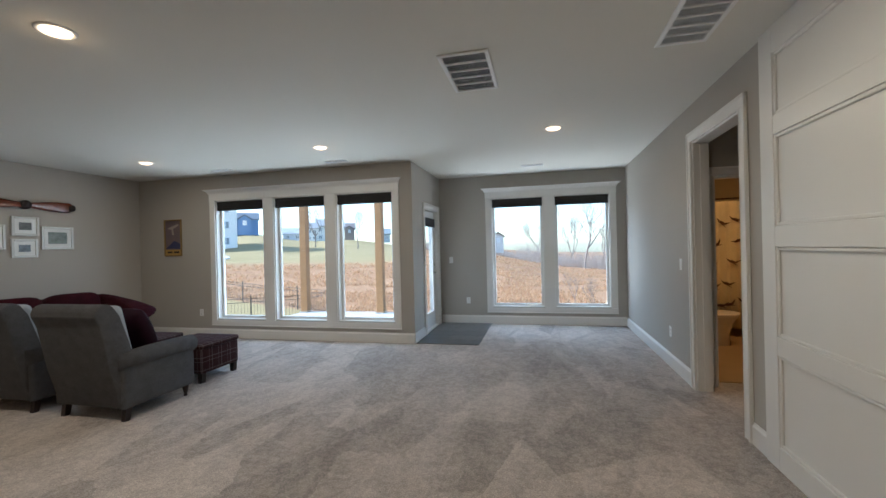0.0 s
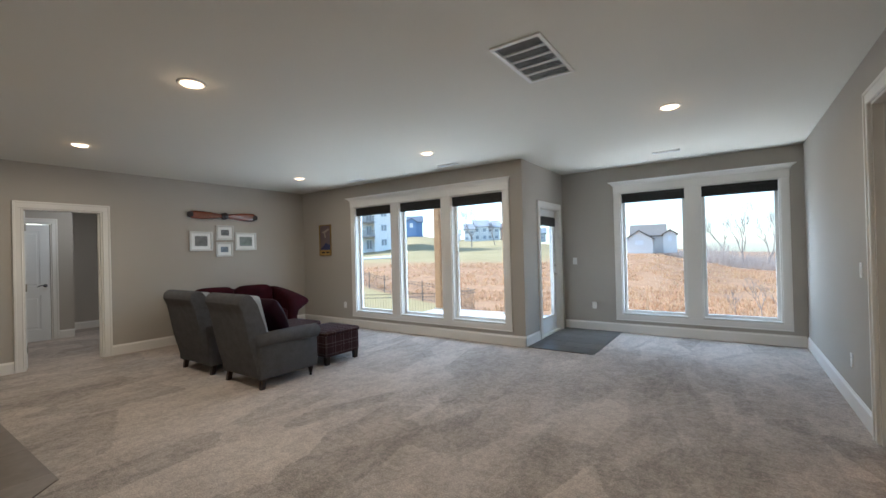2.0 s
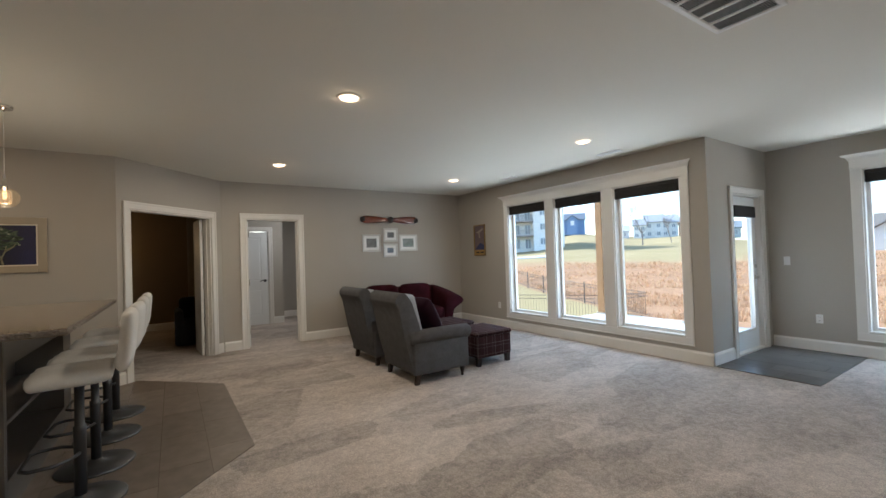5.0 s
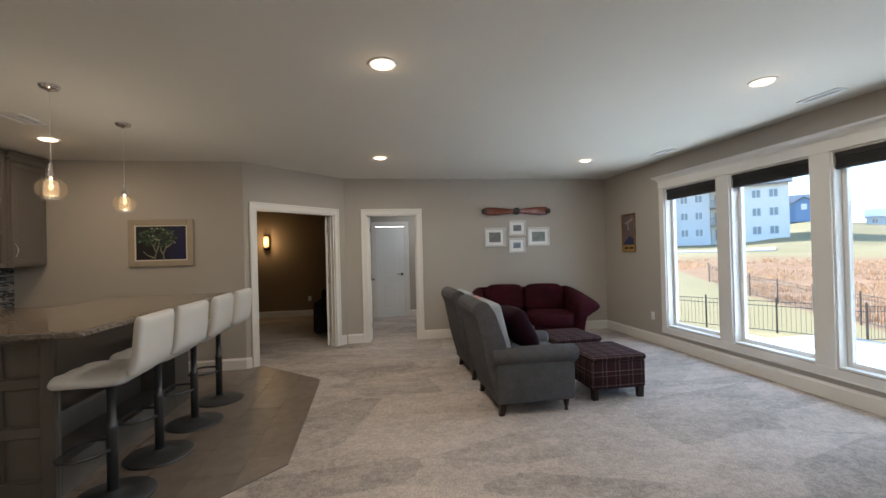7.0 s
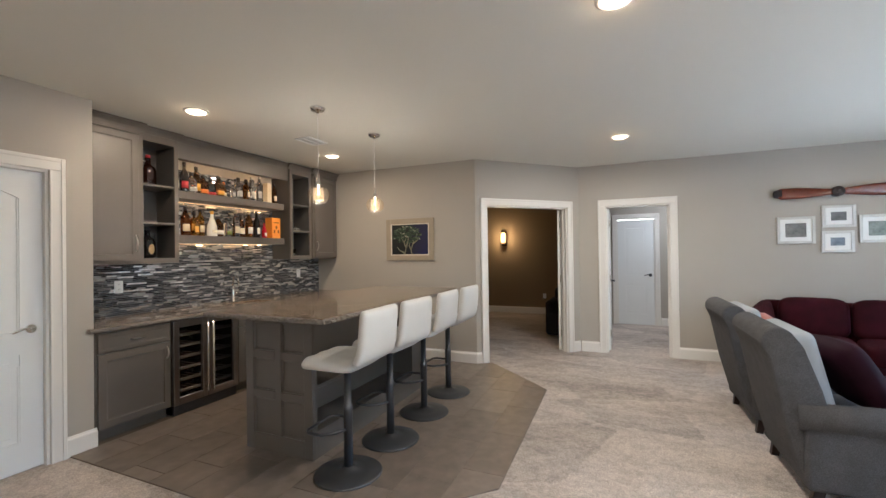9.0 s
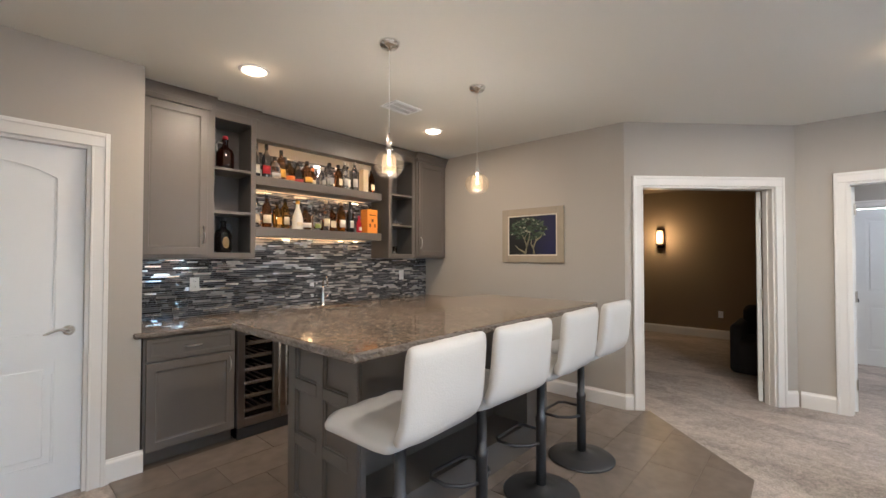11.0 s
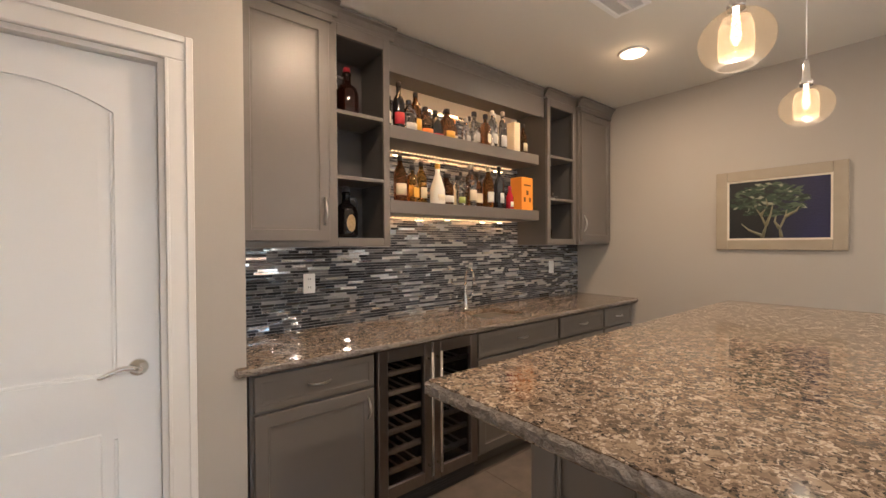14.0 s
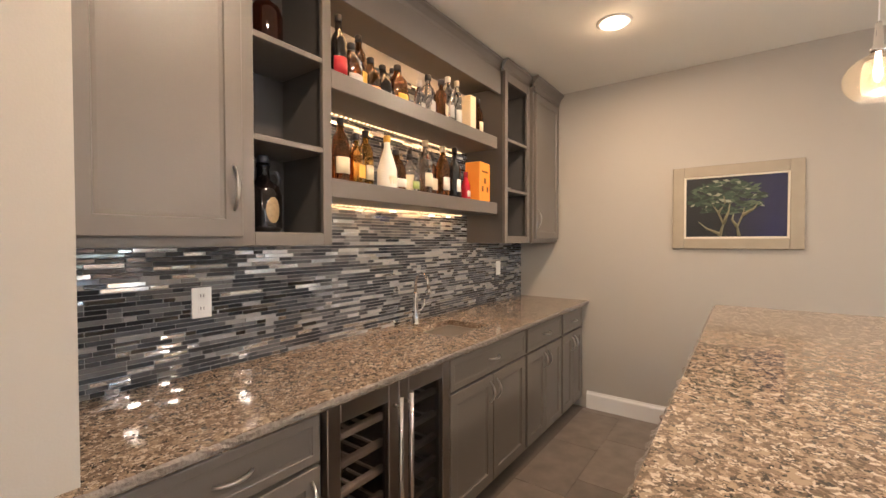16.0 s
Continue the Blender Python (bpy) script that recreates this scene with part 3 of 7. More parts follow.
def panel_door(name, m, w, h, label, arch=True, handle_at=0.07, side=-1, thick=0.036, handle_material=CHROME):
    """A two panel moulded door leaf: local x from 0 to w, face at y = 0 looking along -y."""
    th = thing(name, m, label, "door")
    st, split0, split1 = 0.125, 0.80, 0.955
    top = h - 0.12
    rise = 0.075 if arch else 0.0
    bm = bm_new()
    bx(bm, 0.005, w - 0.005, 0.010, thick - 0.004, 0.005, h - 0.005)
    part("leaf", bm, DOORWHITE, th)
    for a, b in ((0, st), (w - st, w)):
        bm = bm_new()
        bx(bm, a, b, 0, thick, 0, h)
        part("stile", bm, DOORWHITE, th)
    for a, b in ((0, 0.2), (split0, split1)):
        bm = bm_new()
        bx(bm, st, w - st, 0, thick, a, b)
        part("rail", bm, DOORWHITE, th)
    bm = bm_new()
    prism(bm, [(st, h), (w - st, h)] + [(w / 2 + (1 - k / 8) * (w / 2 - st), top - rise * (1 - k / 8) ** 2) for k in range(17)], 0, thick, "y")
    part("top_rail", bm, DOORWHITE, th)
    for z0, z1, curved in ((0.2, split0, False), (split1, top, arch)):
        bm = bm_new()
        ins = 0.045
        if curved:
            out = [(st + ins, z0 + ins), (w - st - ins, z0 + ins)]
            for k in range(11):
                u = 1 - 2 * k / 10
                out.append(((w / 2) + u * (w / 2 - st - ins), z1 - ins - rise * u * u))
            prism(bm, out, 0.003, 0.011, "y")
        else:
            bx(bm, st + ins, w - st - ins, 0.003, 0.011, z0 + ins, z1 - ins, 0.005, 1)
        for u0, u1, v0, v1 in ((st, st + 0.012, z0, z1 - rise), (w - st - 0.012, w - st, z0, z1 - rise), (st + 0.012, w - st - 0.012, z0, z0 + 0.012)):
            bx(bm, u0, u1, 0.004, 0.0105, v0, v1, 0.002, 1)
        part("raised_panel", bm, DOORWHITE, th)
    lever(th, handle_at, 0.97, 0, side, handle_material)
    return th


def hinges(parent, x, y, zs):
    for z in zs:
        bm = bm_new()
        lathe(bm, [(0.008, z - 0.05), (0.008, z + 0.05)], 8, x, y)
        bx(bm, x - 0.028, x + 0.028, y - 0.003, y + 0.003, z - 0.05, z + 0.05)
        part("hinge", bm, STEEL, parent, "steel butt hinge")


# closed white door beside the bar
panel_door("white_panel_door", pose(WD_X[1] - 0.02, D_Y - 0.035, 0.008, rz=180), WD_X[1] - WD_X[0] - 0.04, WD_Z - 0.03, "closed white two-panel door with an arched upper panel and lever handle", handle_at=WD_X[1] - WD_X[0] - 0.04 - 0.065, side=-1)

# glazed patio door on the jog wall
_pd = thing("patio_door", pose(J_X - 0.06, PATIO_Y[0] + 0.02, 0.03, rz=90), "closed white full-glass patio door with a raised dark blind", "door")
_w, _h = PATIO_Y[1] - PATIO_Y[0] - 0.04, PATIO_Z - 0.055
_bm = bm_new()
for _u0, _u1, _v0, _v1 in ((0, 0.125, 0, _h), (_w - 0.125, _w, 0, _h), (0.125, _w - 0.125, 0, 0.25), (0.125, _w - 0.125, _h - 0.13, _h)):
    bx(_bm, _u0, _u1, 0, 0.045, _v0, _v1)
part("leaf", _bm, DOORWHITE, _pd)
_bm = bm_new()
for _u0, _u1, _v0, _v1 in ((0.105, 0.135, 0.23, _h - 0.11), (_w - 0.135, _w - 0.105, 0.23, _h - 0.11), (0.135, _w - 0.135, 0.23, 0.26), (0.135, _w - 0.135, _h - 0.14, _h - 0.11)):
    bx(_bm, _u0, _u1, -0.012, 0.0, _v0, _v1, 0.004, 1)
part("glazing_bead", _bm, WHITE, _pd)
_bm = bm_new()
bx(_bm, 0.12, _w - 0.12, 0.02, 0.024, 0.245, _h - 0.125)
_p = part("pane", _bm, PANE, _pd)
_p.visible_shadow = False
_bm = bm_new()
bx(_bm, 0.10, _w - 0.10, -0.05, -0.013, _h - 0.27, _h - 0.12, 0.01, 2)
part("blind", _bm, BLIND, _pd, "raised charcoal blind")
lever(_pd, _w - 0.06, 0.93, 0, -1, STEEL)
_bm = bm_new()
lathe(_bm, [(0.028, 0), (0.028, 0.012), (0.02, 0.022)], 16)
bmesh.ops.transform(_bm, matrix=Matrix.Translation((_w - 0.06, 0, 1.08)) @ pose(0, 0, 0, 90), verts=_bm.verts)
part("deadbolt", _bm, STEEL, _pd)
_bm = bm_new()
bx(_bm, PATIO_Y[0] - N1_Y + 0.018, PATIO_Y[1] - N1_Y - 0.018, 0.0, 0.16, 0.0, 0.028)
struct("door_sill_patio", _bm, WHITE, M_J, "white door sill", "sill")

# paneled wall on the east side
_pw = thing("wall_paneling", pose(E_X, 3.11, 0, rz=-90), "white shaker paneling of stacked wide panels on the wall", "wall paneling", kind="structure")
PANEL_L, RAILS = 3.0, [(0.0, 0.145), (0.70, 0.815), (1.358, 1.485), (2.033, 2.15), (2.525, CEIL)]
_bm = bm_new()
bx(_bm, 0, PANEL_L, -0.006, 0, 0, CEIL)
part("back_panel", _bm, WHITE, _pw)
for _k in range(3):
    _bm = bm_new()
    bx(_bm, 0 + 1.42 * _k, 0.15 + 1.42 * _k, -0.026, -0.006, 0, CEIL, 0.003, 1)
    part("stile", _bm, WHITE, _pw)
for _z0, _z1 in RAILS:
    for _k in range(2):
        _bm = bm_new()
        bx(_bm, 0.15 + 1.42 * _k, 1.42 + 1.42 * _k, -0.026, -0.006, _z0, _z1, 0.003, 1)
        part("rail", _bm, WHITE, _pw)
for (_a0, _a), (_b, _b1) in zip(RAILS, RAILS[1:]):
    for _k in range(2):
        _bm = bm_new()
        _x0, _x1 = 0.15 + 1.42 * _k, 1.42 + 1.42 * _k
        for _u0, _u1, _v0, _v1 in ((_x0, _x0 + 0.022, _a, _b), (_x1 - 0.022, _x1, _a, _b), (_x0 + 0.022, _x1 - 0.022, _a, _a + 0.022), (_x0 + 0.022, _x1 - 0.022, _b - 0.022, _b)):
            bx(_bm, _u0, _u1, -0.02, -0.006, _v0, _v1, 0.006, 2)
        part("panel_moulding", _bm, WHITE, _pw)

# ---- side spaces seen through the openings ----
# hall to the west with a closed door
wall("wall_hall_end", pose(-9.26, 0.9, 0, rz=90), 1.85, [(0.875, 1.555, 0, 2.085)], 0.12)
wall("wall_hall_recess", pose(-10.2, 2.75, 0, rz=90), 1.68, [], 0.12)
wall("wall_hall_return", pose(-10.08, 2.75, 0, rz=180), 0.82, [], 0.1, start=-0.7)
wall("wall_hall_north", pose(-10.2, 4.3, 0), 3.39, [], 0.12)
wall("wall_hall_south", pose(-6.82, 1.30, 0, rz=180), 3.0, [], 0.10, start=0.0)
panel_door("hall_door", pose(-9.285, 1.795, 0.001, rz=90), 0.64, 2.055, "closed white two-panel hall door with a dark lever", arch=False, handle_at=0.575, side=-1, handle_material=BLACKMETAL)
_hd = panel_door("hall_open_door", pose(W_X - 0.142, 1.702, 0.008, rz=180), 0.76, HALL_Z - 0.035, "white two-panel door standing open into the hall", arch=False, handle_at=0.70, side=-1, handle_material=BLACKMETAL)
hinges(_hd, 0.0, 0.0, (0.25, 1.05, 1.85))
casing("door_casing_hall_end", pose(-9.26, 0.9, 0, rz=90), 0.875, 1.555, 2.085, 0.08, 0.12)
baseboard(pose(-9.26, 0.9, 0, rz=90), [(1.64, 1.85)])
baseboard(pose(-10.2, 2.75, 0, rz=90), [(0.0, 1.45)])
# unseen area lamp added under the ceiling to brighten the hall
lamp("hall_fill_lamp", "AREA", 4, pose(-8.3, 2.8, CEIL - 0.02), (1, 0.86, 0.72), 0.3)

# theatre room behind the diagonal wall
wall("wall_theatre_west", pose(-10.1, -2.2, 0, rz=90), 3.4, [], 0.12, material=TAUPE, label="dark tan painted wall")
wall("wall_theatre_south", pose(-5.62, -2.2, 0, rz=180), 4.5, [], 0.12, material=TAUPE, label="dark tan painted wall")
wall("wall_theatre_north", pose(-10.1, 1.18, 0), 3.36, [], 0.10, material=TAUPE, label="dark tan painted wall")
wall("wall_theatre_east", pose(-5.62, -0.05, 0, rz=-90), 2.15, [], 0.012, material=TAUPE, label="dark tan painted wall")
_bm = bm_new()
bx(_bm, 0, TH[0] - 0.005, 0.122, 0.13, 0, CEIL)
bx(_bm, TH[1] + 0.005, DIAG_L, 0.122, 0.13, 0, CEIL)
bx(_bm, TH[0] - 0.005, TH[1] + 0.005, 0.122, 0.13, TH_Z, CEIL)
struct("wall_theatre_lining", _bm, TAUPE, M_D, "dark tan painted wall", "wall")
baseboard(pose(-10.1, -2.2, 0, rz=90), [(0.0, 3.4)])
_bm = bm_new()
prism(_bm, [(-10.1, -2.2), (-5.63, -2.2), (-5.63, 0.02), (-6.76, 1.16), (-10.1, 1.16)], CEIL - 0.04, CEIL - 0.004)
struct("ceiling_theatre", _bm, TAUPE, label="dark tan painted ceiling", category="ceiling")
# two open leaves of the theatre's double door
for _side, _x in ((1, TH[1] - 0.022), (-1, TH[0] + 0.022)):
    _ld = panel_door("theatre_door", M_D @ pose(_x, 0.13, 0.008, rz=(50 if _side > 0 else 150)), 0.63, TH_Z - 0.03, "white door leaf standing open into the theatre room", arch=False, handle_at=0.57, side=-1)
    hinges(_ld, 0.0, 0.0 if _side > 0 else 0.036, (0.25, 1.05, 1.85))
_sc = thing("wall_sconce", pose(-10.1, -0.74, 1.79, rz=90), "lit bronze wall sconce with an amber glass shade", "sconce")
_bm = bm_new()
bx(_bm, -0.07, 0.07, -0.02, 0, -0.19, 0.17, 0.008)
part("backplate", _bm, BRONZE, _sc)
_bm = bm_new()
lathe(_bm, [(0.035, -0.12), (0.055, -0.10), (0.062, 0.0), (0.055, 0.10), (0.04, 0.13)], 16, 0, -0.085)
part("shade", _bm, glow("amber shade", (1.0, 0.50, 0.14), 0.45), _sc)
_bm = bm_new()
lathe(_bm, [(0.05, -0.15), (0.06, -0.125), (0.04, -0.12)], 16, 0, -0.085)
bx(_bm, -0.02, 0.02, -0.085, -0.02, -0.155, -0.14)
part("bracket", _bm, BRONZE, _sc)
lamp("sconce_lamp", "POINT", 2.4, pose(-9.85, -0.74, 1.80), (1, 0.6, 0.25), 0.05)

# recliner beside the theatre door
_bb = thing("recliner", pose(-7.9, 0.90, 0), "black upholstered recliner behind the open theatre door", "recliner")
_bm = bm_new()
bx(_bm, -0.44, 0.44, -0.20, 0.25, 0.04, 0.44, 0.06, 4)
part("base", _bm, BLACKCLOTH, _bb, smooth=True)
_bm = bm_new()
bx(_bm, -0.42, -0.16, -0.18, 0.24, 0.38, 0.80, 0.08, 4)
part("backrest", _bm, BLACKCLOTH, _bb, smooth=True)
_bm = bm_new()
bx(_bm, -0.40, 0.44, -0.25, -0.12, 0.04, 0.62, 0.06, 3)
part("armrest", _bm, BLACKCLOTH, _bb, smooth=True)

# vestibule and bathroom to the east
BATHWALL = mat("warm tan bath wall paint", (0.42, 0.33, 0.20), 0.7, var=0.03, scale=1.5, bump=0.05, bump_scale=180)
wall("wall_vestibule_north", pose(E_X + 0.13, 4.55, 0), 1.75, [(0.08, 0.86, 0, 2.03)], 0.12, label="greige vestibule wall")
wall("wall_vestibule_east", pose(3.4, 4.55, 0, rz=-90), 1.8, [], 0.12)
wall("wall_vestibule_south", pose(3.4, 3.0, 0, rz=180), 1.75, [], 0.12)
casing("door_casing_bath_inner", pose(E_X + 0.13, 4.55, 0), 0.09, 0.85, 2.03, 0.08, 0.12)
wall("wall_bath_west", pose(E_X + 0.14, 4.67, 0, rz=90), 2.925, [], 0.005, material=BATHWALL, label="tan bathroom wall")
wall("wall_bath_north", pose(E_X + 0.145, 7.595, 0), 2.4, [], 0.12, material=BATHWALL, label="tan bathroom wall")
wall("wall_bath_east", pose(3.95, 7.595, 0, rz=-90), 3.045, [], 0.12, material=BATHWALL, label="tan bathroom wall")
wall("wall_bath_south", pose(3.95, 4.675, 0, rz=180), 2.25, [(1.38, 2.17, 0, 2.03)], 0.004, material=BATHWALL, label="tan bathroom wall")
_bm = bm_new()
bx(_bm, E_X + 0.15, 3.94, 4.68, 7.52, 0.0, 0.008)
struct("floor_bath", _bm, mat("tan bathroom tile", (0.34, 0.24, 0.13), 0.4, var=0.1, scale=3), label="tan tiled bathroom floor", category="floor")
lamp("bath_lamp", "AREA", 5.5, pose(2.7, 5.6, CEIL - 0.02), (1, 0.52, 0.17), 0.4)
_sc2 = thing("shower_curtain", pose(2.66, 6.9, 0), "cream shower curtain with brown flying birds hanging from a rod", "shower curtain")
_bm = bm_new()
_n = 120
_rows = []
for _z in (0.12, 0.7, 1.3, 1.9, 1.98):
    _rows.append([_bm.verts.new((-0.82 + 1.64 * k / _n, 0.028 * math.sin(k * 0.62) * (0.6 if _z > 1.5 else 1.0), _z)) for k in range(_n + 1)])
for _a, _b in zip(_rows, _rows[1:]):
    for _k in range(_n):
        _bm.faces.new((_a[_k], _a[_k + 1], _b[_k + 1], _b[_k])).smooth = True
_c = part("cloth", _bm, CURTAIN, _sc2)
_md = _c.modifiers.new("thick", "SOLIDIFY")
_md.thickness = 0.003
BIRD = mat("brown bird print", (0.09, 0.04, 0.02), 0.9, var=0.2)
for _k in range(34):
    _bm = bm_new()
    _cx, _cz, _a = -0.72 + 1.44 * ((_k * 0.381966) % 1), 0.3 + 1.5 * ((_k * 0.2763) % 1), random.uniform(-0.6, 0.6)
    _o = [(-0.13, 0.05), (-0.05, 0.022), (-0.02, 0.035), (0.03, 0.02), (0.12, 0.07), (0.06, -0.005), (0.03, -0.015), (0.09, -0.05), (-0.01, -0.022), (-0.06, -0.012)]
    _q = [(_cx + 0.8 * (u * math.cos(_a) - v * math.sin(_a)), _cz + 0.8 * (u * math.sin(_a) + v * math.cos(_a))) for u, v in _o]
    prism(_bm, _q, -0.036, -0.034, "y")
    part("bird_print", _bm, BIRD, _sc2, "brown flying bird print")
_bm = bm_new()
tube(_bm, [(-0.95, 0, 2.02), (1.25, 0, 2.02)], 0.012, 10)
part("rod", _bm, BRONZE, _sc2)
_t = thing("toilet", pose(2.46, 6.35, 0.008, rz=90), "white porcelain toilet in the bathroom", "toilet")
_bm = bm_new()
lathe(_bm, [(0.11, 0), (0.10, 0.15), (0.14, 0.30), (0.19, 0.38), (0.195, 0.40)], 24)
bmesh.ops.scale(_bm, vec=(1, 1.25, 1), verts=_bm.verts)
part("bowl", _bm, PORCELAIN, _t)
_bm = bm_new()
lathe(_bm, [(0.20, 0.40), (0.205, 0.415), (0.20, 0.435)], 24)
bmesh.ops.scale(_bm, vec=(1, 1.25, 1), verts=_bm.verts)
part("seat", _bm, PORCELAIN, _t)
_bm = bm_new()
bx(_bm, -0.21, 0.21, 0.22, 0.40, 0.38, 0.76, 0.02, 3)
bx(_bm, -0.22, 0.22, 0.21, 0.41, 0.76, 0.79, 0.01, 2)
bx(_bm, -0.10, 0.10, 0.10, 0.30, 0.0, 0.39, 0.02, 2)
part("tank", _bm, PORCELAIN, _t)


# ---- the bar ----
def knob_pull(parent, x, y, z, vertical=True, size=0.10, ry=-1):
    """A bowed bar pull standing off a front; ry is the way the front looks along y."""
    bm = bm_new()
    pts = []
    for k in range(7):
        u = -1 + 2 * k / 6
        off = ry * (0.004 + 0.026 * (1 - u * u))
        pts.append((x, y + off, z + u * size / 2) if vertical else (x + u * size / 2, y + off, z))
    tube(bm, pts, [0.0045, 0.0055, 0.0065, 0.007, 0.0065, 0.0055, 0.0045], 8)
    return part("pull_handle", bm, STEEL, parent, "bowed brushed nickel pull")


def front_panel(parent, name, x0, x1, z0, z1, y, flat=False, label=""):
    """A recessed panel door or drawer front whose face looks along +y at y."""
    bm = bm_new()
    f, t, d = (0.028, 0.02, 0.003) if flat else (0.055, 0.02, 0.009)
    bx(bm, x0, x1, y - t, y, z0, z1)
    bm.normal_update()
    face = [q for q in bm.faces if q.normal.y > 0.9]
    bmesh.ops.inset_region(bm, faces=face, thickness=0.003, use_even_offset=True)
    bmesh.ops.translate(bm, vec=(0, 0.002, 0), verts=list(face[0].verts))
    bmesh.ops.inset_region(bm, faces=face, thickness=f - 0.003, use_even_offset=True)
    bmesh.ops.inset_region(bm, faces=face, thickness=0.003, use_even_offset=True)
    bmesh.ops.translate(bm, vec=(0, -d * 0.6, 0), verts=list(face[0].verts))
    bmesh.ops.inset_region(bm, faces=face, thickness=0.011, use_even_offset=True)
    bmesh.ops.translate(bm, vec=(0, -d * 0.4, 0), verts=list(face[0].verts))
    return part(name, bm, CABINET, parent, label)


CTR_Z, BASE_F = 0.917, -1.90
BASE = [(-2.205, -2.795), (-3.495, -4.335), (-4.335, -4.96), (-4.96, -5.44)]
for _i, (_xr, _xl) in enumerate(BASE):
    _c = thing("base_cabinet", Matrix(), "grey painted base cabinet with a drawer over " + ("a single door" if _i == 0 else "double doors"), "cabinet", "bar base cabinets")
    _bm = bm_new()
    bx(_bm, _xl, _xr, B_Y + 0.01, BASE_F - 0.022, 0.10, CTR_Z - 0.034)
    bx(_bm, _xl, _xr, B_Y + 0.06, BASE_F - 0.09, 0.0, 0.10)
    part("body", _bm, CABINET, _c)
    _g = 0.014
    _d = front_panel(_c, "drawer", _xl + _g, _xr - _g, 0.715, 0.865, BASE_F, True)
    knob_pull(_d, (_xl + _xr) / 2, BASE_F, 0.79, False, 0.11, 1)
    if _i == 0:
        _p = front_panel(_c, "door", _xl + _g, _xr - _g, 0.115, 0.70, BASE_F)
        knob_pull(_p, _xl + _g + 0.035, BASE_F, 0.61, True, 0.11, 1)
    else:
        _m = (_xl + _xr) / 2
        for _a, _b, _hx in ((_xl + _g, _m - 0.003, _m - 0.035), (_m + 0.003, _xr - _g, _m + 0.035)):
            _p = front_panel(_c, "door", _a, _b, 0.115, 0.70, BASE_F)
            knob_pull(_p, _hx, BASE_F, 0.61, True, 0.11, 1)

# wine fridge
_wf = thing("wine_fridge", Matrix(), "built-in stainless steel wine fridge with two glass doors", "wine fridge")
_xl, _xr = -3.488, -2.802
_bm = bm_new()
bx(_bm, _xl, _xr, B_Y + 0.02, BASE_F - 0.55, 0.02, 0.87)
for _x0, _x1 in ((_xl, _xl + 0.012), (_xr - 0.012, _xr), ((_xl + _xr) / 2 - 0.012, (_xl + _xr) / 2 + 0.012)):
    bx(_bm, _x0, _x1, BASE_F - 0.55, BASE_F - 0.03, 0.02, 0.87)
bx(_bm, _xl, _xr, BASE_F - 0.55, BASE_F - 0.03, 0.83, 0.87)
bx(_bm, _xl, _xr, BASE_F - 0.55, BASE_F - 0.03, 0.02, 0.12)
part("body", _bm, DARK, _wf)
_bm = bm_new()
bx(_bm, _xl + 0.01, _xr - 0.01, BASE_F - 0.03, BASE_F - 0.012, 0.005, 0.095)
for _k in range(4):
    bx(_bm, _xl + 0.06, _xr - 0.06, BASE_F - 0.013, BASE_F - 0.009, 0.025 + 0.016 * _k, 0.032 + 0.016 * _k)
part("kick_grille", _bm, BLACKMETAL, _wf)
_mx = (_xl + _xr) / 2
TINT = glass("smoked fridge glass", (0.33, 0.32, 0.34), ior=1.3)
for _a, _b, _hx in ((_xl, _mx - 0.002, _mx - 0.03), (_mx + 0.002, _xr, _mx + 0.03)):
    _bm = bm_new()
    for _u0, _u1, _v0, _v1 in ((_a, _a + 0.055, 0.10, 0.875), (_b - 0.055, _b, 0.10, 0.875), (_a + 0.055, _b - 0.055, 0.10, 0.165), (_a + 0.055, _b - 0.055, 0.81, 0.875)):
        bx(_bm, _u0, _u1, BASE_F - 0.028, BASE_F + 0.012, _v0, _v1, 0.003, 1)
    _dr = part("door", _bm, mat("dark stainless", (0.30, 0.27, 0.25), 0.32, 1.0, var=0.05, scale=20, bump=0.03, bump_scale=300), _wf, "stainless framed glass door")
    _bm = bm_new()
    bx(_bm, _a + 0.055, _b - 0.055, BASE_F - 0.016, BASE_F - 0.010, 0.165, 0.81)
    part("pane", _bm, TINT, _dr).visible_shadow = False
    _bm = bm_new()
    tube(_bm, [(_hx, BASE_F + 0.05, 0.16), (_hx, BASE_F + 0.05, 0.83)], 0.010, 10)
    for _z in (0.2, 0.79):
        tube(_bm, [(_hx, BASE_F + 0.012, _z), (_hx, BASE_F + 0.05, _z)], 0.007, 8)
    part("bar_handle", _bm, CHROME, _dr, "tubular steel handle")
SHELFWOOD = mat("pale beech rack", (0.42, 0.33, 0.24), 0.55, var=0.1, scale=14)
for _k in range(6):
    for _a, _b in ((_xl + 0.02, _mx - 0.015), (_mx + 0.015, _xr - 0.02)):
        _bm = bm_new()
        bx(_bm, _a, _b, BASE_F - 0.08, BASE_F - 0.05, 0.19 + 0.105 * _k, 0.215 + 0.105 * _k, 0.004, 1)
        for _q in range(5):
            _u = _a + (_b - _a) * (_q + 0.5) / 5
            bx(_bm, _u - 0.004, _u + 0.004, BASE_F - 0.5, BASE_F - 0.08, 0.195 + 0.105 * _k, 0.205 + 0.105 * _k)
        part("rack", _bm, SHELFWOOD if _a > _mx else STEEL, _wf, "wooden bottle rack")
BOTTLEDARK = mat("dark green bottle glass", (0.015, 0.02, 0.012), 0.08, var=0.1)
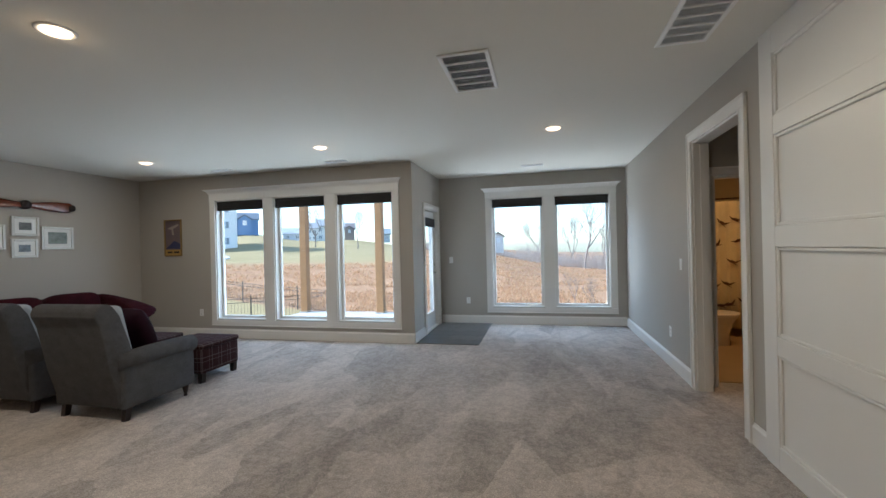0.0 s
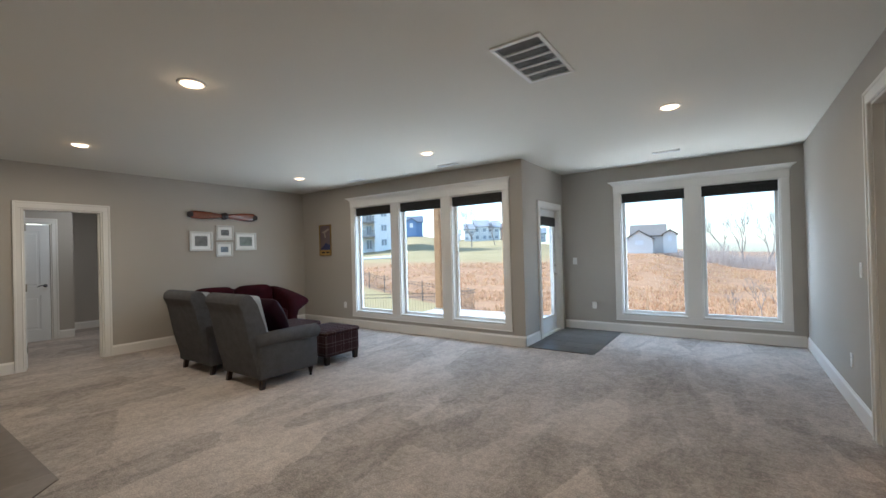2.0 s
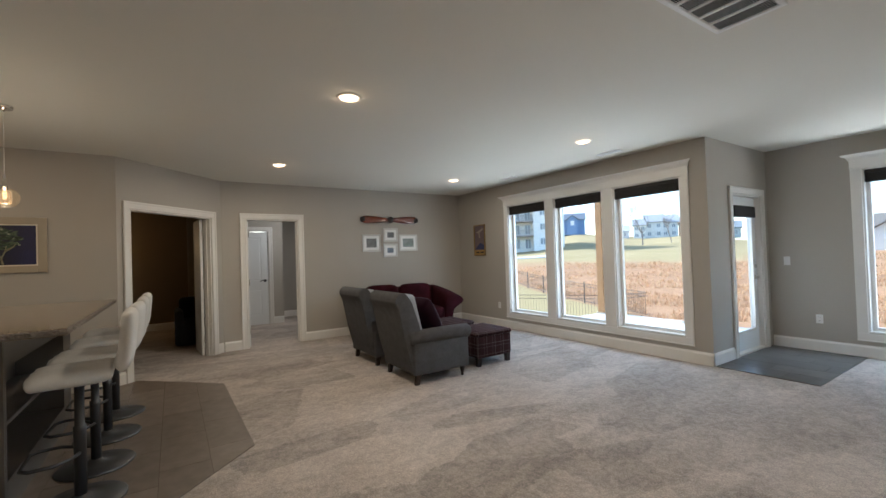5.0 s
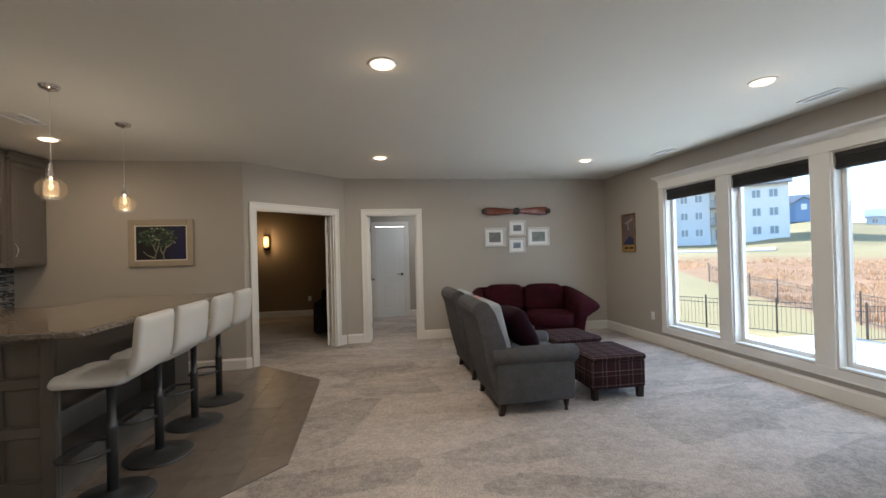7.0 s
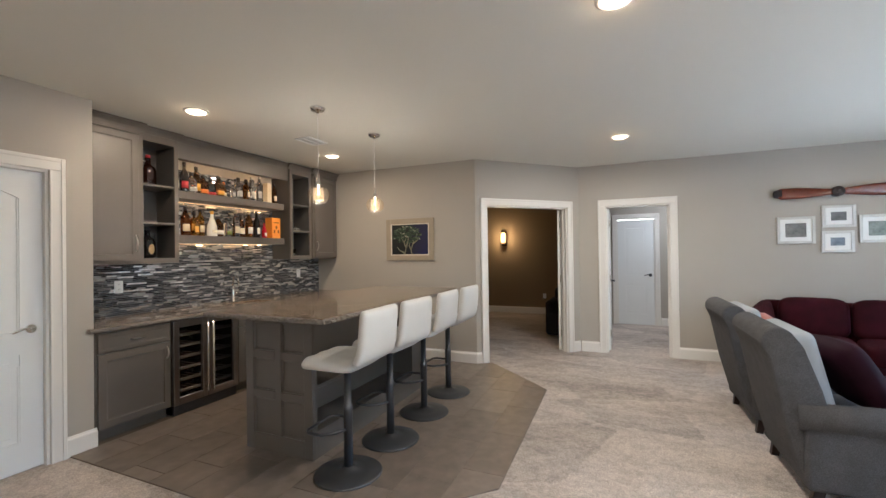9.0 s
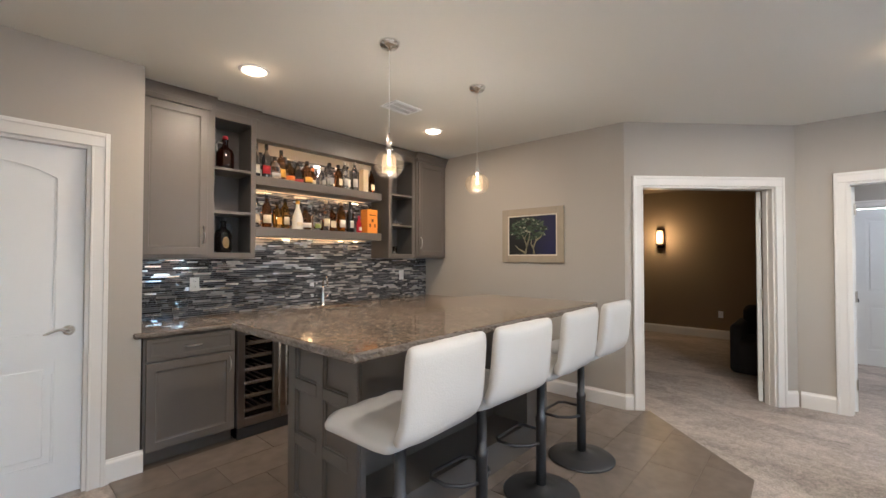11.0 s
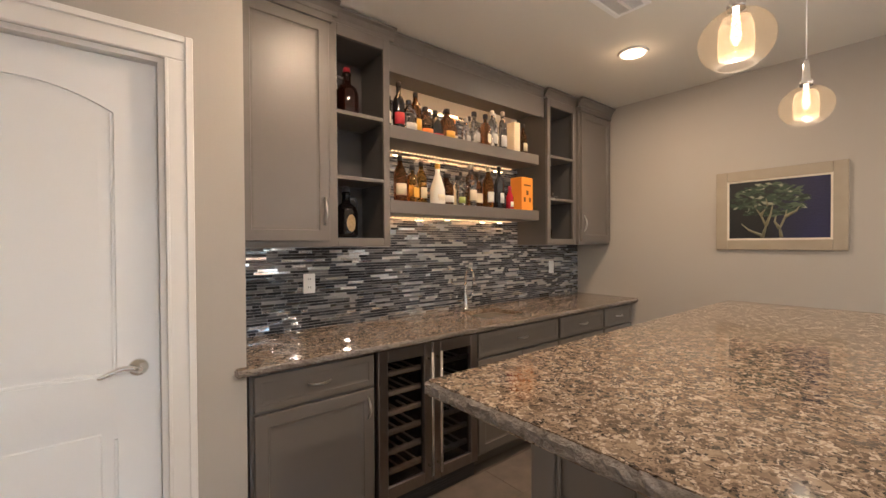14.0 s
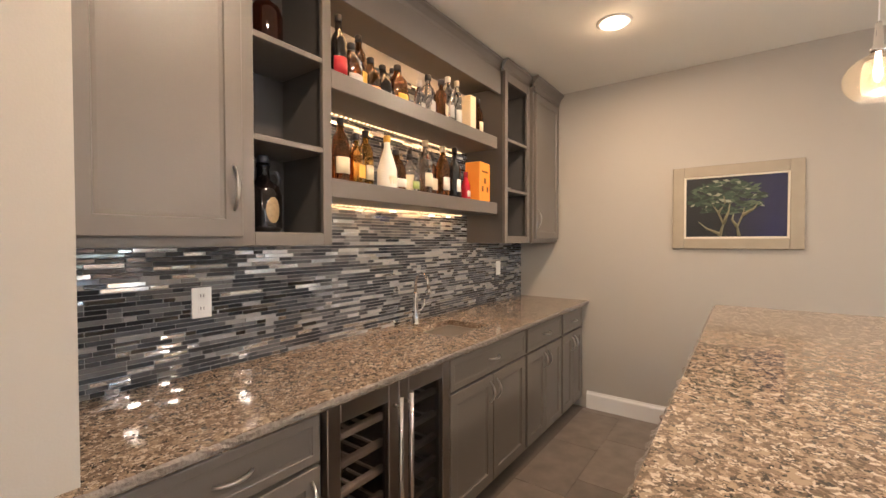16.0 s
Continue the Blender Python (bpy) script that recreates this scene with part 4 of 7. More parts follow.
for _k in range(6):
    for _a, _n in ((_xl + 0.07, 3), (_mx + 0.07, 3)):
        for _q in range(_n):
            if random.random() < 0.75:
                _bm = bm_new()
                lathe(_bm, [(0.036, 0.0), (0.037, 0.19), (0.015, 0.24), (0.014, 0.30)], 12)
                bmesh.ops.transform(_bm, matrix=Matrix.Translation((_a + 0.10 * _q, BASE_F - 0.42, 0.247 + 0.105 * _k)) @ pose(0, 0, 0, -90), verts=_bm.verts)
                solo("wine_bottle", _bm, BOTTLEDARK, Matrix(), "dark wine bottle lying on a fridge rack", "bottle", "wine bottles in the fridge")

# counter along the wall with an undermount sink
_ct = thing("bar_counter", Matrix(), "polished brown speckled granite counter along the wall", "counter")
SINK = (-4.10, -3.72, -2.33, -2.04)
_z0, _z1 = CTR_Z - 0.032, CTR_Z
_bm = bm_new()
_cx0, _cx1, _cy0, _cy1 = P_X + 0.002, -2.15, B_Y + 0.001, -1.868
for _x0, _x1, _y0, _y1 in ((_cx0, SINK[0], _cy0, _cy1), (SINK[1], NICHE_X, _cy0, _cy1), (SINK[0], SINK[1], _cy0, SINK[2]), (SINK[0], SINK[1], SINK[3], _cy1)):
    bx(_bm, _x0, _x1, _y0, _y1, _z0, _z1)
bx(_bm, NICHE_X, _cx1, D_Y + 0.001, _cy1, _z0, _z1)
part("slab", _bm, GRANITE, _ct)


def chiselled_edge(path, z0, z1, seed, step=0.018, depth=0.010):
    """A rough broken stone edge along a polyline of (x, y), outward to the right of travel."""
    rng = random.Random(seed)
    bm = bm_new()
    cols = []
    for (xa, ya), (xb, yb) in zip(path, path[1:]):
        ln = math.hypot(xb - xa, yb - ya)
        nx, ny = (yb - ya) / ln, -(xb - xa) / ln
        for k in range(int(ln / step) + 1):
            u = min(1.0, k * step / ln)
            col = []
            for j in range(5):
                z = z1 + (z0 - z1) * j / 4
                off = -0.002 if j in (0, 4) else rng.uniform(0.002, depth)
                col.append(bm.verts.new((xa + (xb - xa) * u + nx * off, ya + (yb - ya) * u + ny * off, z + (rng.uniform(-0.002, 0.0) if j == 0 else 0))))
            cols.append(col)
    for a, b in zip(cols, cols[1:]):
        for j in range(4):
            bm.faces.new((a[j], a[j + 1], b[j + 1], b[j]))
    return bm


part("chiselled_edge", chiselled_edge([(_cx0, _cy1), (_cx1, _cy1), (_cx1, D_Y + 0.001)][::-1], _z0, _z1, 3), GRANITE_EDGE, _ct, "rough chiselled granite edge")
_bm = bm_new()
_sx0, _sx1, _sy0, _sy1 = SINK
for _u in ((_sx0 - 0.002, _sx0 + 0.004, _sy0, _sy1), (_sx1 - 0.004, _sx1 + 0.002, _sy0, _sy1), (_sx0, _sx1, _sy0 - 0.002, _sy0 + 0.004), (_sx0, _sx1, _sy1 - 0.004, _sy1 + 0.002)):
    bx(_bm, *_u, _z0 - 0.17, _z0 - 0.001)
bx(_bm, _sx0, _sx1, _sy0, _sy1, _z0 - 0.175, _z0 - 0.17)
_s = solo("bar_sink", _bm, STEEL, Matrix(), "stainless steel undermount bar sink", "sink")

_f = thing("bar_faucet", pose(-3.862, -2.405, CTR_Z, rz=-12), "tall chrome gooseneck bar faucet", "faucet")
_bm = bm_new()
lathe(_bm, [(0.028, 0), (0.027, 0.008), (0.022, 0.012), (0.020, 0.05), (0.016, 0.07), (0.0135, 0.16), (0.0125, 0.20)], 16)
part("body", _bm, CHROME, _f)
_bm = bm_new()
tube(_bm, [(0, 0, 0.20), (0, 0, 0.25)] + [(0, 0.06 - 0.06 * math.cos(a), 0.25 + 0.06 * math.sin(a)) for a in [k * math.pi / 8 for k in range(1, 8)]] + [(0, 0.123, 0.215)], 0.010, 10)
part("spout", _bm, CHROME, _f)
_bm = bm_new()
lathe(_bm, [(0.013, 0.195), (0.015, 0.20), (0.015, 0.22), (0.011, 0.225)], 12, 0, 0.124)
part("spray_head", _bm, CHROME, _f)
_bm = bm_new()
tube(_bm, [(-0.01, 0, 0.075), (-0.04, 0.005, 0.085), (-0.055, 0.01, 0.11), (-0.06, 0.012, 0.15)], [0.009, 0.008, 0.006, 0.005], 8)
part("lever", _bm, CHROME, _f)

# upper cabinets
UP_Z0, UP_F, CUB_F, VAL_F = 1.405, -2.12, -2.165, -2.20
CROWN = [(0.0, 0.0), (0.012, 0.0), (0.016, 0.02), (0.035, 0.045), (0.05, 0.055), (0.05, 0.068), (0.0, 0.068)]


def crown(parent, x0, x1, face, z, ends=True):
    bm = bm_new()
    prism(bm, [(face + u, z + v) for u, v in CROWN], x0 - (0.03 if ends else 0), x1 + (0.03 if ends else 0), "x")
    part("crown_moulding", bm, CABINET, parent)


for _x0, _x1, _hx in ((-2.675, -2.195, -2.675 + 0.05), (-5.478, -4.965, -4.965 - 0.05)):
    _c = thing("upper_cabinet", Matrix(), "tall grey wall cabinet with one recessed-panel door", "cabinet", "bar upper cabinets")
    _bm = bm_new()
    bx(_bm, _x0, _x1, B_Y + 0.002, UP_F - 0.022, UP_Z0, 2.61)
    bx(_bm, _x0, _x1, UP_F - 0.022, UP_F - 0.002, 2.575, 2.61)
    part("body", _bm, CABINET, _c)
    _d = front_panel(_c, "door", _x0 + 0.02, _x1 - 0.02, UP_Z0 + 0.03, 2.565, UP_F)
    knob_pull(_d, _hx, UP_F, 1.59, True, 0.14, 1)
    crown(_c, _x0, _x1, UP_F - 0.01, 2.61)

CUB_SHELVES = (1.455, 1.795, 2.15)
for _x0, _x1, _lab in ((-3.05, -2.678, "open grey cubby cabinet holding two brown growlers"), (-4.962, -4.555, "open grey cubby cabinet with glassware")):
    _c = thing("cubby_cabinet", Matrix(), _lab, "cabinet", "bar cubby cabinets")
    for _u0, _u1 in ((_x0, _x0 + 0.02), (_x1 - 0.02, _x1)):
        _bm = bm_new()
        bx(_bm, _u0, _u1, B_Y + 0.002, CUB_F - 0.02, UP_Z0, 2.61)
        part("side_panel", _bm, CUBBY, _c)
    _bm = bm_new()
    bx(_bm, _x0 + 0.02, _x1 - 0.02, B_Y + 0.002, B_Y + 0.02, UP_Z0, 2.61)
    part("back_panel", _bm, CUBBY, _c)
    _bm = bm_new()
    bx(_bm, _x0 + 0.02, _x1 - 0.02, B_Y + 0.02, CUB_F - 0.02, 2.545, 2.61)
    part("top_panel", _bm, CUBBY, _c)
    _bm = bm_new()
    for _u0, _u1 in ((_x0, _x0 + 0.042), (_x1 - 0.042, _x1)):
        bx(_bm, _u0, _u1, CUB_F - 0.02, CUB_F, UP_Z0, 2.61, 0.002, 1)
    bx(_bm, _x0 + 0.042, _x1 - 0.042, CUB_F - 0.02, CUB_F, 2.545, 2.61, 0.002, 1)
    bx(_bm, _x0 + 0.042, _x1 - 0.042, CUB_F - 0.02, CUB_F, UP_Z0, 1.452, 0.002, 1)
    part("face_frame", _bm, CABINET, _c)
    for _z in CUB_SHELVES:
        _bm = bm_new()
        bx(_bm, _x0 + 0.02, _x1 - 0.02, B_Y + 0.02, CUB_F - (0.022 if _z < 1.5 else 0.004), _z - 0.022, _z, 0.002, 1)
        part("shelf", _bm, CABINET, _c)
    crown(_c, _x0, _x1, CUB_F - 0.012, 2.61)

_v = thing("bar_valance", Matrix(), "grey panel and crown bridging the bar cabinets", "valance")
_bm = bm_new()
bx(_bm, -4.555, -3.05, VAL_F - 0.02, VAL_F, 2.45, 2.61, 0.002, 1)
bx(_bm, -4.555, -3.05, B_Y + 0.002, VAL_F - 0.02, 2.50, 2.52)
part("panel", _bm, CABINET, _v)
crown(_v, -4.555, -3.05, VAL_F - 0.012, 2.61, False)
LEDTAPE = glow("warm led tape", (1.0, 0.56, 0.22), 0.5)
SH_Z = (2.125, 1.68)
for _z in SH_Z:
    _s = thing("floating_shelf", Matrix(), "thick grey floating shelf lined with liquor bottles", "shelf", "bar floating shelves")
    _bm = bm_new()
    bx(_bm, -4.45, -3.052, B_Y + 0.012, -2.17, _z - 0.078, _z, 0.003, 1)
    part("board", _bm, CABINET, _s)
    _bm = bm_new()
    for _k in range(46):
        _u = -4.42 + _k * 0.03
        bx(_bm, _u, _u + 0.012, B_Y + 0.045, B_Y + 0.055, _z - 0.0815, _z - 0.0785)
    part("led_tape", _bm, LEDTAPE, _s, "warm glowing led tape")
    lamp("led_lamp", "AREA", LED_W, pose(-3.75, B_Y + 0.07, _z - 0.086, rx=-20), (1, 0.50, 0.17), 1.35, 0.012)
_bm = bm_new()
for _k in range(46):
    _u = -4.42 + _k * 0.03
    bx(_bm, _u, _u + 0.012, VAL_F - 0.034, VAL_F - 0.024, 2.492, 2.4985)
part("led_tape", _bm, LEDTAPE, _v, "warm glowing led tape")
lamp("led_lamp", "AREA", LED_W, pose(-3.75, VAL_F - 0.03, 2.488, rx=-35), (1, 0.50, 0.17), 1.35, 0.012)


def duplex(m, label, toggles=0):
    """A wall plate: two sockets, or rocker switches."""
    th = thing("switch_plate" if toggles else "outlet", m, label, "switch" if toggles else "outlet")
    bm = bm_new()
    bx(bm, -0.036, 0.036, -0.006, 0, -0.058, 0.058, 0.003, 2)
    part("plate", bm, PLASTIC, th)
    if toggles:
        bm = bm_new()
        bx(bm, -0.016, 0.016, -0.010, -0.006, -0.033, 0.033, 0.002, 1)
        part("rocker", bm, PLASTIC, th)
    else:
        for z in (-0.024, 0.024):
            bm = bm_new()
            bx(bm, -0.015, 0.015, -0.008, -0.006, z - 0.014, z + 0.014, 0.002, 1)
            s = part("socket", bm, PLASTIC, th)
            # raised near-black bars stand in for the shade inside the slots
            bm = bm_new()
            for u in (-0.007, 0.004):
                bx(bm, u, u + 0.0025, -0.0085, -0.0078, z - 0.003, z + 0.008)
            part("slot", bm, DARK, s)


duplex(pose(-2.68, B_Y + 0.0125, 1.187, rz=180), "white duplex outlet on the mosaic backsplash")
duplex(pose(-5.03, B_Y + 0.0125, 1.193, rz=180), "white switch plate on the mosaic backsplash", 1)
duplex(pose(-5.43, N1_Y, 0.41), "white outlet low on the greige wall")
duplex(pose(E_X, 4.78, 1.17, rz=-90), "white switch plate beside the cased opening", 1)
duplex(pose(E_X, 5.19, 0.395, rz=-90), "white outlet low on the wall")
duplex(pose(-1.48, N2_Y, 1.17), "white switch plate beside the patio door", 1)
duplex(pose(-1.17, N2_Y, 0.42), "white outlet low on the window wall")
duplex(pose(-10.1, 0.2, 0.42, rz=90), "outlet on the dark theatre wall")

# ---- island ----
ISL_Z = 1.067
IX0, IX1, IY0, IY1 = -4.68, -2.39, -0.93, 0.15
_is = thing("bar_island", Matrix(), "grey paneled bar island with shelves for the stools' side", "island")
BX0, BX1, BY0, BY1 = -4.45, -2.64, -0.80, -0.16
for _nm, _u in (("body", (BX0, BX1 - 0.02, BY0, BY1 - 0.30, 0.0, ISL_Z - 0.04)), ("side_cabinet", (BX0, BX0 + 0.30, BY1 - 0.298, BY1, 0.0, ISL_Z - 0.04)), ("end_panel", (BX1 - 0.05, BX1 - 0.022, BY1 - 0.298, BY1, 0.0, ISL_Z - 0.04)), ("plinth", (BX0 + 0.302, BX1 - 0.052, BY1 - 0.298, BY1, 0.0, 0.20)), ("apron", (BX0 + 0.302, BX1 - 0.052, BY1 - 0.298, BY1 - 0.02, ISL_Z - 0.24, ISL_Z - 0.04))):
    _bm = bm_new()
    bx(_bm, *_u)
    part(_nm, _bm, CABINET, _is)
for _u0, _u1, _v0, _v1 in ((BY0, BY0 + 0.075, 0, ISL_Z - 0.04), (BY1 - 0.075, BY1, 0, ISL_Z - 0.04), (BY0 + 0.29, BY0 + 0.35, 0.13, ISL_Z - 0.10), (BY0 + 0.075, BY1 - 0.075, 0, 0.13), (BY0 + 0.075, BY1 - 0.075, ISL_Z - 0.10, ISL_Z - 0.04)):
    _bm = bm_new()
    bx(_bm, BX1 - 0.02, BX1, _u0, _u1, _v0, _v1, 0.003, 1)
    part("end_stile", _bm, CABINET, _is)
for _u0, _u1 in ((BY0 + 0.075, BY0 + 0.29), (BY0 + 0.35, BY1 - 0.075)):
    for _z in (0.40, 0.695):
        _bm = bm_new()
        bx(_bm, BX1 - 0.02, BX1, _u0, _u1, _z, _z + 0.06, 0.003, 1)
        part("end_rail", _bm, CABINET, _is)
    for _v0, _v1 in ((0.13, 0.40), (0.46, 0.695), (0.755, ISL_Z - 0.10)):
        _bm = bm_new()
        for _a0, _a1, _b0, _b1 in ((_u0, _u0 + 0.012, _v0, _v1), (_u1 - 0.012, _u1, _v0, _v1), (_u0 + 0.012, _u1 - 0.012, _v0, _v0 + 0.012), (_u0 + 0.012, _u1 - 0.012, _v1 - 0.012, _v1)):
            bx(_bm, BX1 - 0.02, BX1 - 0.008, _a0, _a1, _b0, _b1, 0.004, 1)
        part("panel_moulding", _bm, CABINET, _is)
_bm = bm_new()
bx(_bm, BX0 + 0.30, BX1 - 0.05, BY1 - 0.30, BY1 - 0.01, 0.50, 0.525, 0.003, 1)
part("shelf", _bm, CABINET, _is)

_it = thing("island_top", Matrix(), "polished brown speckled granite island top with a chiselled edge", "counter")
_bm = bm_new()
ISL_OUT = [(IX0, IY0), (IX1, IY0), (IX1, IY1), (IX0, IY1)]
prism(_bm, ISL_OUT, ISL_Z - 0.04, ISL_Z)
part("slab", _bm, GRANITE, _it)
part("chiselled_edge", chiselled_edge(ISL_OUT + ISL_OUT[:1], ISL_Z - 0.04, ISL_Z, 5, 0.016, 0.014), GRANITE_EDGE, _it, "rough chiselled granite edge")


# ---- stools ----
def bar_stool():
    th = thing("bar_stool", Matrix(), "white quilted leatherette bar stool on a dark pedestal", "stool", "stools at the bar island")
    bm = bm_new()
    lathe(bm, [(0.0, 0.0), (0.222, 0.0), (0.225, 0.006), (0.215, 0.014), (0.12, 0.026), (0.05, 0.036), (0.036, 0.05), (0.0, 0.052)], 40, cap=False)
    part("base", bm, BLACKMETAL, th, "round dark metal base")
    bm = bm_new()
    lathe(bm, [(0.030, 0.045), (0.030, 0.42), (0.0315, 0.425), (0.0315, 0.45), (0.024, 0.455), (0.024, 0.74)], 20)
    part("column", bm, BLACKMETAL, th, "dark gas-lift column")
    bm = bm_new()
    pts = [(0.03, -0.0, 0.30), (0.10, -0.03, 0.30), (0.155, -0.10, 0.30), (0.155, -0.20, 0.30), (0.12, -0.235, 0.30), (-0.12, -0.235, 0.30), (-0.155, -0.20, 0.30), (-0.155, -0.10, 0.30), (-0.10, -0.03, 0.30), (-0.03, 0.0, 0.30)]
    tube(bm, pts, 0.010, 10)
    part("footrest", bm, BLACKMETAL, th, "looped metal footrest")
    # quilted seat shell: a bent pad that runs from the seat's front up into the back
    prof = [(-0.215, 0.775), (-0.19, 0.792), (-0.05, 0.79), (0.10, 0.787), (0.165, 0.80), (0.195, 0.835), (0.203, 0.89), (0.209, 0.97), (0.217, 1.055), (0.221, 1.118)]
    nx, th2 = 15, 0.075
    bm = bm_new()

    def shell(prof, w0, w1, pillow):
        front, back = [], []
        for i, (y, z) in enumerate(prof):
            a, b = prof[max(i - 1, 0)], prof[min(i + 1, len(prof) - 1)]
            d = Vector((0, b[0] - a[0], b[1] - a[1])).normalized()
            n = Vector((0, -d.z, d.y))
            w = w0 + (w1 - w0) * i / (len(prof) - 1)
            f, r = [], []
            for k in range(nx):
                u = -1 + 2 * k / (nx - 1)
                dim = 0.013 * abs(math.cos(u * math.pi * 1.5)) ** 0.5 * pillow + (0.004 * abs(math.cos(i * math.pi / 2.0)) * pillow)
                edge = 0.022 * abs(u) ** 6
                p = Vector((u * w, y, z))
                f.append(bm.verts.new(p + n * (dim - edge)))
                r.append(bm.verts.new(p - n * (th2 - edge)))
            front.append(f)
            back.append(r)
        for g, flip in ((front, False), (back, True)):
            for a, b in zip(g, g[1:]):
                for k in range(nx - 1):
                    q = (a[k], a[k + 1], b[k + 1], b[k])
                    bm.faces.new(q[::-1] if flip else q)
        for i in range(len(prof) - 1):
            bm.faces.new((front[i][0], front[i + 1][0], back[i + 1][0], back[i][0]))
            bm.faces.new((front[i][-1], back[i][-1], back[i + 1][-1], front[i + 1][-1]))
        for i in (0, -1):
            for k in range(nx - 1):
                bm.faces.new((front[i][k], back[i][k], back[i][k + 1], front[i][k + 1]))

    shell(prof[:5], 0.225, 0.232, 1.0)
    seat = part("seat", bm, LEATHER, th, smooth=True)
    soft(seat, 1)
    bm = bm_new()
    shell(prof[4:], 0.234, 0.222, 1.0)
    soft(part("backrest", bm, LEATHER, th, smooth=True), 1)
    bm = bm_new()
    bx(bm, -0.10, 0.10, -0.10, 0.10, 0.705, 0.722, 0.004, 1)
    part("seat_plate", bm, BLACKMETAL, th)
    return th


_st = bar_stool()
STOOLS = [(-2.61, 0.165, 3), (-3.15, 0.17, -2), (-3.74, 0.175, 2), (-4.32, 0.175, 0)]
_st.matrix_world = pose(STOOLS[0][0], STOOLS[0][1], 0.009, rz=STOOLS[0][2])
for _x, _y, _r in STOOLS[1:]:
    copy_thing(_st, pose(_x, _y, 0.009, rz=_r))


# ---- pendants, downlights, vents ----
def thin_glass(name, share, tint_c, lit=0.0):
    """Thin blown glass: mostly clear, a little gloss; lit puts a warm emission into the crackle in place of bulb light.
    """
    m = bpy.data.materials.new(name)
    m.use_nodes = True
    n, l = m.node_tree.nodes, m.node_tree.links
    tr, mx = n.new("ShaderNodeBsdfTransparent"), n.new("ShaderNodeMixShader")
    tr.inputs["Color"].default_value = (*tint_c, 1)
    b = n["Principled BSDF"]
    b.inputs["Base Color"].default_value, b.inputs["Roughness"].default_value = (*tint_c, 1), 0.06
    mx.inputs[0].default_value = share
    l.new(tr.outputs[0], mx.inputs[1])
    l.new(b.outputs[0], mx.inputs[2])
    l.new(mx.outputs[0], n["Material Output"].inputs["Surface"])
    # the glass is no lamp: this emission imitates the bulb shining through it
    if lit:
        vo, rg = n.new("ShaderNodeTexVoronoi"), n.new("ShaderNodeMapRange")
        vo.feature = "DISTANCE_TO_EDGE"
        vo.inputs["Scale"].default_value = 70.0
        l.new(n.new("ShaderNodeTexCoord").outputs["Object"], vo.inputs["Vector"])
        rg.inputs["From Max"].default_value = 0.12
        rg.inputs["To Min"].default_value, rg.inputs["To Max"].default_value = 0.75, share
        l.new(vo.outputs["Distance"], rg.inputs["Value"])
        l.new(rg.outputs["Result"], mx.inputs[0])
        b.inputs["Base Color"].default_value = (0.10, 0.07, 0.04, 1)
        b.inputs["Emission Color"].default_value, b.inputs["Emission Strength"].default_value = (1.0, 0.66, 0.36, 1), lit
    return m


CRACKLE = thin_glass("crackle glass with painted glow", 0.35, (1.0, 0.93, 0.80), 0.15)
GLOBE = thin_glass("thin blown glass", 0.075, (1.0, 0.97, 0.92))
GLOBE.node_tree.nodes["Principled BSDF"].inputs["Base Color"].default_value = (0.22, 0.20, 0.17, 1)
BULB = glow("hot filament", (1.0, 0.72, 0.40), 1.6)
for _x, _y in ((-3.075, -0.45), (-3.935, -0.45)):
    _p = thing("pendant_lamp", pose(_x, _y, 0), "lit clear glass globe pendant on a thin cord", "pendant lamp", "pendants over the island")
    _bm = bm_new()
    lathe(_bm, [(0.062, CEIL), (0.062, CEIL - 0.008), (0.05, CEIL - 0.026), (0.012, CEIL - 0.034), (0.008, CEIL - 0.045)], 24)
    part("canopy", _bm, CHROME, _p)
    _bm = bm_new()
    tube(_bm, [(0, 0, CEIL - 0.04), (0, 0, 2.13)], 0.0022, 6)
    part("cord", _bm, PLASTIC, _p)
    _bm = bm_new()
    lathe(_bm, [(0.006, 2.15), (0.010, 2.13), (0.014, 2.07), (0.022, 2.06), (0.022, 2.045)], 16)
    part("socket", _bm, CHROME, _p)
    _bm = bm_new()
    _r = 0.09
    lathe(_bm, [(_r * math.cos(a), 1.963 + _r * 0.90 * math.sin(a)) for a in [radians(75 - 12.5 * k) for k in range(12)]], 32, cap=False)
    _g = part("glass_globe", _bm, GLOBE, _p, "clear blown glass globe")
    _md = _g.modifiers.new("thick", "SOLIDIFY")
    _md.thickness = 0.002
    _g.visible_shadow = False
    _bm = bm_new()
    lathe(_bm, [(0.034, 2.02), (0.041, 1.995), (0.043, 1.95), (0.040, 1.918)], 24, cap=False)
    _g = part("inner_cylinder", _bm, CRACKLE, _p, "ribbed inner glass cylinder")
    _md = _g.modifiers.new("thick", "SOLIDIFY")
    _md.thickness = 0.002
    _g.visible_shadow = False
    _bm = bm_new()
    lathe(_bm, [(0.007, 2.045), (0.009, 2.02), (0.013, 1.985), (0.012, 1.965), (0.004, 1.95)], 16)
    part("bulb", _bm, BULB, _p, "glowing bulb")
    lamp("pendant_bulb_lamp", "POINT", PEND_W, pose(_x, _y, 1.86), WARM, 0.03)

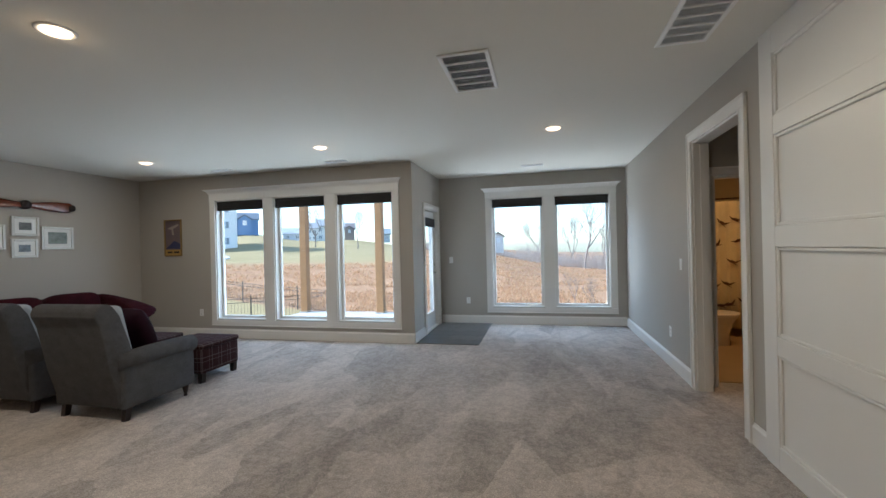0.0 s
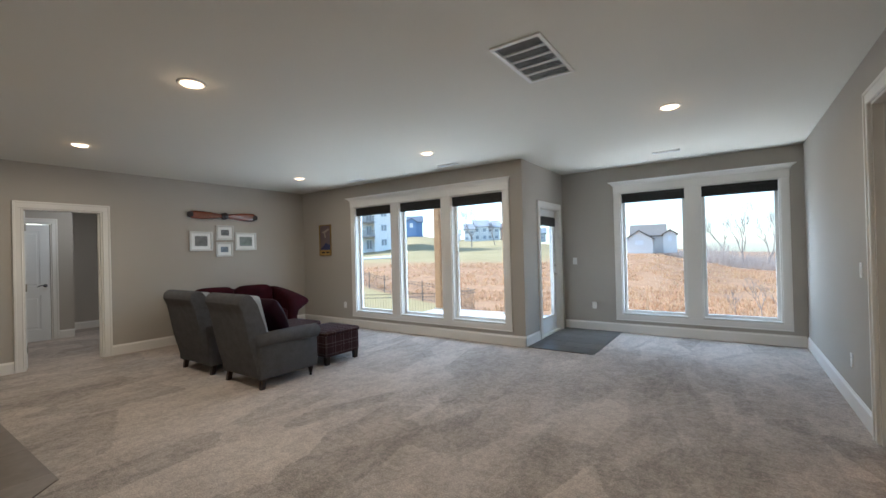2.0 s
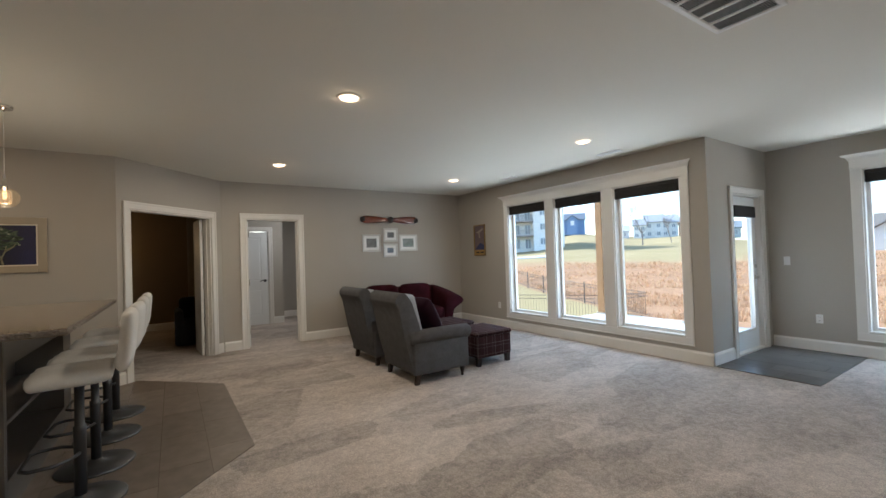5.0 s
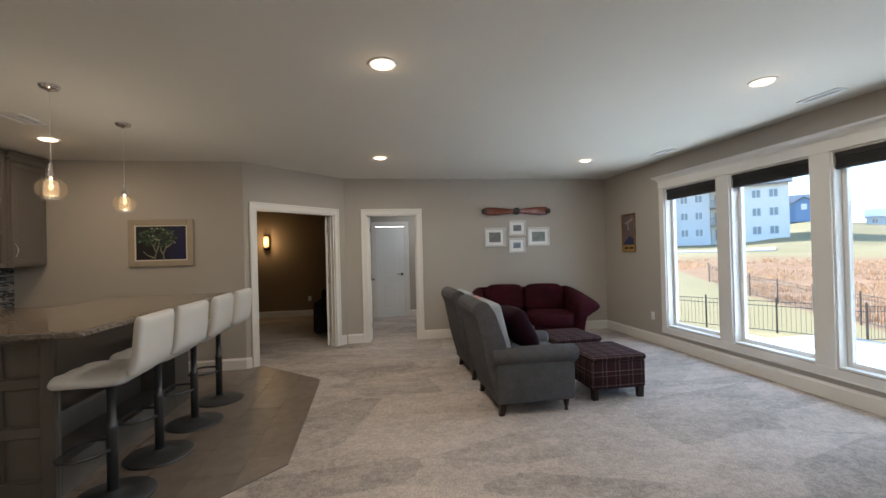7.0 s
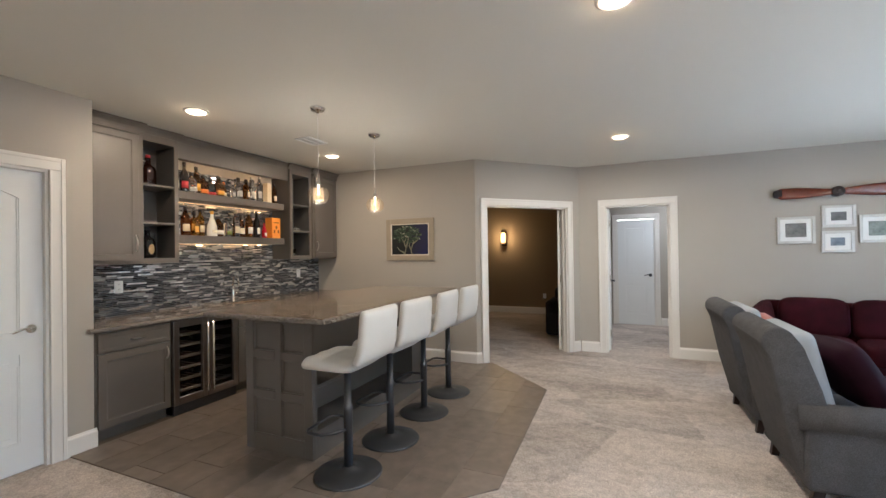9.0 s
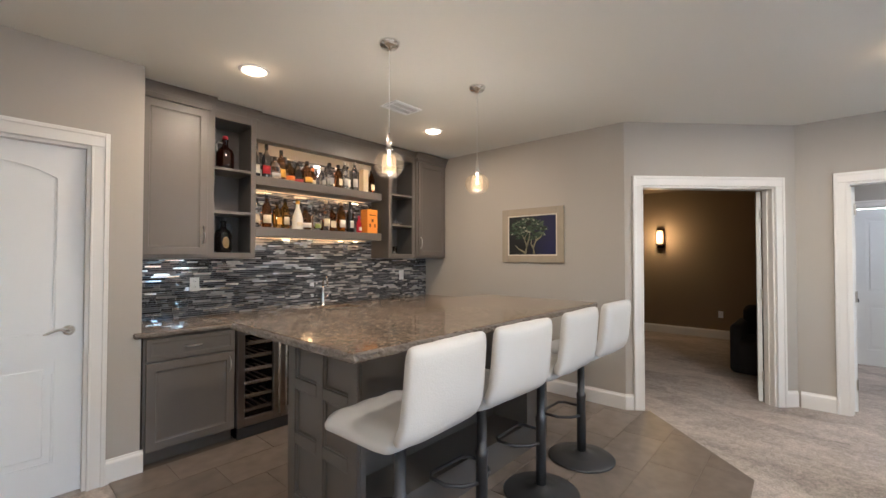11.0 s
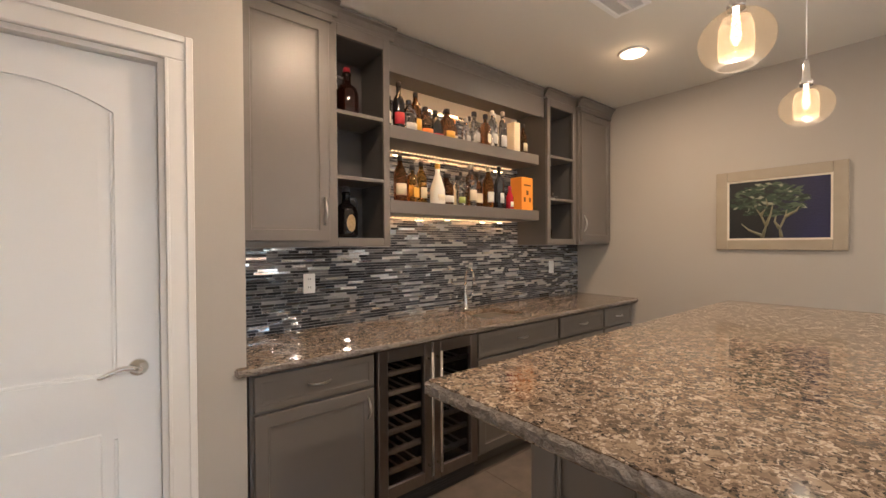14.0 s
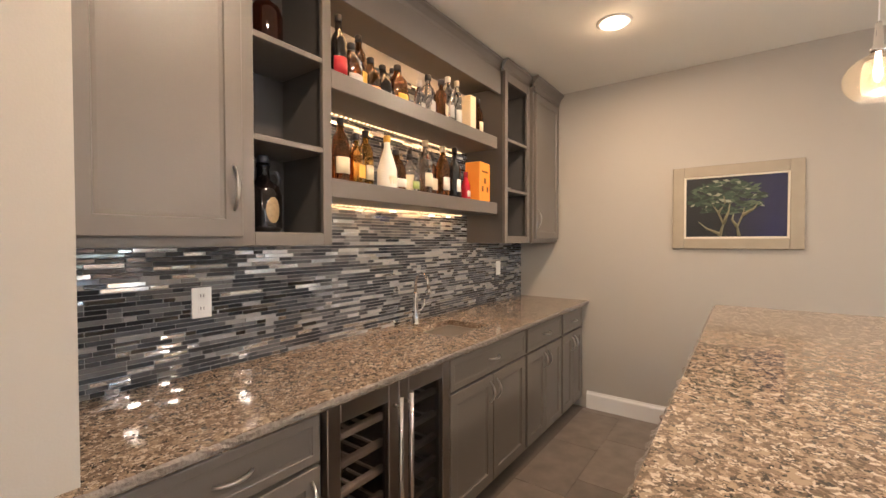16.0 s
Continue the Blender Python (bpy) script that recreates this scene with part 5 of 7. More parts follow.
DISC = glow("downlight lens", (1.0, 0.70, 0.40), 1.1)
_d = thing("recessed_downlight", pose(*DOWNLIGHTS[0], CEIL), "lit round recessed ceiling downlight with a white trim ring", "downlight", "recessed downlights")
_bm = bm_new()
lathe(_bm, [(0.098, 0.0), (0.096, -0.006), (0.082, -0.009), (0.074, -0.004), (0.074, 0.0)], 32, cap=False)
part("trim_ring", _bm, WHITE, _d)
_bm = bm_new()
lathe(_bm, [(0.0735, -0.001), (0.070, -0.012), (0.05, -0.020), (0.001, -0.023)], 32, cap=False)
part("lens", _bm, DISC, _d, "glowing warm lens")
for _x, _y in DOWNLIGHTS[1:]:
    copy_thing(_d, pose(_x, _y, CEIL))


def ceiling_grille(x0, x1, y0, y1, bars_x, cross, label, tilt=12):
    """A white return-air grille: frame, cross bars and fine slanted slats."""
    th = thing("ceiling_vent", pose((x0 + x1) / 2, (y0 + y1) / 2, CEIL), label, "vent")
    w, d, f = (x1 - x0) / 2, (y1 - y0) / 2, 0.03
    bm = bm_new()
    for u0, u1, v0, v1 in ((-w, w, -d, -d + f), (-w, w, d - f, d), (-w, -w + f, -d + f, d - f), (w - f, w, -d + f, d - f)):
        bx(bm, u0, u1, v0, v1, -0.012, 0, 0.004, 1)
    part("frame", bm, PLASTIC, th)
    # near-black sheet on the ceiling stands in for the duct's shade between slats
    bm = bm_new()
    bx(bm, -w + f, w - f, -d + f, d - f, -0.0015, -0.0005)
    part("duct_shade_sheet", bm, DARK, th)
    for k in range(1, cross):
        bm = bm_new()
        v = -d + f + (2 * d - 2 * f) * k / cross
        bx(bm, -w + f, w - f, v - 0.008, v + 0.008, -0.011, -0.0015)
        part("cross_bar", bm, PLASTIC, th)
    bm = bm_new()
    n = bars_x
    for k in range(n):
        u = -w + f + (2 * w - 2 * f) * (k + 0.5) / n
        bm_t = bmesh.ops.create_cube(bm, size=1.0, matrix=Matrix.Translation((u, 0, -0.006)) @ pose(0, 0, 0, 0, tilt, 0) @ Matrix.Diagonal((0.0012, 2 * d - 2 * f, 0.0075, 1)))
    part("slats", bm, PLASTIC, th)
    return th


ceiling_grille(-0.495, -0.145, 2.755, 3.43, 26, 5, "white louvred return-air grille in the ceiling", -30)
ceiling_grille(0.91, 1.215, 2.34, 3.04, 26, 6, "white louvred return-air grille near the paneled wall", -4)
ceiling_grille(-3.99, -3.69, -1.28, -1.08, 18, 2, "white ceiling register over the bar")
ceiling_grille(-0.12, 0.22, 6.77, 6.88, 20, 1, "slim white ceiling register by the windows")
ceiling_grille(-2.86, -2.53, 5.47, 5.58, 20, 1, "slim white ceiling register by the windows")
ceiling_grille(-4.8, -4.47, 5.47, 5.58, 20, 1, "slim white ceiling register by the windows")


# ---- seating ----
def plump(bm, x0, x1, y0, y1, z0, z1, e=0.45, nu=28, nv=16):
    """A stuffed cushion: a box with fully rounded, bulging faces."""
    def f(v):
        return math.copysign(abs(v) ** e, v)
    c = ((x0 + x1) / 2, (y0 + y1) / 2, (z0 + z1) / 2)
    h = ((x1 - x0) / 2, (y1 - y0) / 2, (z1 - z0) / 2)
    rows = []
    for j in range(nv + 1):
        b = -math.pi / 2 + math.pi * j / nv
        rows.append([bm.verts.new((c[0] + h[0] * f(math.cos(b)) * f(math.cos(2 * math.pi * i / nu)), c[1] + h[1] * f(math.cos(b)) * f(math.sin(2 * math.pi * i / nu)), c[2] + h[2] * f(math.sin(b)))) for i in range(nu)])
    for p, q in zip(rows, rows[1:]):
        for i in range(nu):
            bm.faces.new((p[i], p[(i + 1) % nu], q[(i + 1) % nu], q[i]))
    bmesh.ops.remove_doubles(bm, verts=bm.verts, dist=0.0005)

def rolled(bm, w0, w1, outline, bev=0.03):
    prism(bm, outline, w0, w1, "x")
    es = [e for e in bm.edges]
    bmesh.ops.bevel(bm, geom=es, offset=bev, segments=3, profile=0.5, affect="EDGES", clamp_overlap=True)


def arc(cy, cz, r, a0, a1, n=8):
    return [(cy + r * math.cos(radians(a0 + (a1 - a0) * k / n)), cz + r * math.sin(radians(a0 + (a1 - a0) * k / n))) for k in range(n + 1)]


def armchair(m, label):
    """Front looks along +y; origin on the floor between the back legs."""
    th = thing("armchair", m, label, "armchair", "grey armchairs")
    hw = 0.385
    bm = bm_new()
    bx(bm, -hw + 0.02, hw - 0.02, -0.02, 0.66, 0.105, 0.36, 0.03, 3)
    part("seat_base", bm, GREYCLOTH, th, smooth=True)
    bm = bm_new()
    bx(bm, -0.255, 0.255, 0.12, 0.70, 0.35, 0.50, 0.05, 4)
    part("seat_cushion", bm, GREYCLOTH, th, smooth=True)
    bm = bm_new()
    out = [(-0.04, 0.11), (0.13, 0.30), (0.045, 0.66), (-0.035, 0.90)] + arc(-0.155, 0.925, 0.085, 40, 215, 8) + [(-0.20, 0.82), (-0.13, 0.45)]
    prism(bm, out, -hw + 0.035, hw - 0.035, "x")
    bmesh.ops.bevel(bm, geom=list(bm.edges), offset=0.022, segments=3, profile=0.5, affect="EDGES", clamp_overlap=True)
    part("backrest", bm, GREYCLOTH, th, "rolled grey tweed backrest", smooth=True)
    bm = bm_new()
    bx(bm, -0.305, 0.305, -0.005, 0.145, 0.47, 0.985, 0.05, 4)
    bmesh.ops.rotate(bm, verts=bm.verts, cent=(0, 0.07, 0.48), matrix=pose(0, 0, 0, 13).to_3x3())
    part("back_cushion", bm, mat("pale grey linen", (0.34, 0.36, 0.39), 0.95, var=0.06, bump=0.3, bump_scale=260), th, "pale grey inner back", smooth=True)
    for s in (-1, 1):
        bm = bm_new()
        bx(bm, s * (hw - 0.115), s * hw, -0.05, 0.68, 0.105, 0.50, 0.028, 3)
        part("arm_panel", bm, GREYCLOTH, th, smooth=True)
        bm = bm_new()
        pts = [(s * (hw - 0.055), -0.07, 0.505), (s * (hw - 0.055), 0.2, 0.512), (s * (hw - 0.055), 0.5, 0.512), (s * (hw - 0.055), 0.69, 0.508), (s * (hw - 0.055), 0.715, 0.505)]
        tube(bm, pts, [0.075, 0.082, 0.084, 0.082, 0.06], 20)
        part("arm_roll", bm, GREYCLOTH, th, "rolled grey tweed arm", smooth=True)
        bm = bm_new()
        lathe(bm, [(0.014, 0), (0.018, 0.01), (0.013, 0.025), (0.02, 0.05), (0.026, 0.075), (0.03, 0.108)], 14, s * 0.335, 0.605)
        part("front_leg", bm, WOODDARK, th, "turned dark wood leg")
        bm = bm_new()
        prism(bm, [(-0.025, 0.0), (0.02, 0.0), (0.045, 0.108), (-0.01, 0.108)], s * 0.335 - 0.022, s * 0.335 + 0.022, "x")
        part("back_leg", bm, WOODDARK, th, "splayed dark wood leg")
    return th


def pillow(m, material, label, size=0.46):
    bm = bm_new()
    n = 12
    g = {}
    for s in (-1, 1):
        for i in range(n + 1):
            for j in range(n + 1):
                u, v = -1 + 2 * i / n, -1 + 2 * j / n
                t = 0.085 * ((1 - u ** 4) * (1 - v ** 4)) ** 0.6
                k = 1 - 0.08 * (abs(u * v)) ** 2
                g[s, i, j] = bm.verts.new((u * size / 2 * k, s * t, v * size / 2 * k))
        for i in range(n):
            for j in range(n):
                bm.faces.new((g[s, i, j], g[s, i + 1, j], g[s, i + 1, j + 1], g[s, i, j + 1]))
    bmesh.ops.remove_doubles(bm, verts=bm.verts, dist=0.0005)
    return solo("throw_pillow", bm, material, m, label, "pillow", smooth=True)


armchair(pose(-3.635, 2.84, 0, rz=0), "grey tweed rolled-arm armchair with a plum pillow")
armchair(pose(-4.685, 2.84, 0, rz=1), "grey tweed rolled-arm armchair beside its twin")
pillow(pose(-3.56, 3.09, 0.725, rx=30, rz=12), PLUM, "plum satin throw pillow leaning in the armchair")
pillow(pose(-4.60, 3.02, 0.735, rx=33, rz=-6), mat("dusty rose satin", (0.40, 0.16, 0.13), 0.5, var=0.2), "dusty rose throw pillow leaning in the armchair", 0.42)


def ottoman(m):
    th = thing("ottoman", m, "square plaid wool ottoman with dark wood feet", "ottoman", "plaid ottomans")
    bm = bm_new()
    bx(bm, -0.29, 0.29, -0.28, 0.28, 0.10, 0.375, 0.03, 3)
    part("body", bm, PLAID, th, smooth=True)
    bm = bm_new()
    bx(bm, -0.30, 0.30, -0.29, 0.29, 0.365, 0.425, 0.028, 4)
    part("cushion_top", bm, PLAID, th, smooth=True)
    for sx in (-1, 1):
        for sy in (-1, 1):
            bm = bm_new()
            prof = [(0.030, 0.11), (-0.030, 0.11), (-0.022, 0.0), (0.022, 0.0)]
            prism(bm, [(sx * 0.245 + u, z) for u, z in prof], sy * 0.235 - 0.028, sy * 0.235 + 0.028, "y")
            part("foot", bm, WOODDARK, th, "tapered dark wood foot")
    return th


_o = ottoman(pose(-3.70, 4.045, 0, rz=0))
copy_thing(_o, pose(-4.52, 4.06, 0, rz=2))


def sofa(m):
    """Front looks along +y; origin on the floor at the middle of the back."""
    th = thing("loveseat", m, "burgundy velvet loveseat with flared arms and loose cushions", "sofa")
    hw = 0.80
    bm = bm_new()
    bx(bm, -hw + 0.03, hw - 0.03, 0.06, 0.90, 0.03, 0.33, 0.04, 3)
    part("base", bm, BURGUNDY, th, smooth=True)
    for s in (-1, 1):
        bm = bm_new()
        plump(bm, min(s * 0.006, s * (hw - 0.13)), max(s * 0.006, s * (hw - 0.13)), 0.26, 0.97, 0.29, 0.50, 0.38)
        part("seat_cushion", bm, BURGUNDY, th, smooth=True)
        bm = bm_new()
        plump(bm, min(s * 0.004, s * (hw - 0.17)), max(s * 0.004, s * (hw - 0.17)), 0.07, 0.36, 0.43, 0.885, 0.42)
        bmesh.ops.rotate(bm, verts=bm.verts, cent=(0, 0.2, 0.44), matrix=pose(0, 0, 0, 12).to_3x3())
        part("back_cushion", bm, BURGUNDY, th, smooth=True)
        # arm: flared outward at the top, sweeping down from the back to the front
        bm = bm_new()
        rows = []
        n = 14
        for k in range(n + 1):
            t = k / n
            y = 0.02 + 0.95 * t
            top = 0.84 - 0.16 * (t ** 1.6) - (0.02 * max(0, t - 0.9) * 10)
            flare = 0.02 + 0.22 * t
            inner = hw - 0.15
            col = [(inner, 0.05), (inner, 0.40), (inner + 0.01, top - 0.05), (inner + 0.05, top), (inner + 0.10 + flare * 0.6, top - 0.005), (inner + 0.14 + flare, top - 0.05), (inner + 0.14 + flare, top - 0.11), (inner + 0.13 + flare * 0.35, top - 0.155), (inner + 0.125, top - 0.24), (inner + 0.12, 0.05)]
            rows.append([bm.verts.new((s * u, y, z)) for u, z in col])
        for a, b in zip(rows, rows[1:]):
            for j in range(len(a)):
                q = (a[j], a[(j + 1) % len(a)], b[(j + 1) % len(a)], b[j])
                bm.faces.new(q)
        bm.faces.new(rows[0])
        bm.faces.new(rows[-1][::-1])
        soft(part("arm", bm, BURGUNDY, th, "flared velvet arm", smooth=True), 1)
        for y in (0.1, 0.86):
            bm = bm_new()
            bx(bm, s * (hw - 0.11) - 0.025, s * (hw - 0.11) + 0.025, y - 0.025, y + 0.025, 0, 0.055)
            part("foot", bm, WOODDARK, th)
    bm = bm_new()
    out = [(0.0, 0.05), (0.20, 0.05), (0.20, 0.6), (0.14, 0.82), (0.04, 0.84), (-0.03, 0.78)]
    prism(bm, out, -hw + 0.04, hw - 0.04, "x")
    bmesh.ops.bevel(bm, geom=list(bm.edges), offset=0.02, segments=2, affect="EDGES", clamp_overlap=True)
    part("backrest", bm, BURGUNDY, th, smooth=True)
    return th


sofa(pose(-6.50, 4.22, 0, rz=-103))


# ---- pictures ----
def framed(name, m, w, h, border, frame_mat, mat_w, label, category="picture"):
    """A frame hung on a wall: bevelled moulding, mount and picture."""
    th = thing(name, m, label, category)
    bm = bm_new()
    for u0, u1, v0, v1 in ((-w / 2, -w / 2 + border, -h / 2, h / 2), (w / 2 - border, w / 2, -h / 2, h / 2), (-w / 2 + border, w / 2 - border, -h / 2, -h / 2 + border), (-w / 2 + border, w / 2 - border, h / 2 - border, h / 2)):
        bx(bm, u0, u1, -0.026, -0.002, v0, v1, 0.005, 2)
    part("moulding", bm, frame_mat, th)
    if mat_w:
        bm = bm_new()
        bx(bm, -w / 2 + border, w / 2 - border, -0.012, -0.004, -h / 2 + border, h / 2 - border)
        part("mount", bm, PLASTIC, th, "white mount board")
    return th


def photo_material(name, a, b, c, scale):
    m = mat(name, a, 0.35, color2=b, scale=scale, var=0.1, fine=0.6, fine_scale=scale * 4)
    return m


SILVER = mat("brushed silver frame", (0.62, 0.61, 0.58), 0.3, 0.6, var=0.05)
PHOTOS = [(3.82, 1.68, 0.375, 0.33, (0.32, 0.32, 0.31), (0.08, 0.08, 0.08)), (4.227, 1.834, 0.312, 0.262, (0.28, 0.29, 0.30), (0.05, 0.06, 0.06)), (4.214, 1.533, 0.302, 0.255, (0.35, 0.42, 0.50), (0.03, 0.05, 0.09)), (4.612, 1.678, 0.41, 0.327, (0.40, 0.45, 0.43), (0.10, 0.16, 0.15))]
for _i, (_y, _z, _w, _h, _c1, _c2) in enumerate(PHOTOS):
    _f = framed("framed_photo", pose(W_X, _y, _z, rz=90), _w, _h, 0.032, SILVER, True, "small landscape photograph in a silver frame with white mount")
    _f["group"] = "photo group under the propeller"
    _bm = bm_new()
    bx(_bm, -_w / 2 + 0.085, _w / 2 - 0.085, -0.0135, -0.0118, -_h / 2 + 0.08, _h / 2 - 0.08)
    part("photo", _bm, photo_material("photo print " + "abcd"[_i], _c1, tuple(v * 0.4 for v in _c2), None, 14.0), _f, "muted grey photograph")

_po = framed("aviation_poster", pose(-5.968, N1_Y, 1.682), 0.357, 0.626, 0.022, mat("antique gold frame", (0.30, 0.20, 0.08), 0.4, 0.5, var=0.2), False, "small vintage aviation poster in a dark gold frame", "poster")
_bm = bm_new()
bx(_bm, -0.157, 0.157, -0.010, -0.004, -0.291, 0.291)
part("print", _bm, mat("dusky blue print", (0.10, 0.09, 0.13), 0.5, color2=(0.20, 0.13, 0.10), scale=5, var=0.1), _po, "dusky blue and brown print")
_bm = bm_new()
bx(_bm, -0.157, 0.157, -0.0115, -0.010, -0.291, -0.20)
part("caption_band", _bm, mat("mustard band", (0.42, 0.26, 0.06), 0.5, var=0.1), _po)
_bm = bm_new()
for _k, (_u0, _u1) in enumerate(((-0.12, -0.02), (0.01, 0.12))):
    bx(_bm, _u0, _u1, -0.0125, -0.0115, -0.262, -0.23)
part("lettering_bars", _bm, WOODDARK, _po)
_bm = bm_new()
prism(_bm, [(-0.12, 0.16), (0.10, 0.24), (0.12, 0.21), (0.0, 0.15), (0.02, 0.05), (-0.02, 0.05), (-0.03, 0.14)], -0.0125, -0.010, "y")
part("aeroplane_shape", _bm, mat("cream ink", (0.34, 0.29, 0.24), 0.6), _po)
_bm = bm_new()
prism(_bm, [(-0.15, -0.18), (0.02, -0.05), (0.14, -0.10), (0.15, -0.19)], -0.0125, -0.010, "y")
part("hill_shape", _bm, mat("navy ink", (0.03, 0.04, 0.12), 0.6), _po)

# tree painting by the bar
_pw, _ph = 0.748, 0.592
_pt = framed("tree_painting", pose(P_X, -0.868, 1.656, rz=90), _pw, _ph, 0.075, mat("champagne wood frame", (0.36, 0.31, 0.23), 0.45, var=0.08, scale=10, bump=0.1), False, "framed painting of a pale tree against deep blue", "painting")
_bm = bm_new()
for _u0, _u1, _v0, _v1 in ((-_pw / 2 + 0.07, -_pw / 2 + 0.087, -_ph / 2 + 0.07, _ph / 2 - 0.07), (_pw / 2 - 0.087, _pw / 2 - 0.07, -_ph / 2 + 0.07, _ph / 2 - 0.07), (-_pw / 2 + 0.087, _pw / 2 - 0.087, -_ph / 2 + 0.07, -_ph / 2 + 0.087), (-_pw / 2 + 0.087, _pw / 2 - 0.087, _ph / 2 - 0.087, _ph / 2 - 0.07)):
    bx(_bm, _u0, _u1, -0.022, -0.004, _v0, _v1, 0.002, 1)
part("inner_slip", _bm, mat("cream slip", (0.72, 0.66, 0.55), 0.5), _pt)
_bm = bm_new()
bx(_bm, -_pw / 2 + 0.087, _pw / 2 - 0.087, -0.014, -0.006, -_ph / 2 + 0.087, _ph / 2 - 0.087)
_pm = mat("deep blue canvas", (0.006, 0.008, 0.012), 0.5, color2=(0.008, 0.009, 0.11), scale=2.2, var=0.1, bump=0.3, bump_scale=90)
_n2, _l2 = _pm.node_tree.nodes, _pm.node_tree.links
_tc2, _sx2, _rg2 = _n2.new("ShaderNodeTexCoord"), _n2.new("ShaderNodeSeparateXYZ"), _n2.new("ShaderNodeMapRange")
_mx2 = _n2.new("ShaderNodeMix")
_mx2.data_type = "RGBA"
_rg2.inputs["From Min"].default_value, _rg2.inputs["From Max"].default_value = -0.05, 0.22
_mx2.inputs["A"].default_value = (0.006, 0.008, 0.010, 1)
_l2.new(_tc2.outputs["Object"], _sx2.inputs["Vector"])
_l2.new(_sx2.outputs["X"], _rg2.inputs["Value"])
_l2.new(_rg2.outputs["Result"], _mx2.inputs["Factor"])
_l2.new(_n2["Principled BSDF"].inputs["Base Color"].links[0].from_socket, _mx2.inputs["B"])
_l2.new(_mx2.outputs["Result"], _n2["Principled BSDF"].inputs["Base Color"])
part("canvas", _bm, _pm, _pt, "deep blue painted canvas")
_bm = bm_new()
BARK = mat("pale bark paint", (0.24, 0.22, 0.13), 0.6, var=0.2, scale=30)
for _pts in ([(-0.08, -0.205), (-0.06, -0.12), (-0.09, -0.04), (-0.13, 0.03)], [(-0.06, -0.12), (-0.03, -0.03), (-0.02, 0.05)], [(0.03, -0.205), (0.02, -0.14), (0.05, -0.06), (0.06, 0.0)], [(-0.08, -0.19), (-0.16, -0.15), (-0.21, -0.10)], [(0.02, -0.14), (-0.01, -0.09), (0.0, -0.04)], [(0.05, -0.06), (0.11, -0.02), (0.14, 0.03)], [(-0.09, -0.04), (-0.05, 0.03), (-0.06, 0.08)]):
    tube(_bm, [(u, -0.0145, v) for u, v in _pts], [0.013] + [0.007] * (len(_pts) - 2) + [0.003], 6)
part("painted_branches", _bm, BARK, _pt, "pale painted trunk and branches")
_bm = bm_new()
_rng = random.Random(4)
for _k in range(300):
    _a, _q = _rng.uniform(0, 6.28), _rng.random() ** 0.5
    _u, _v = -0.05 + 0.225 * _q * math.cos(_a), 0.068 + 0.118 * _q * math.sin(_a)
    _s, _ang = _rng.uniform(0.014, 0.036), _rng.uniform(-0.5, 0.5)
    if abs(_u) > 0.27 or _v > 0.195:
        continue
    _o2 = [(_u + _s * (math.cos(_ang) * c - 0.5 * math.sin(_ang) * d), _v + _s * (math.sin(_ang) * c + 0.5 * math.cos(_ang) * d)) for c, d in ((-1, 0), (0, -0.8), (1, 0), (0, 0.8))]
    prism(_bm, _o2, -0.0155 - 0.00001 * _k, -0.0138, "y")
_lf = tile_material("leaf paint dabs", [(0.0, (0.010, 0.020, 0.012)), (0.40, (0.03, 0.055, 0.03)), (0.68, (0.075, 0.105, 0.06)), (0.88, (0.30, 0.31, 0.22))], 0.5, True)
part("painted_leaves", _bm, _lf, _pt, "green leaf dabs")

# propeller
_pr = thing("wooden_propeller", pose(W_X, 4.21, 2.125, rz=90), "varnished red-brown wooden aeroplane propeller mounted on the wall", "propeller")
PROPWOOD = mat("varnished mahogany", (0.20, 0.045, 0.018), 0.25, var=0.2, color2=(0.10, 0.022, 0.010), scale=12, coat=0.4)
for _s in (-1, 1):
    _bm = bm_new()
    _rows = []
    for _k in range(13):
        _t = _k / 12
        _x = _s * (0.03 + 0.565 * _t)
        _wd = (0.035 + 0.035 * math.sin(min(1, _t * 1.15) * math.pi * 0.62)) * (1 if _t < 0.93 else (1 - ((_t - 0.93) / 0.075) ** 2 * 0.75))
        _tw, _tk = radians(50 - 42 * _t) * -_s, 0.016 - 0.010 * _t
        _ring = []
        for _q in range(10):
            _an = 2 * math.pi * _q / 10
            _a, _b = _wd * math.cos(_an), _tk * math.sin(_an)
            _ring.append(_bm.verts.new((_x, -0.05 + _a * math.sin(_tw) * 0.5 + _b * math.cos(_tw), _a * math.cos(_tw * 0.6) - _b * math.sin(_tw))))
        _rows.append(_ring)
    for _a, _b in zip(_rows, _rows[1:]):
        for _q in range(10):
            _bm.faces.new((_a[_q], _a[(_q + 1) % 10], _b[(_q + 1) % 10], _b[_q])).smooth = True
    _bm.faces.new(_rows[0])
    _bm.faces.new(_rows[-1])
    _bl = part("blade", _bm, PROPWOOD, _pr)
    _bm = bm_new()
    tube(_bm, [(_s * 0.53, -0.05, 0), (_s * 0.575, -0.05, 0), (_s * 0.61, -0.05, 0), (_s * 0.622, -0.05, 0)], [0.052, 0.050, 0.042, 0.02], 12)
    bmesh.ops.scale(_bm, vec=(1, 0.22, 1), space=Matrix.Translation((0, 0.05, 0)), verts=_bm.verts)
    part("tip", _bm, WOODDARK, _bl, "dark sheathed tip")
_bm = bm_new()
lathe(_bm, [(0.06, 0), (0.06, 0.075), (0.05, 0.08), (0.02, 0.082), (0.018, 0.10)], 24)
bmesh.ops.transform(_bm, matrix=pose(0, 0, 0, 90), verts=_bm.verts)
part("hub", _bm, WOODDARK, _pr, "dark round hub")


# ---- bottles and glassware ----
def tint(name, c, rough=0.03):
    return glass("bottle " + name, c, rough)


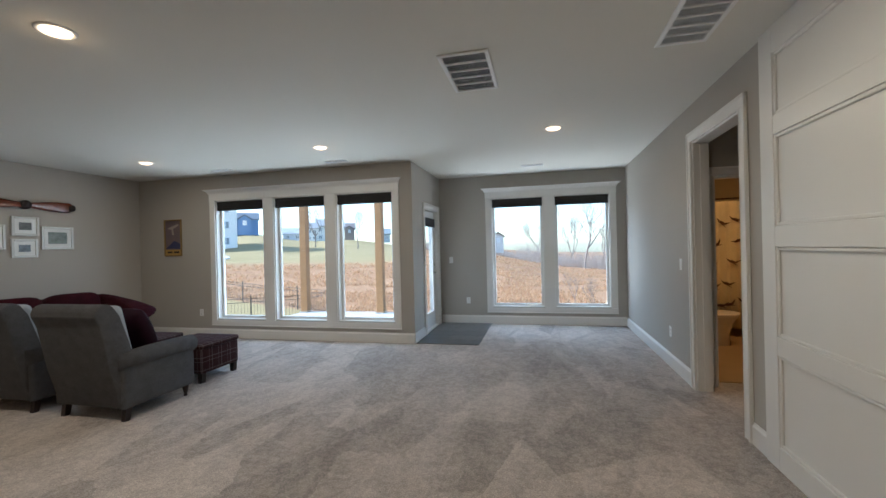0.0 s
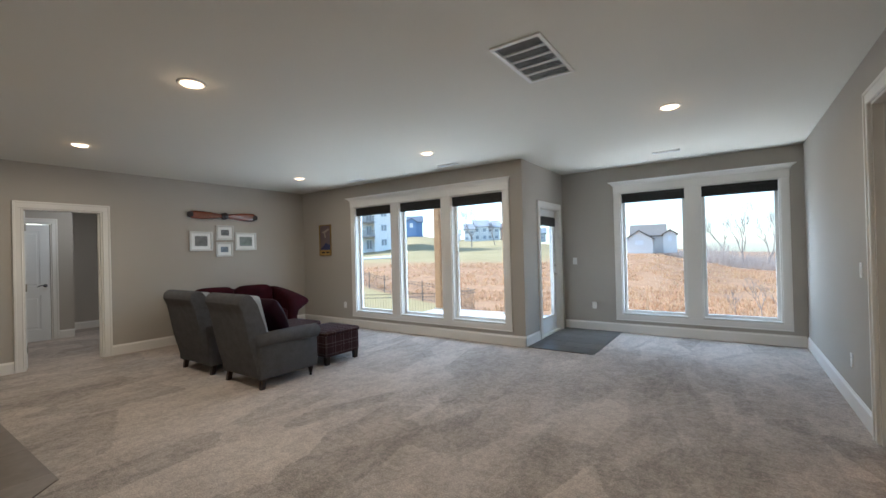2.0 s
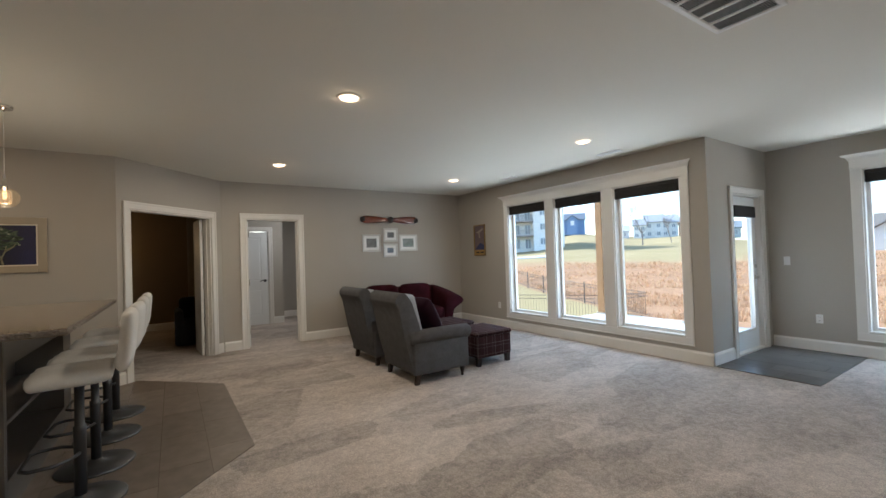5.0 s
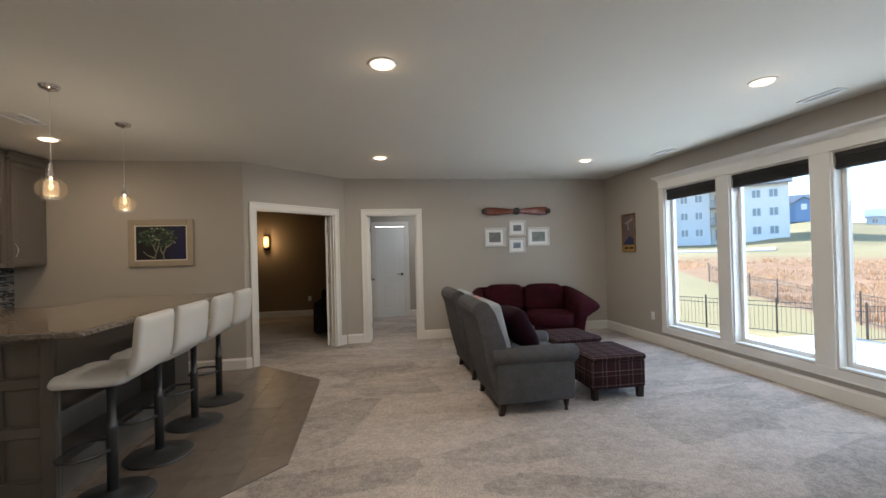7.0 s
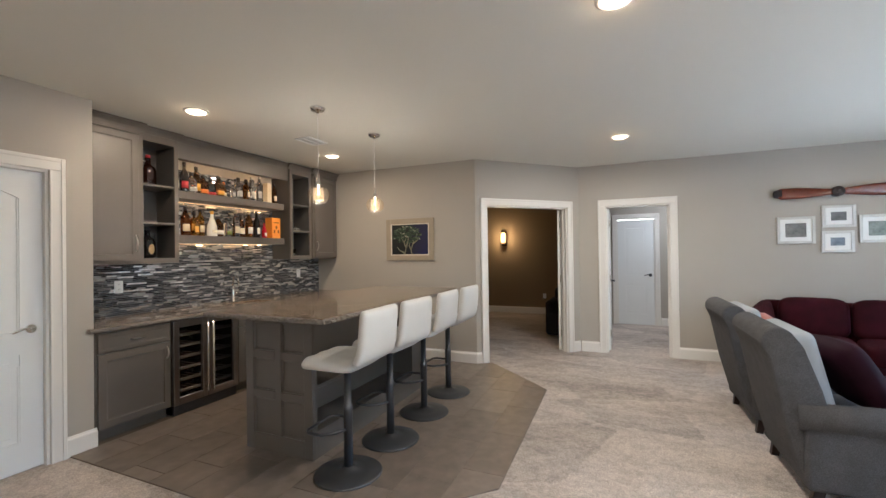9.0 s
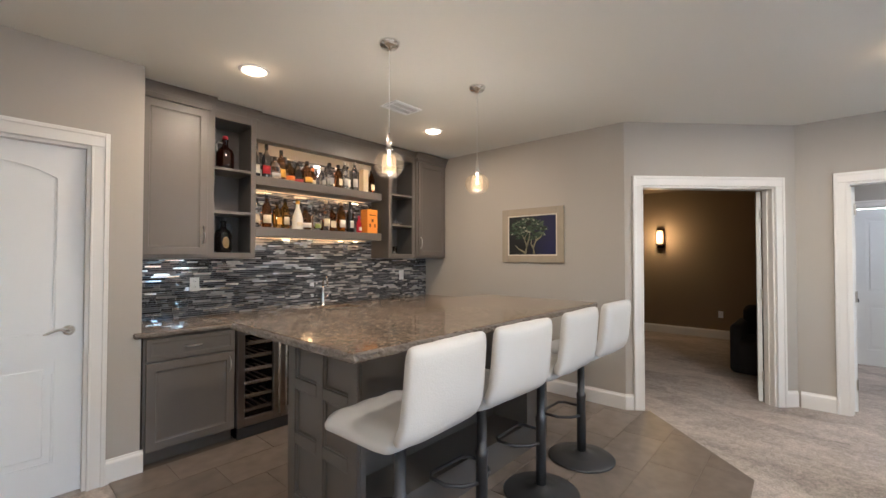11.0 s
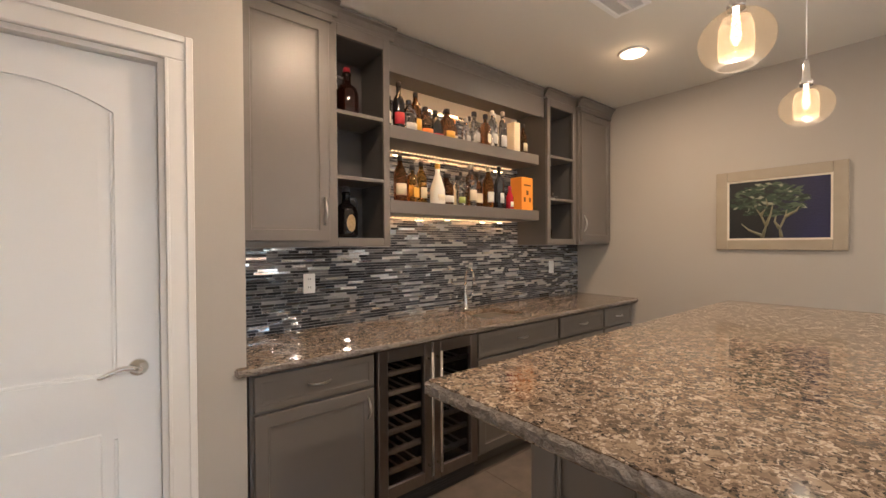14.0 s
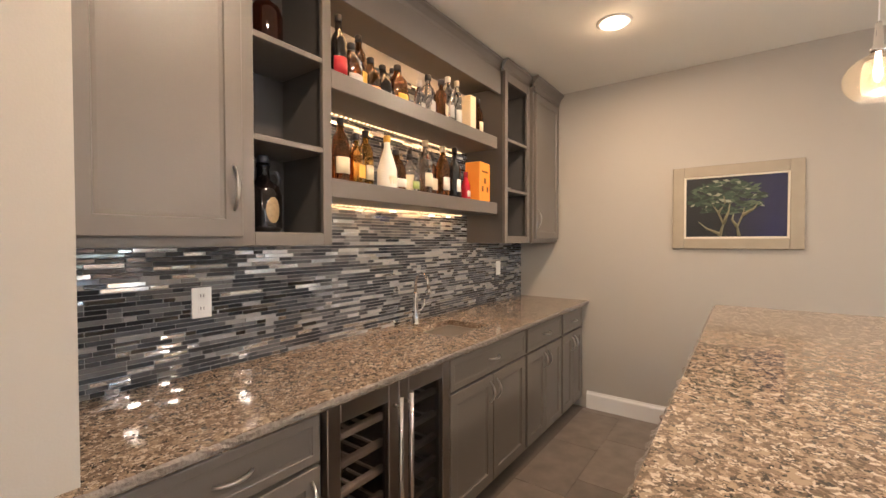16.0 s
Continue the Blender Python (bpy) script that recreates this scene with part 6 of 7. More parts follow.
LIQUID = {
    "clear": (0.95, 0.95, 0.93), "amber": (0.75, 0.33, 0.07), "gold": (0.88, 0.50, 0.10), "brown": (0.42, 0.16, 0.05),
    "green": (0.16, 0.24, 0.07), "blue": (0.10, 0.16, 0.45)}
SOLID = {"black": (0.012, 0.011, 0.012), "white": (0.80, 0.76, 0.66), "red": (0.45, 0.02, 0.03), "cream": (0.72, 0.62, 0.42), "yellow": (0.75, 0.42, 0.05), "pink": (0.75, 0.10, 0.12), "orange": (0.80, 0.22, 0.02), "navy": (0.03, 0.05, 0.18), "lime": (0.30, 0.36, 0.08), "silver": (0.5, 0.5, 0.48)}


def ink(c):
    return mat("paper " + c, SOLID[c], 0.5, var=0.06, scale=20)


SHAPES = {
    "tall": [(0.036, 0.0), (0.038, 0.004), (0.038, 0.17), (0.033, 0.195), (0.016, 0.225), (0.0135, 0.27)],
    "wine": [(0.035, 0.0), (0.037, 0.004), (0.037, 0.18), (0.030, 0.21), (0.015, 0.235), (0.0135, 0.30)],
    "squat": [(0.045, 0.0), (0.048, 0.005), (0.050, 0.10), (0.045, 0.135), (0.020, 0.165), (0.016, 0.20)],
    "round": [(0.038, 0.0), (0.052, 0.02), (0.060, 0.07), (0.052, 0.12), (0.022, 0.16), (0.016, 0.20)],
    "square": [(0.042, 0.0), (0.044, 0.004), (0.044, 0.155), (0.036, 0.175), (0.018, 0.19), (0.016, 0.235)],
    "slim": [(0.028, 0.0), (0.030, 0.004), (0.030, 0.19), (0.024, 0.22), (0.013, 0.24), (0.0125, 0.285)],
    "small": [(0.026, 0.0), (0.028, 0.004), (0.028, 0.095), (0.020, 0.12), (0.012, 0.14), (0.011, 0.17)],
    "cone": [(0.047, 0.0), (0.049, 0.006), (0.047, 0.10), (0.032, 0.15), (0.016, 0.20), (0.0145, 0.25)]}


def bottle(x, y, z, shape, body, label_c, cap_c, scale=1.0):
    prof = [(r * scale, h * scale) for r, h in SHAPES[shape]]
    top = prof[-1][1]
    solid = body in SOLID
    what = {"clear": "clear glass", "black": "black glass"}.get(body, body + (" painted" if solid else " liquor"))
    th = thing("liquor_bottle", pose(x, y, z, rz=random.uniform(-25, 25)), f"{what} bottle with a {label_c} label and {cap_c} cap", "bottle", "liquor bottles on the bar shelves")
    seg = 4 if shape == "square" else 20
    bm = bm_new()
    lathe(bm, prof, seg)
    if shape == "square":
        bmesh.ops.rotate(bm, verts=bm.verts, matrix=pose(0, 0, 0, 0, 0, 45).to_3x3())
        bmesh.ops.bevel(bm, geom=[e for e in bm.edges if abs(e.verts[0].co.z - e.verts[1].co.z) > 0.02], offset=0.008, segments=2, affect="EDGES")
    if solid:
        m = mat("bottle " + body, SOLID[body], 0.12, var=0.05)
    elif body == "clear":
        m = CLEAR
    else:
        m = tint(body, LIQUID[body])
    b = part("glass_body", bm, m, th)
    b.visible_shadow = solid
    bm = bm_new()
    r0 = prof[2][0] * (0.74 if shape == "square" else 1.0) + 0.0012
    h0, h1 = prof[2][1] * 0.26, prof[2][1] * 0.66
    if shape == "square":
        bx(bm, -r0 * 0.8, r0 * 0.8, r0, r0 + 0.001, h0, h1)
    else:
        rows = []
        for h in (h0, h1):
            rows.append([bm.verts.new((r0 * math.sin(a), r0 * math.cos(a), h)) for a in [radians(-55 + 11 * k) for k in range(11)]])
        for k in range(10):
            bm.faces.new((rows[0][k], rows[0][k + 1], rows[1][k + 1], rows[1][k])).smooth = True
    lb = part("label", bm, ink(label_c), th, label_c + " paper label")
    if shape != "square":
        md = lb.modifiers.new("thick", "SOLIDIFY")
        md.thickness = 0.0006
    bm = bm_new()
    rc = prof[-1][0] + 0.0025
    lathe(bm, [(rc, top - 0.022 * scale), (rc, top + 0.006), (rc * 0.9, top + 0.010)], 14)
    part("cap", bm, ink(cap_c), th)


TOP_ROW = """wine black white black|wine black red black|squat clear silver black|tall brown yellow black|squat brown orange black|round black red black|squat brown yellow black|small brown cream orange|small clear silver silver|square clear silver black|square brown cream black|tall clear silver silver|slim clear white silver|slim clear silver silver""".split("|")
LOW_ROW = """tall clear cream black|tall brown cream black|square gold yellow black|tall gold cream black|cone white cream yellow|squat brown white black|squat clear lime black|tall clear cream cream|square brown cream black|tall amber white cream|wine black white black|small red white red""".split("|")
_random_state = random.Random(7)
for _row, _z, _xa, _xb in ((TOP_ROW, SH_Z[0], -3.12, -4.20), (LOW_ROW, SH_Z[1], -3.11, -4.22)):
    for _k, _spec in enumerate(_row):
        _sh, _bo, _la, _ca = _spec.split()
        _ca = "lime" if _ca == "green" else _ca
        bottle(_xa + (_xb - _xa) * _k / (len(_row) - 1), B_Y + 0.17 + _random_state.uniform(-0.035, 0.05), _z, _sh, _bo, _la, _ca, _random_state.uniform(1.03, 1.17))
bottle(-4.40, B_Y + 0.2, SH_Z[0], "tall", "brown", "cream", "black", 0.95)
for _k in range(5):
    bottle(-3.2 - 0.24 * _k, B_Y + 0.075, SH_Z[0], "tall", "clear", "silver", "black", 0.95)
    bottle(-3.17 - 0.22 * _k, B_Y + 0.075, SH_Z[1], "slim", "clear", "cream", "black", 0.95)

_bm = bm_new()
bx(_bm, -4.345, -4.275, B_Y + 0.14, B_Y + 0.22, SH_Z[0], SH_Z[0] + 0.262, 0.003, 1)
solo("gift_box", _bm, ink("cream"), Matrix(), "tall cream cardboard bottle box on the shelf", "box")
_gb = thing("orange_box", pose(-4.35, -2.265, SH_Z[1], rz=4), "bright orange cardboard bottle box on the lower shelf", "box")
_bm = bm_new()
bx(_bm, -0.075, 0.075, -0.055, 0.055, 0, 0.262, 0.003, 1)
part("carton", _bm, ORANGE, _gb)
for _u, _v, _w, _h in ((0.0, 0.14, 0.014, 0.018), (-0.035, 0.085, 0.012, 0.018), (0.035, 0.085, 0.012, 0.018), (0.0, 0.20, 0.045, 0.006)):
    _bm = bm_new()
    bx(_bm, _u - _w, _u + _w, 0.0551, 0.0562, _v - _h, _v + _h)
    part("printed_mark", _bm, mat("dark print", (0.14, 0.05, 0.01), 0.6), _gb)


def growler(x, z, swing):
    th = thing("growler", pose(x, B_Y + 0.17, z, rz=180), "brown glass growler " + ("with a swing-top stopper" if swing else "with an oval paper label"), "growler")
    bm = bm_new()
    lathe(bm, [(0.055, 0), (0.066, 0.008), (0.069, 0.02), (0.069, 0.145), (0.058, 0.18), (0.026, 0.205), (0.022, 0.25), (0.025, 0.255), (0.025, 0.27)], 28)
    part("glass_body", bm, mat("brown beer glass", (0.014, 0.004, 0.002), 0.06, var=0.05) if swing else mat("black beer glass", (0.006, 0.005, 0.005), 0.06, var=0.05), th)
    bm = bm_new()
    s = -1 if swing else 1
    tube(bm, [(s * 0.024, 0, 0.235), (s * 0.055, 0, 0.24), (s * 0.07, 0, 0.215), (s * 0.066, 0, 0.175), (s * 0.055, 0, 0.16)], 0.007, 8)
    part("handle", bm, STEEL if swing else BLACKMETAL, th)
    bm = bm_new()
    lathe(bm, [(0.021, 0.27), (0.022, 0.285), (0.018, 0.30)], 16)
    part("stopper", bm, ink("red") if swing else BLACKMETAL, th)
    if not swing:
        bm = bm_new()
        rows = []
        for j in range(9):
            b = radians(-90 + 22.5 * j)
            rows.append([bm.verts.new((0.0696 * math.sin(a * math.cos(b) * 0.9), -0.0696 * math.cos(a * math.cos(b) * 0.9), 0.085 + 0.05 * math.sin(b))) for a in [radians(-26 + 6.5 * k) for k in range(9)]])
        for a, b in zip(rows, rows[1:]):
            for k in range(8):
                bm.faces.new((a[k], a[k + 1], b[k + 1], b[k]))
        bmesh.ops.remove_doubles(bm, verts=bm.verts, dist=0.0004)
        part("label", bm, mat("tan paper label", (0.34, 0.24, 0.11), 0.5, var=0.2, scale=60), th, "oval tan label")


growler(-2.855, CUB_SHELVES[2], True)
growler(-2.845, CUB_SHELVES[0], False)
for _x in (-4.70, -4.78):
    _bm = bm_new()
    lathe(_bm, [(0.026, 0), (0.030, 0.09), (0.0285, 0.09), (0.0245, 0.004)], 18)
    _g = solo("shot_glass", _bm, CLEAR, pose(_x, B_Y + 0.17, CUB_SHELVES[0]), "small clear tumbler in the cubby", "glass", "glassware in the cubby")
    _g.visible_shadow = False
for _x, _s in ((-4.70, 1), (-4.80, -1)):
    _t = thing("jack_ornament", pose(_x, B_Y + 0.2, CUB_SHELVES[1] + 0.032, rz=30 * _s), "polished chrome toy-jack ornament on the cubby shelf", "ornament")
    for _a in ((1, 0, 0), (0.3, 0.8, 0.45), (-0.3, 0.75, -0.5)):
        _bm = bm_new()
        _v = Vector(_a).normalized() * 0.05
        tube(_bm, [-_v, -_v * 0.85, _v * 0.85, _v], [0.007, 0.005, 0.005, 0.007], 8)
        part("spike", _bm, CHROME, _t)
_bm = bm_new()
lathe(_bm, [(0.030, 0), (0.030, 0.003), (0.004, 0.01), (0.004, 0.075), (0.03, 0.10), (0.036, 0.14), (0.03, 0.175), (0.0285, 0.175), (0.034, 0.14), (0.028, 0.103)], 20)
_g = solo("wine_glass", _bm, CLEAR, pose(-2.73, B_Y + 0.2, CUB_SHELVES[1]), "clear stemmed glass at the side of the cubby", "glass", "glassware in the cubby")
_g.visible_shadow = False

# ---- outdoors ----
CONCRETE = mat("broom finished concrete", (0.52, 0.50, 0.47), 0.85, var=0.05, scale=2, bump=0.3, bump_scale=150)
_bm = bm_new()
bx(_bm, -5.62, J_X - 0.17, N1_Y + 0.17, 9.35, -0.26, -0.10)
struct("pavement", _bm, CONCRETE, label="pale concrete patio slab outside the windows", category="patio")


CREST_A = (-90, -60, -50, -45, -41, -37.7, -34.5, -31.9, -26, -18, -11, -7, 1.3, 7.5, 25, 60)
NEAR_S = (-0.02, -0.018, -0.016, -0.016, -0.016, -0.016, -0.016, -0.016, -0.018, -0.019, -0.018, -0.0205, -0.050, -0.060, -0.07, -0.07)
FAR_S = (0.01, 0.012, 0.014, 0.018, 0.035, 0.039, 0.0275, 0.022, 0.025, 0.004, -0.0125, -0.017, -0.055, -0.065, -0.07, -0.07)


def terrain(x, y):
    """The ground: level by the house, a dip, a low rise of meadow, then a hill that is high to the west and falls to the east."""
    dx, dy = x - 0.3, y - 1.0
    r, a = math.hypot(dx, dy), math.degrees(math.atan2(dx, dy))
    sn, sf = float(np.interp(a, CREST_A, NEAR_S)), float(np.interp(a, CREST_A, FAR_S))

    def ss(lo, hi, v):
        t = min(1.0, max(0.0, (v - lo) / (hi - lo)))
        return t * t * (3 - 2 * t)
    z = -0.22 - 1.55 * ss(9.2, 20, r)
    zn, zf = 1.4 + 60 * sn, 1.4 + 140 * sf
    z += (zn + 1.77) * ss(20, 60, r)
    if r > 60:
        z += (zf - zn) * min(1.0, (r - 60) / 80)
    if r > 140:
        z += (min(r, 400) - 140) * (sf - 0.008)
    z += 0.14 * noise.noise((x * 0.12, y * 0.12, 0)) * ss(20, 34, r) + 0.05 * noise.noise((x * 0.6, y * 0.6, 3)) * ss(16, 24, r)
    return z


_bm = bm_new()
_xs = sorted(set([round(-60 + 1.25 * k, 2) for k in range(73)] + [-1500, -700, -350, -220, -170, -140, -120, -110, -100, -94, -88, -82, -76, -70, -65, 45, 70, 110, 180, 350, 800, 1500]))
_ys = sorted(set([-1500, -300, -60, -15, 3] + [round(6 + 1.0 * k, 2) for k in range(75)] + [84, 88, 92, 96, 100, 105, 110, 116, 122, 130, 140, 160, 220, 350, 800, 1500]))
_g = {}
for _i, _x in enumerate(_xs):
    for _j, _y in enumerate(_ys):
        _g[_i, _j] = _bm.verts.new((_x, _y, terrain(_x, _y) if _y > 3 else -0.30))
for _i in range(len(_xs) - 1):
    for _j in range(len(_ys) - 1):
        _bm.faces.new((_g[_i, _j], _g[_i + 1, _j], _g[_i + 1, _j + 1], _g[_i, _j + 1])).smooth = True


def ground_material():
    m = mat("winter meadow", (0.44, 0.265, 0.145), 1.0, color2=(0.31, 0.175, 0.095), scale=0.45, bump=0.25, bump_scale=3.0, fine=0.22, fine_scale=1.6, spec=0.05)
    n, l = m.node_tree.nodes, m.node_tree.links
    b = n["Principled BSDF"]
    src = b.inputs["Base Color"].links[0].from_socket
    tc = n.new("ShaderNodeTexCoord")
    sep = n.new("ShaderNodeSeparateXYZ")
    l.new(tc.outputs["Object"], sep.inputs["Vector"])
    no = n.new("ShaderNodeTexNoise")
    no.inputs["Scale"].default_value, no.inputs["Detail"].default_value = 0.09, 5.0
    l.new(tc.outputs["Object"], no.inputs["Vector"])

    def band(axis, lo, hi):
        r = n.new("ShaderNodeMapRange")
        r.inputs["From Min"].default_value, r.inputs["From Max"].default_value = lo, hi
        l.new(axis, r.inputs["Value"])
        return r.outputs["Result"]

    def math2(op, a, c):
        k = n.new("ShaderNodeMath")
        k.operation, k.use_clamp = op, op != "MULTIPLY_ADD"
        if not isinstance(a, float):
            l.new(a, k.inputs[0])
        else:
            k.inputs[0].default_value = a
        if not isinstance(c, float):
            l.new(c, k.inputs[1])
        else:
            k.inputs[1].default_value = c
        return k.outputs["Value"]
    flat = n.new("ShaderNodeVectorMath")
    flat.operation = "LENGTH"
    l.new(tc.outputs["Object"], flat.inputs[0])
    wob = n.new("ShaderNodeMath")
    wob.operation = "MULTIPLY_ADD"
    wob.inputs[1].default_value = 12.0
    l.new(no.outputs["Fac"], wob.inputs[0])
    l.new(flat.outputs["Value"], wob.inputs[2])

    def line(ax, ay):
        a = n.new("ShaderNodeMath")
        a.operation = "MULTIPLY"
        a.inputs[1].default_value = ax
        l.new(sep.outputs["X"], a.inputs[0])
        k = n.new("ShaderNodeMath")
        k.operation = "MULTIPLY_ADD"
        k.inputs[1].default_value = ay
        l.new(sep.outputs["Y"], k.inputs[0])
        l.new(a.outputs["Value"], k.inputs[2])
        return k.outputs["Value"]
    far = math2("MULTIPLY", band(wob.outputs["Value"], 52.0, 60.0), band(line(1.0, 0.30), -1.0, -4.0))
    near = math2("MULTIPLY", band(line(-0.525, 1.0), 22.2, 21.7), band(sep.outputs["X"], -5.4, -6.0))
    yard = math2("MULTIPLY", band(line(0.378, 1.0), 15.3, 14.8), band(sep.outputs["X"], -9.9, -10.4))
    near = math2("MAXIMUM", near, yard)
    green = math2("MAXIMUM", far, near)
    lawn = n.new("ShaderNodeMix")
    lawn.data_type = "RGBA"
    lawn.inputs["A"].default_value, lawn.inputs["B"].default_value = (0.27, 0.215, 0.095, 1), (0.46, 0.35, 0.19, 1)
    l.new(no.outputs["Fac"], lawn.inputs["Factor"])
    mx = n.new("ShaderNodeMix")
    mx.data_type = "RGBA"
    l.new(green, mx.inputs["Factor"])
    l.new(src, mx.inputs["A"])
    l.new(lawn.outputs["Result"], mx.inputs["B"])
    l.new(mx.outputs["Result"], b.inputs["Base Color"])
    return m


struct("ground", _bm, ground_material(), label="brown winter meadow rising to mown lawn on a hill", category="ground")

# dry grass clumps over the meadow
_bm = bm_new()
_rng = random.Random(11)
for _k in range(15000):
    _r, _a = 16 + 44 * _rng.random() ** 1.3, radians(_rng.uniform(-52, 14))
    _x, _y = 0.3 + _r * math.sin(_a), 1.0 + _r * math.cos(_a)
    if (_y - 0.525 * _x < 22.4 and _x < -5.4) or (_x < -10 and _y + 0.378 * _x < 15.5) or (_r > 48 and _x + 0.30 * _y < -2):
        continue
    if noise.noise((_x * 0.35, _y * 0.35, 7.0)) < -0.12:
        continue
    _z = terrain(_x, _y)
    for _q in range(4):
        _a2, _w, _h = _rng.uniform(0, 6.28), _rng.uniform(0.02, 0.05), _rng.uniform(0.10, 0.32)
        _dx, _dy = math.cos(_a2), math.sin(_a2)
        _cx, _cy = _x + _rng.uniform(-0.15, 0.15), _y + _rng.uniform(-0.15, 0.15)
        _bm.faces.new([_bm.verts.new(q) for q in ((_cx - _dx * _w, _cy - _dy * _w, _z - 0.03), (_cx + _dx * _w, _cy + _dy * _w, _z - 0.03), (_cx + _dy * 0.12, _cy - _dx * 0.12, _z + _h))])


def translucent(m, share):
    """Thin dry blades and twigs let part of the light through."""
    n, l = m.node_tree.nodes, m.node_tree.links
    b = n["Principled BSDF"]
    tr, mx = n.new("ShaderNodeBsdfTranslucent"), n.new("ShaderNodeMixShader")
    l.new(b.inputs["Base Color"].links[0].from_socket, tr.inputs["Color"])
    mx.inputs[0].default_value = share
    l.new(b.outputs[0], mx.inputs[1])
    l.new(tr.outputs[0], mx.inputs[2])
    l.new(mx.outputs[0], n["Material Output"].inputs["Surface"])
    return m


DRYGRASS = tile_material("dry bluestem clumps", [(0.0, (0.50, 0.31, 0.165)), (0.3, (0.56, 0.36, 0.20)), (0.6, (0.44, 0.25, 0.135)), (0.8, (0.60, 0.42, 0.26))], 1.0, True)
translucent(DRYGRASS, 0.5)
solo("dry_grass", _bm, DRYGRASS, Matrix(), "clumps of dry red-brown meadow grass", "grass", kind="stuff")

# deck posts
CEDAR = mat("stained cedar post", (0.33, 0.185, 0.08), 0.7, var=0.12, scale=7, bump=0.3, bump_scale=60)
for _x, _y in ((-5.53, 9.2), (-3.55, 9.2)):
    _p = thing("deck_post", pose(_x, _y, -0.10), "square stained cedar post on a steel base standing on the patio", "post", "deck posts")
    _bm = bm_new()
    bx(_bm, -0.085, 0.085, -0.085, 0.085, 0.03, 3.4, 0.006, 1)
    part("post", _bm, CEDAR, _p)
    _bm = bm_new()
    bx(_bm, -0.11, 0.11, -0.11, 0.11, 0.0, 0.03)
    part("base_plate", _bm, STEEL, _p)

# iron fence round the lawn
# black iron with haze and glare put into a lighter, browner colour
IRON = mat("haze-paled iron rail", (0.10, 0.082, 0.066), 0.55, 0.3, var=0.1)


def fence(xa, ya, xb, yb, n, base):
    for k in range(n):
        a, b = k / n, (k + 1) / n
        x0, y0, x1, y1 = xa + (xb - xa) * a, ya + (yb - ya) * a, xa + (xb - xa) * b, ya + (yb - ya) * b
        ln = math.hypot(x1 - x0, y1 - y0)
        z0, z1 = terrain(x0, y0), terrain(x1, y1)
        th = thing("fence_panel", pose(x0, y0, z0, rz=math.degrees(math.atan2(y1 - y0, x1 - x0))), "black iron picket fence panel at the lawn's edge", "fence", "iron lawn fence")
        dz = z1 - z0
        bm = bm_new()
        bx(bm, -0.025, 0.025, -0.025, 0.025, -0.1, 1.28, 0.004, 1)
        part("post", bm, IRON, th)
        for h in (0.12, 0.98, 1.14):
            bm = bm_new()
            prism(bm, [(0, h), (ln, h + dz), (ln, h + dz + 0.020), (0, h + 0.020)], -0.012, 0.012, "y")
            part("rail", bm, IRON, th)
        m = int(ln / 0.13)
        me = None
        for q in range(1, m):
            u = ln * q / m
            if me is None:
                bm = bm_new()
                bx(bm, -0.004, 0.004, -0.004, 0.004, 0.12, 1.15)
                pk = part("picket", bm, IRON, th)
                me = pk.data
            else:
                pk = new("picket", me)
                pk.parent = th
            pk.location = (u, 0, dz * u / ln)


fence(-22.0, 10.4, -10.2, 16.6, 6, 0)
fence(-25.0, 24.5, -10.2, 18.9, 6, 0)
fence(-10.2, 16.6, -10.2, 18.9, 1, 0)


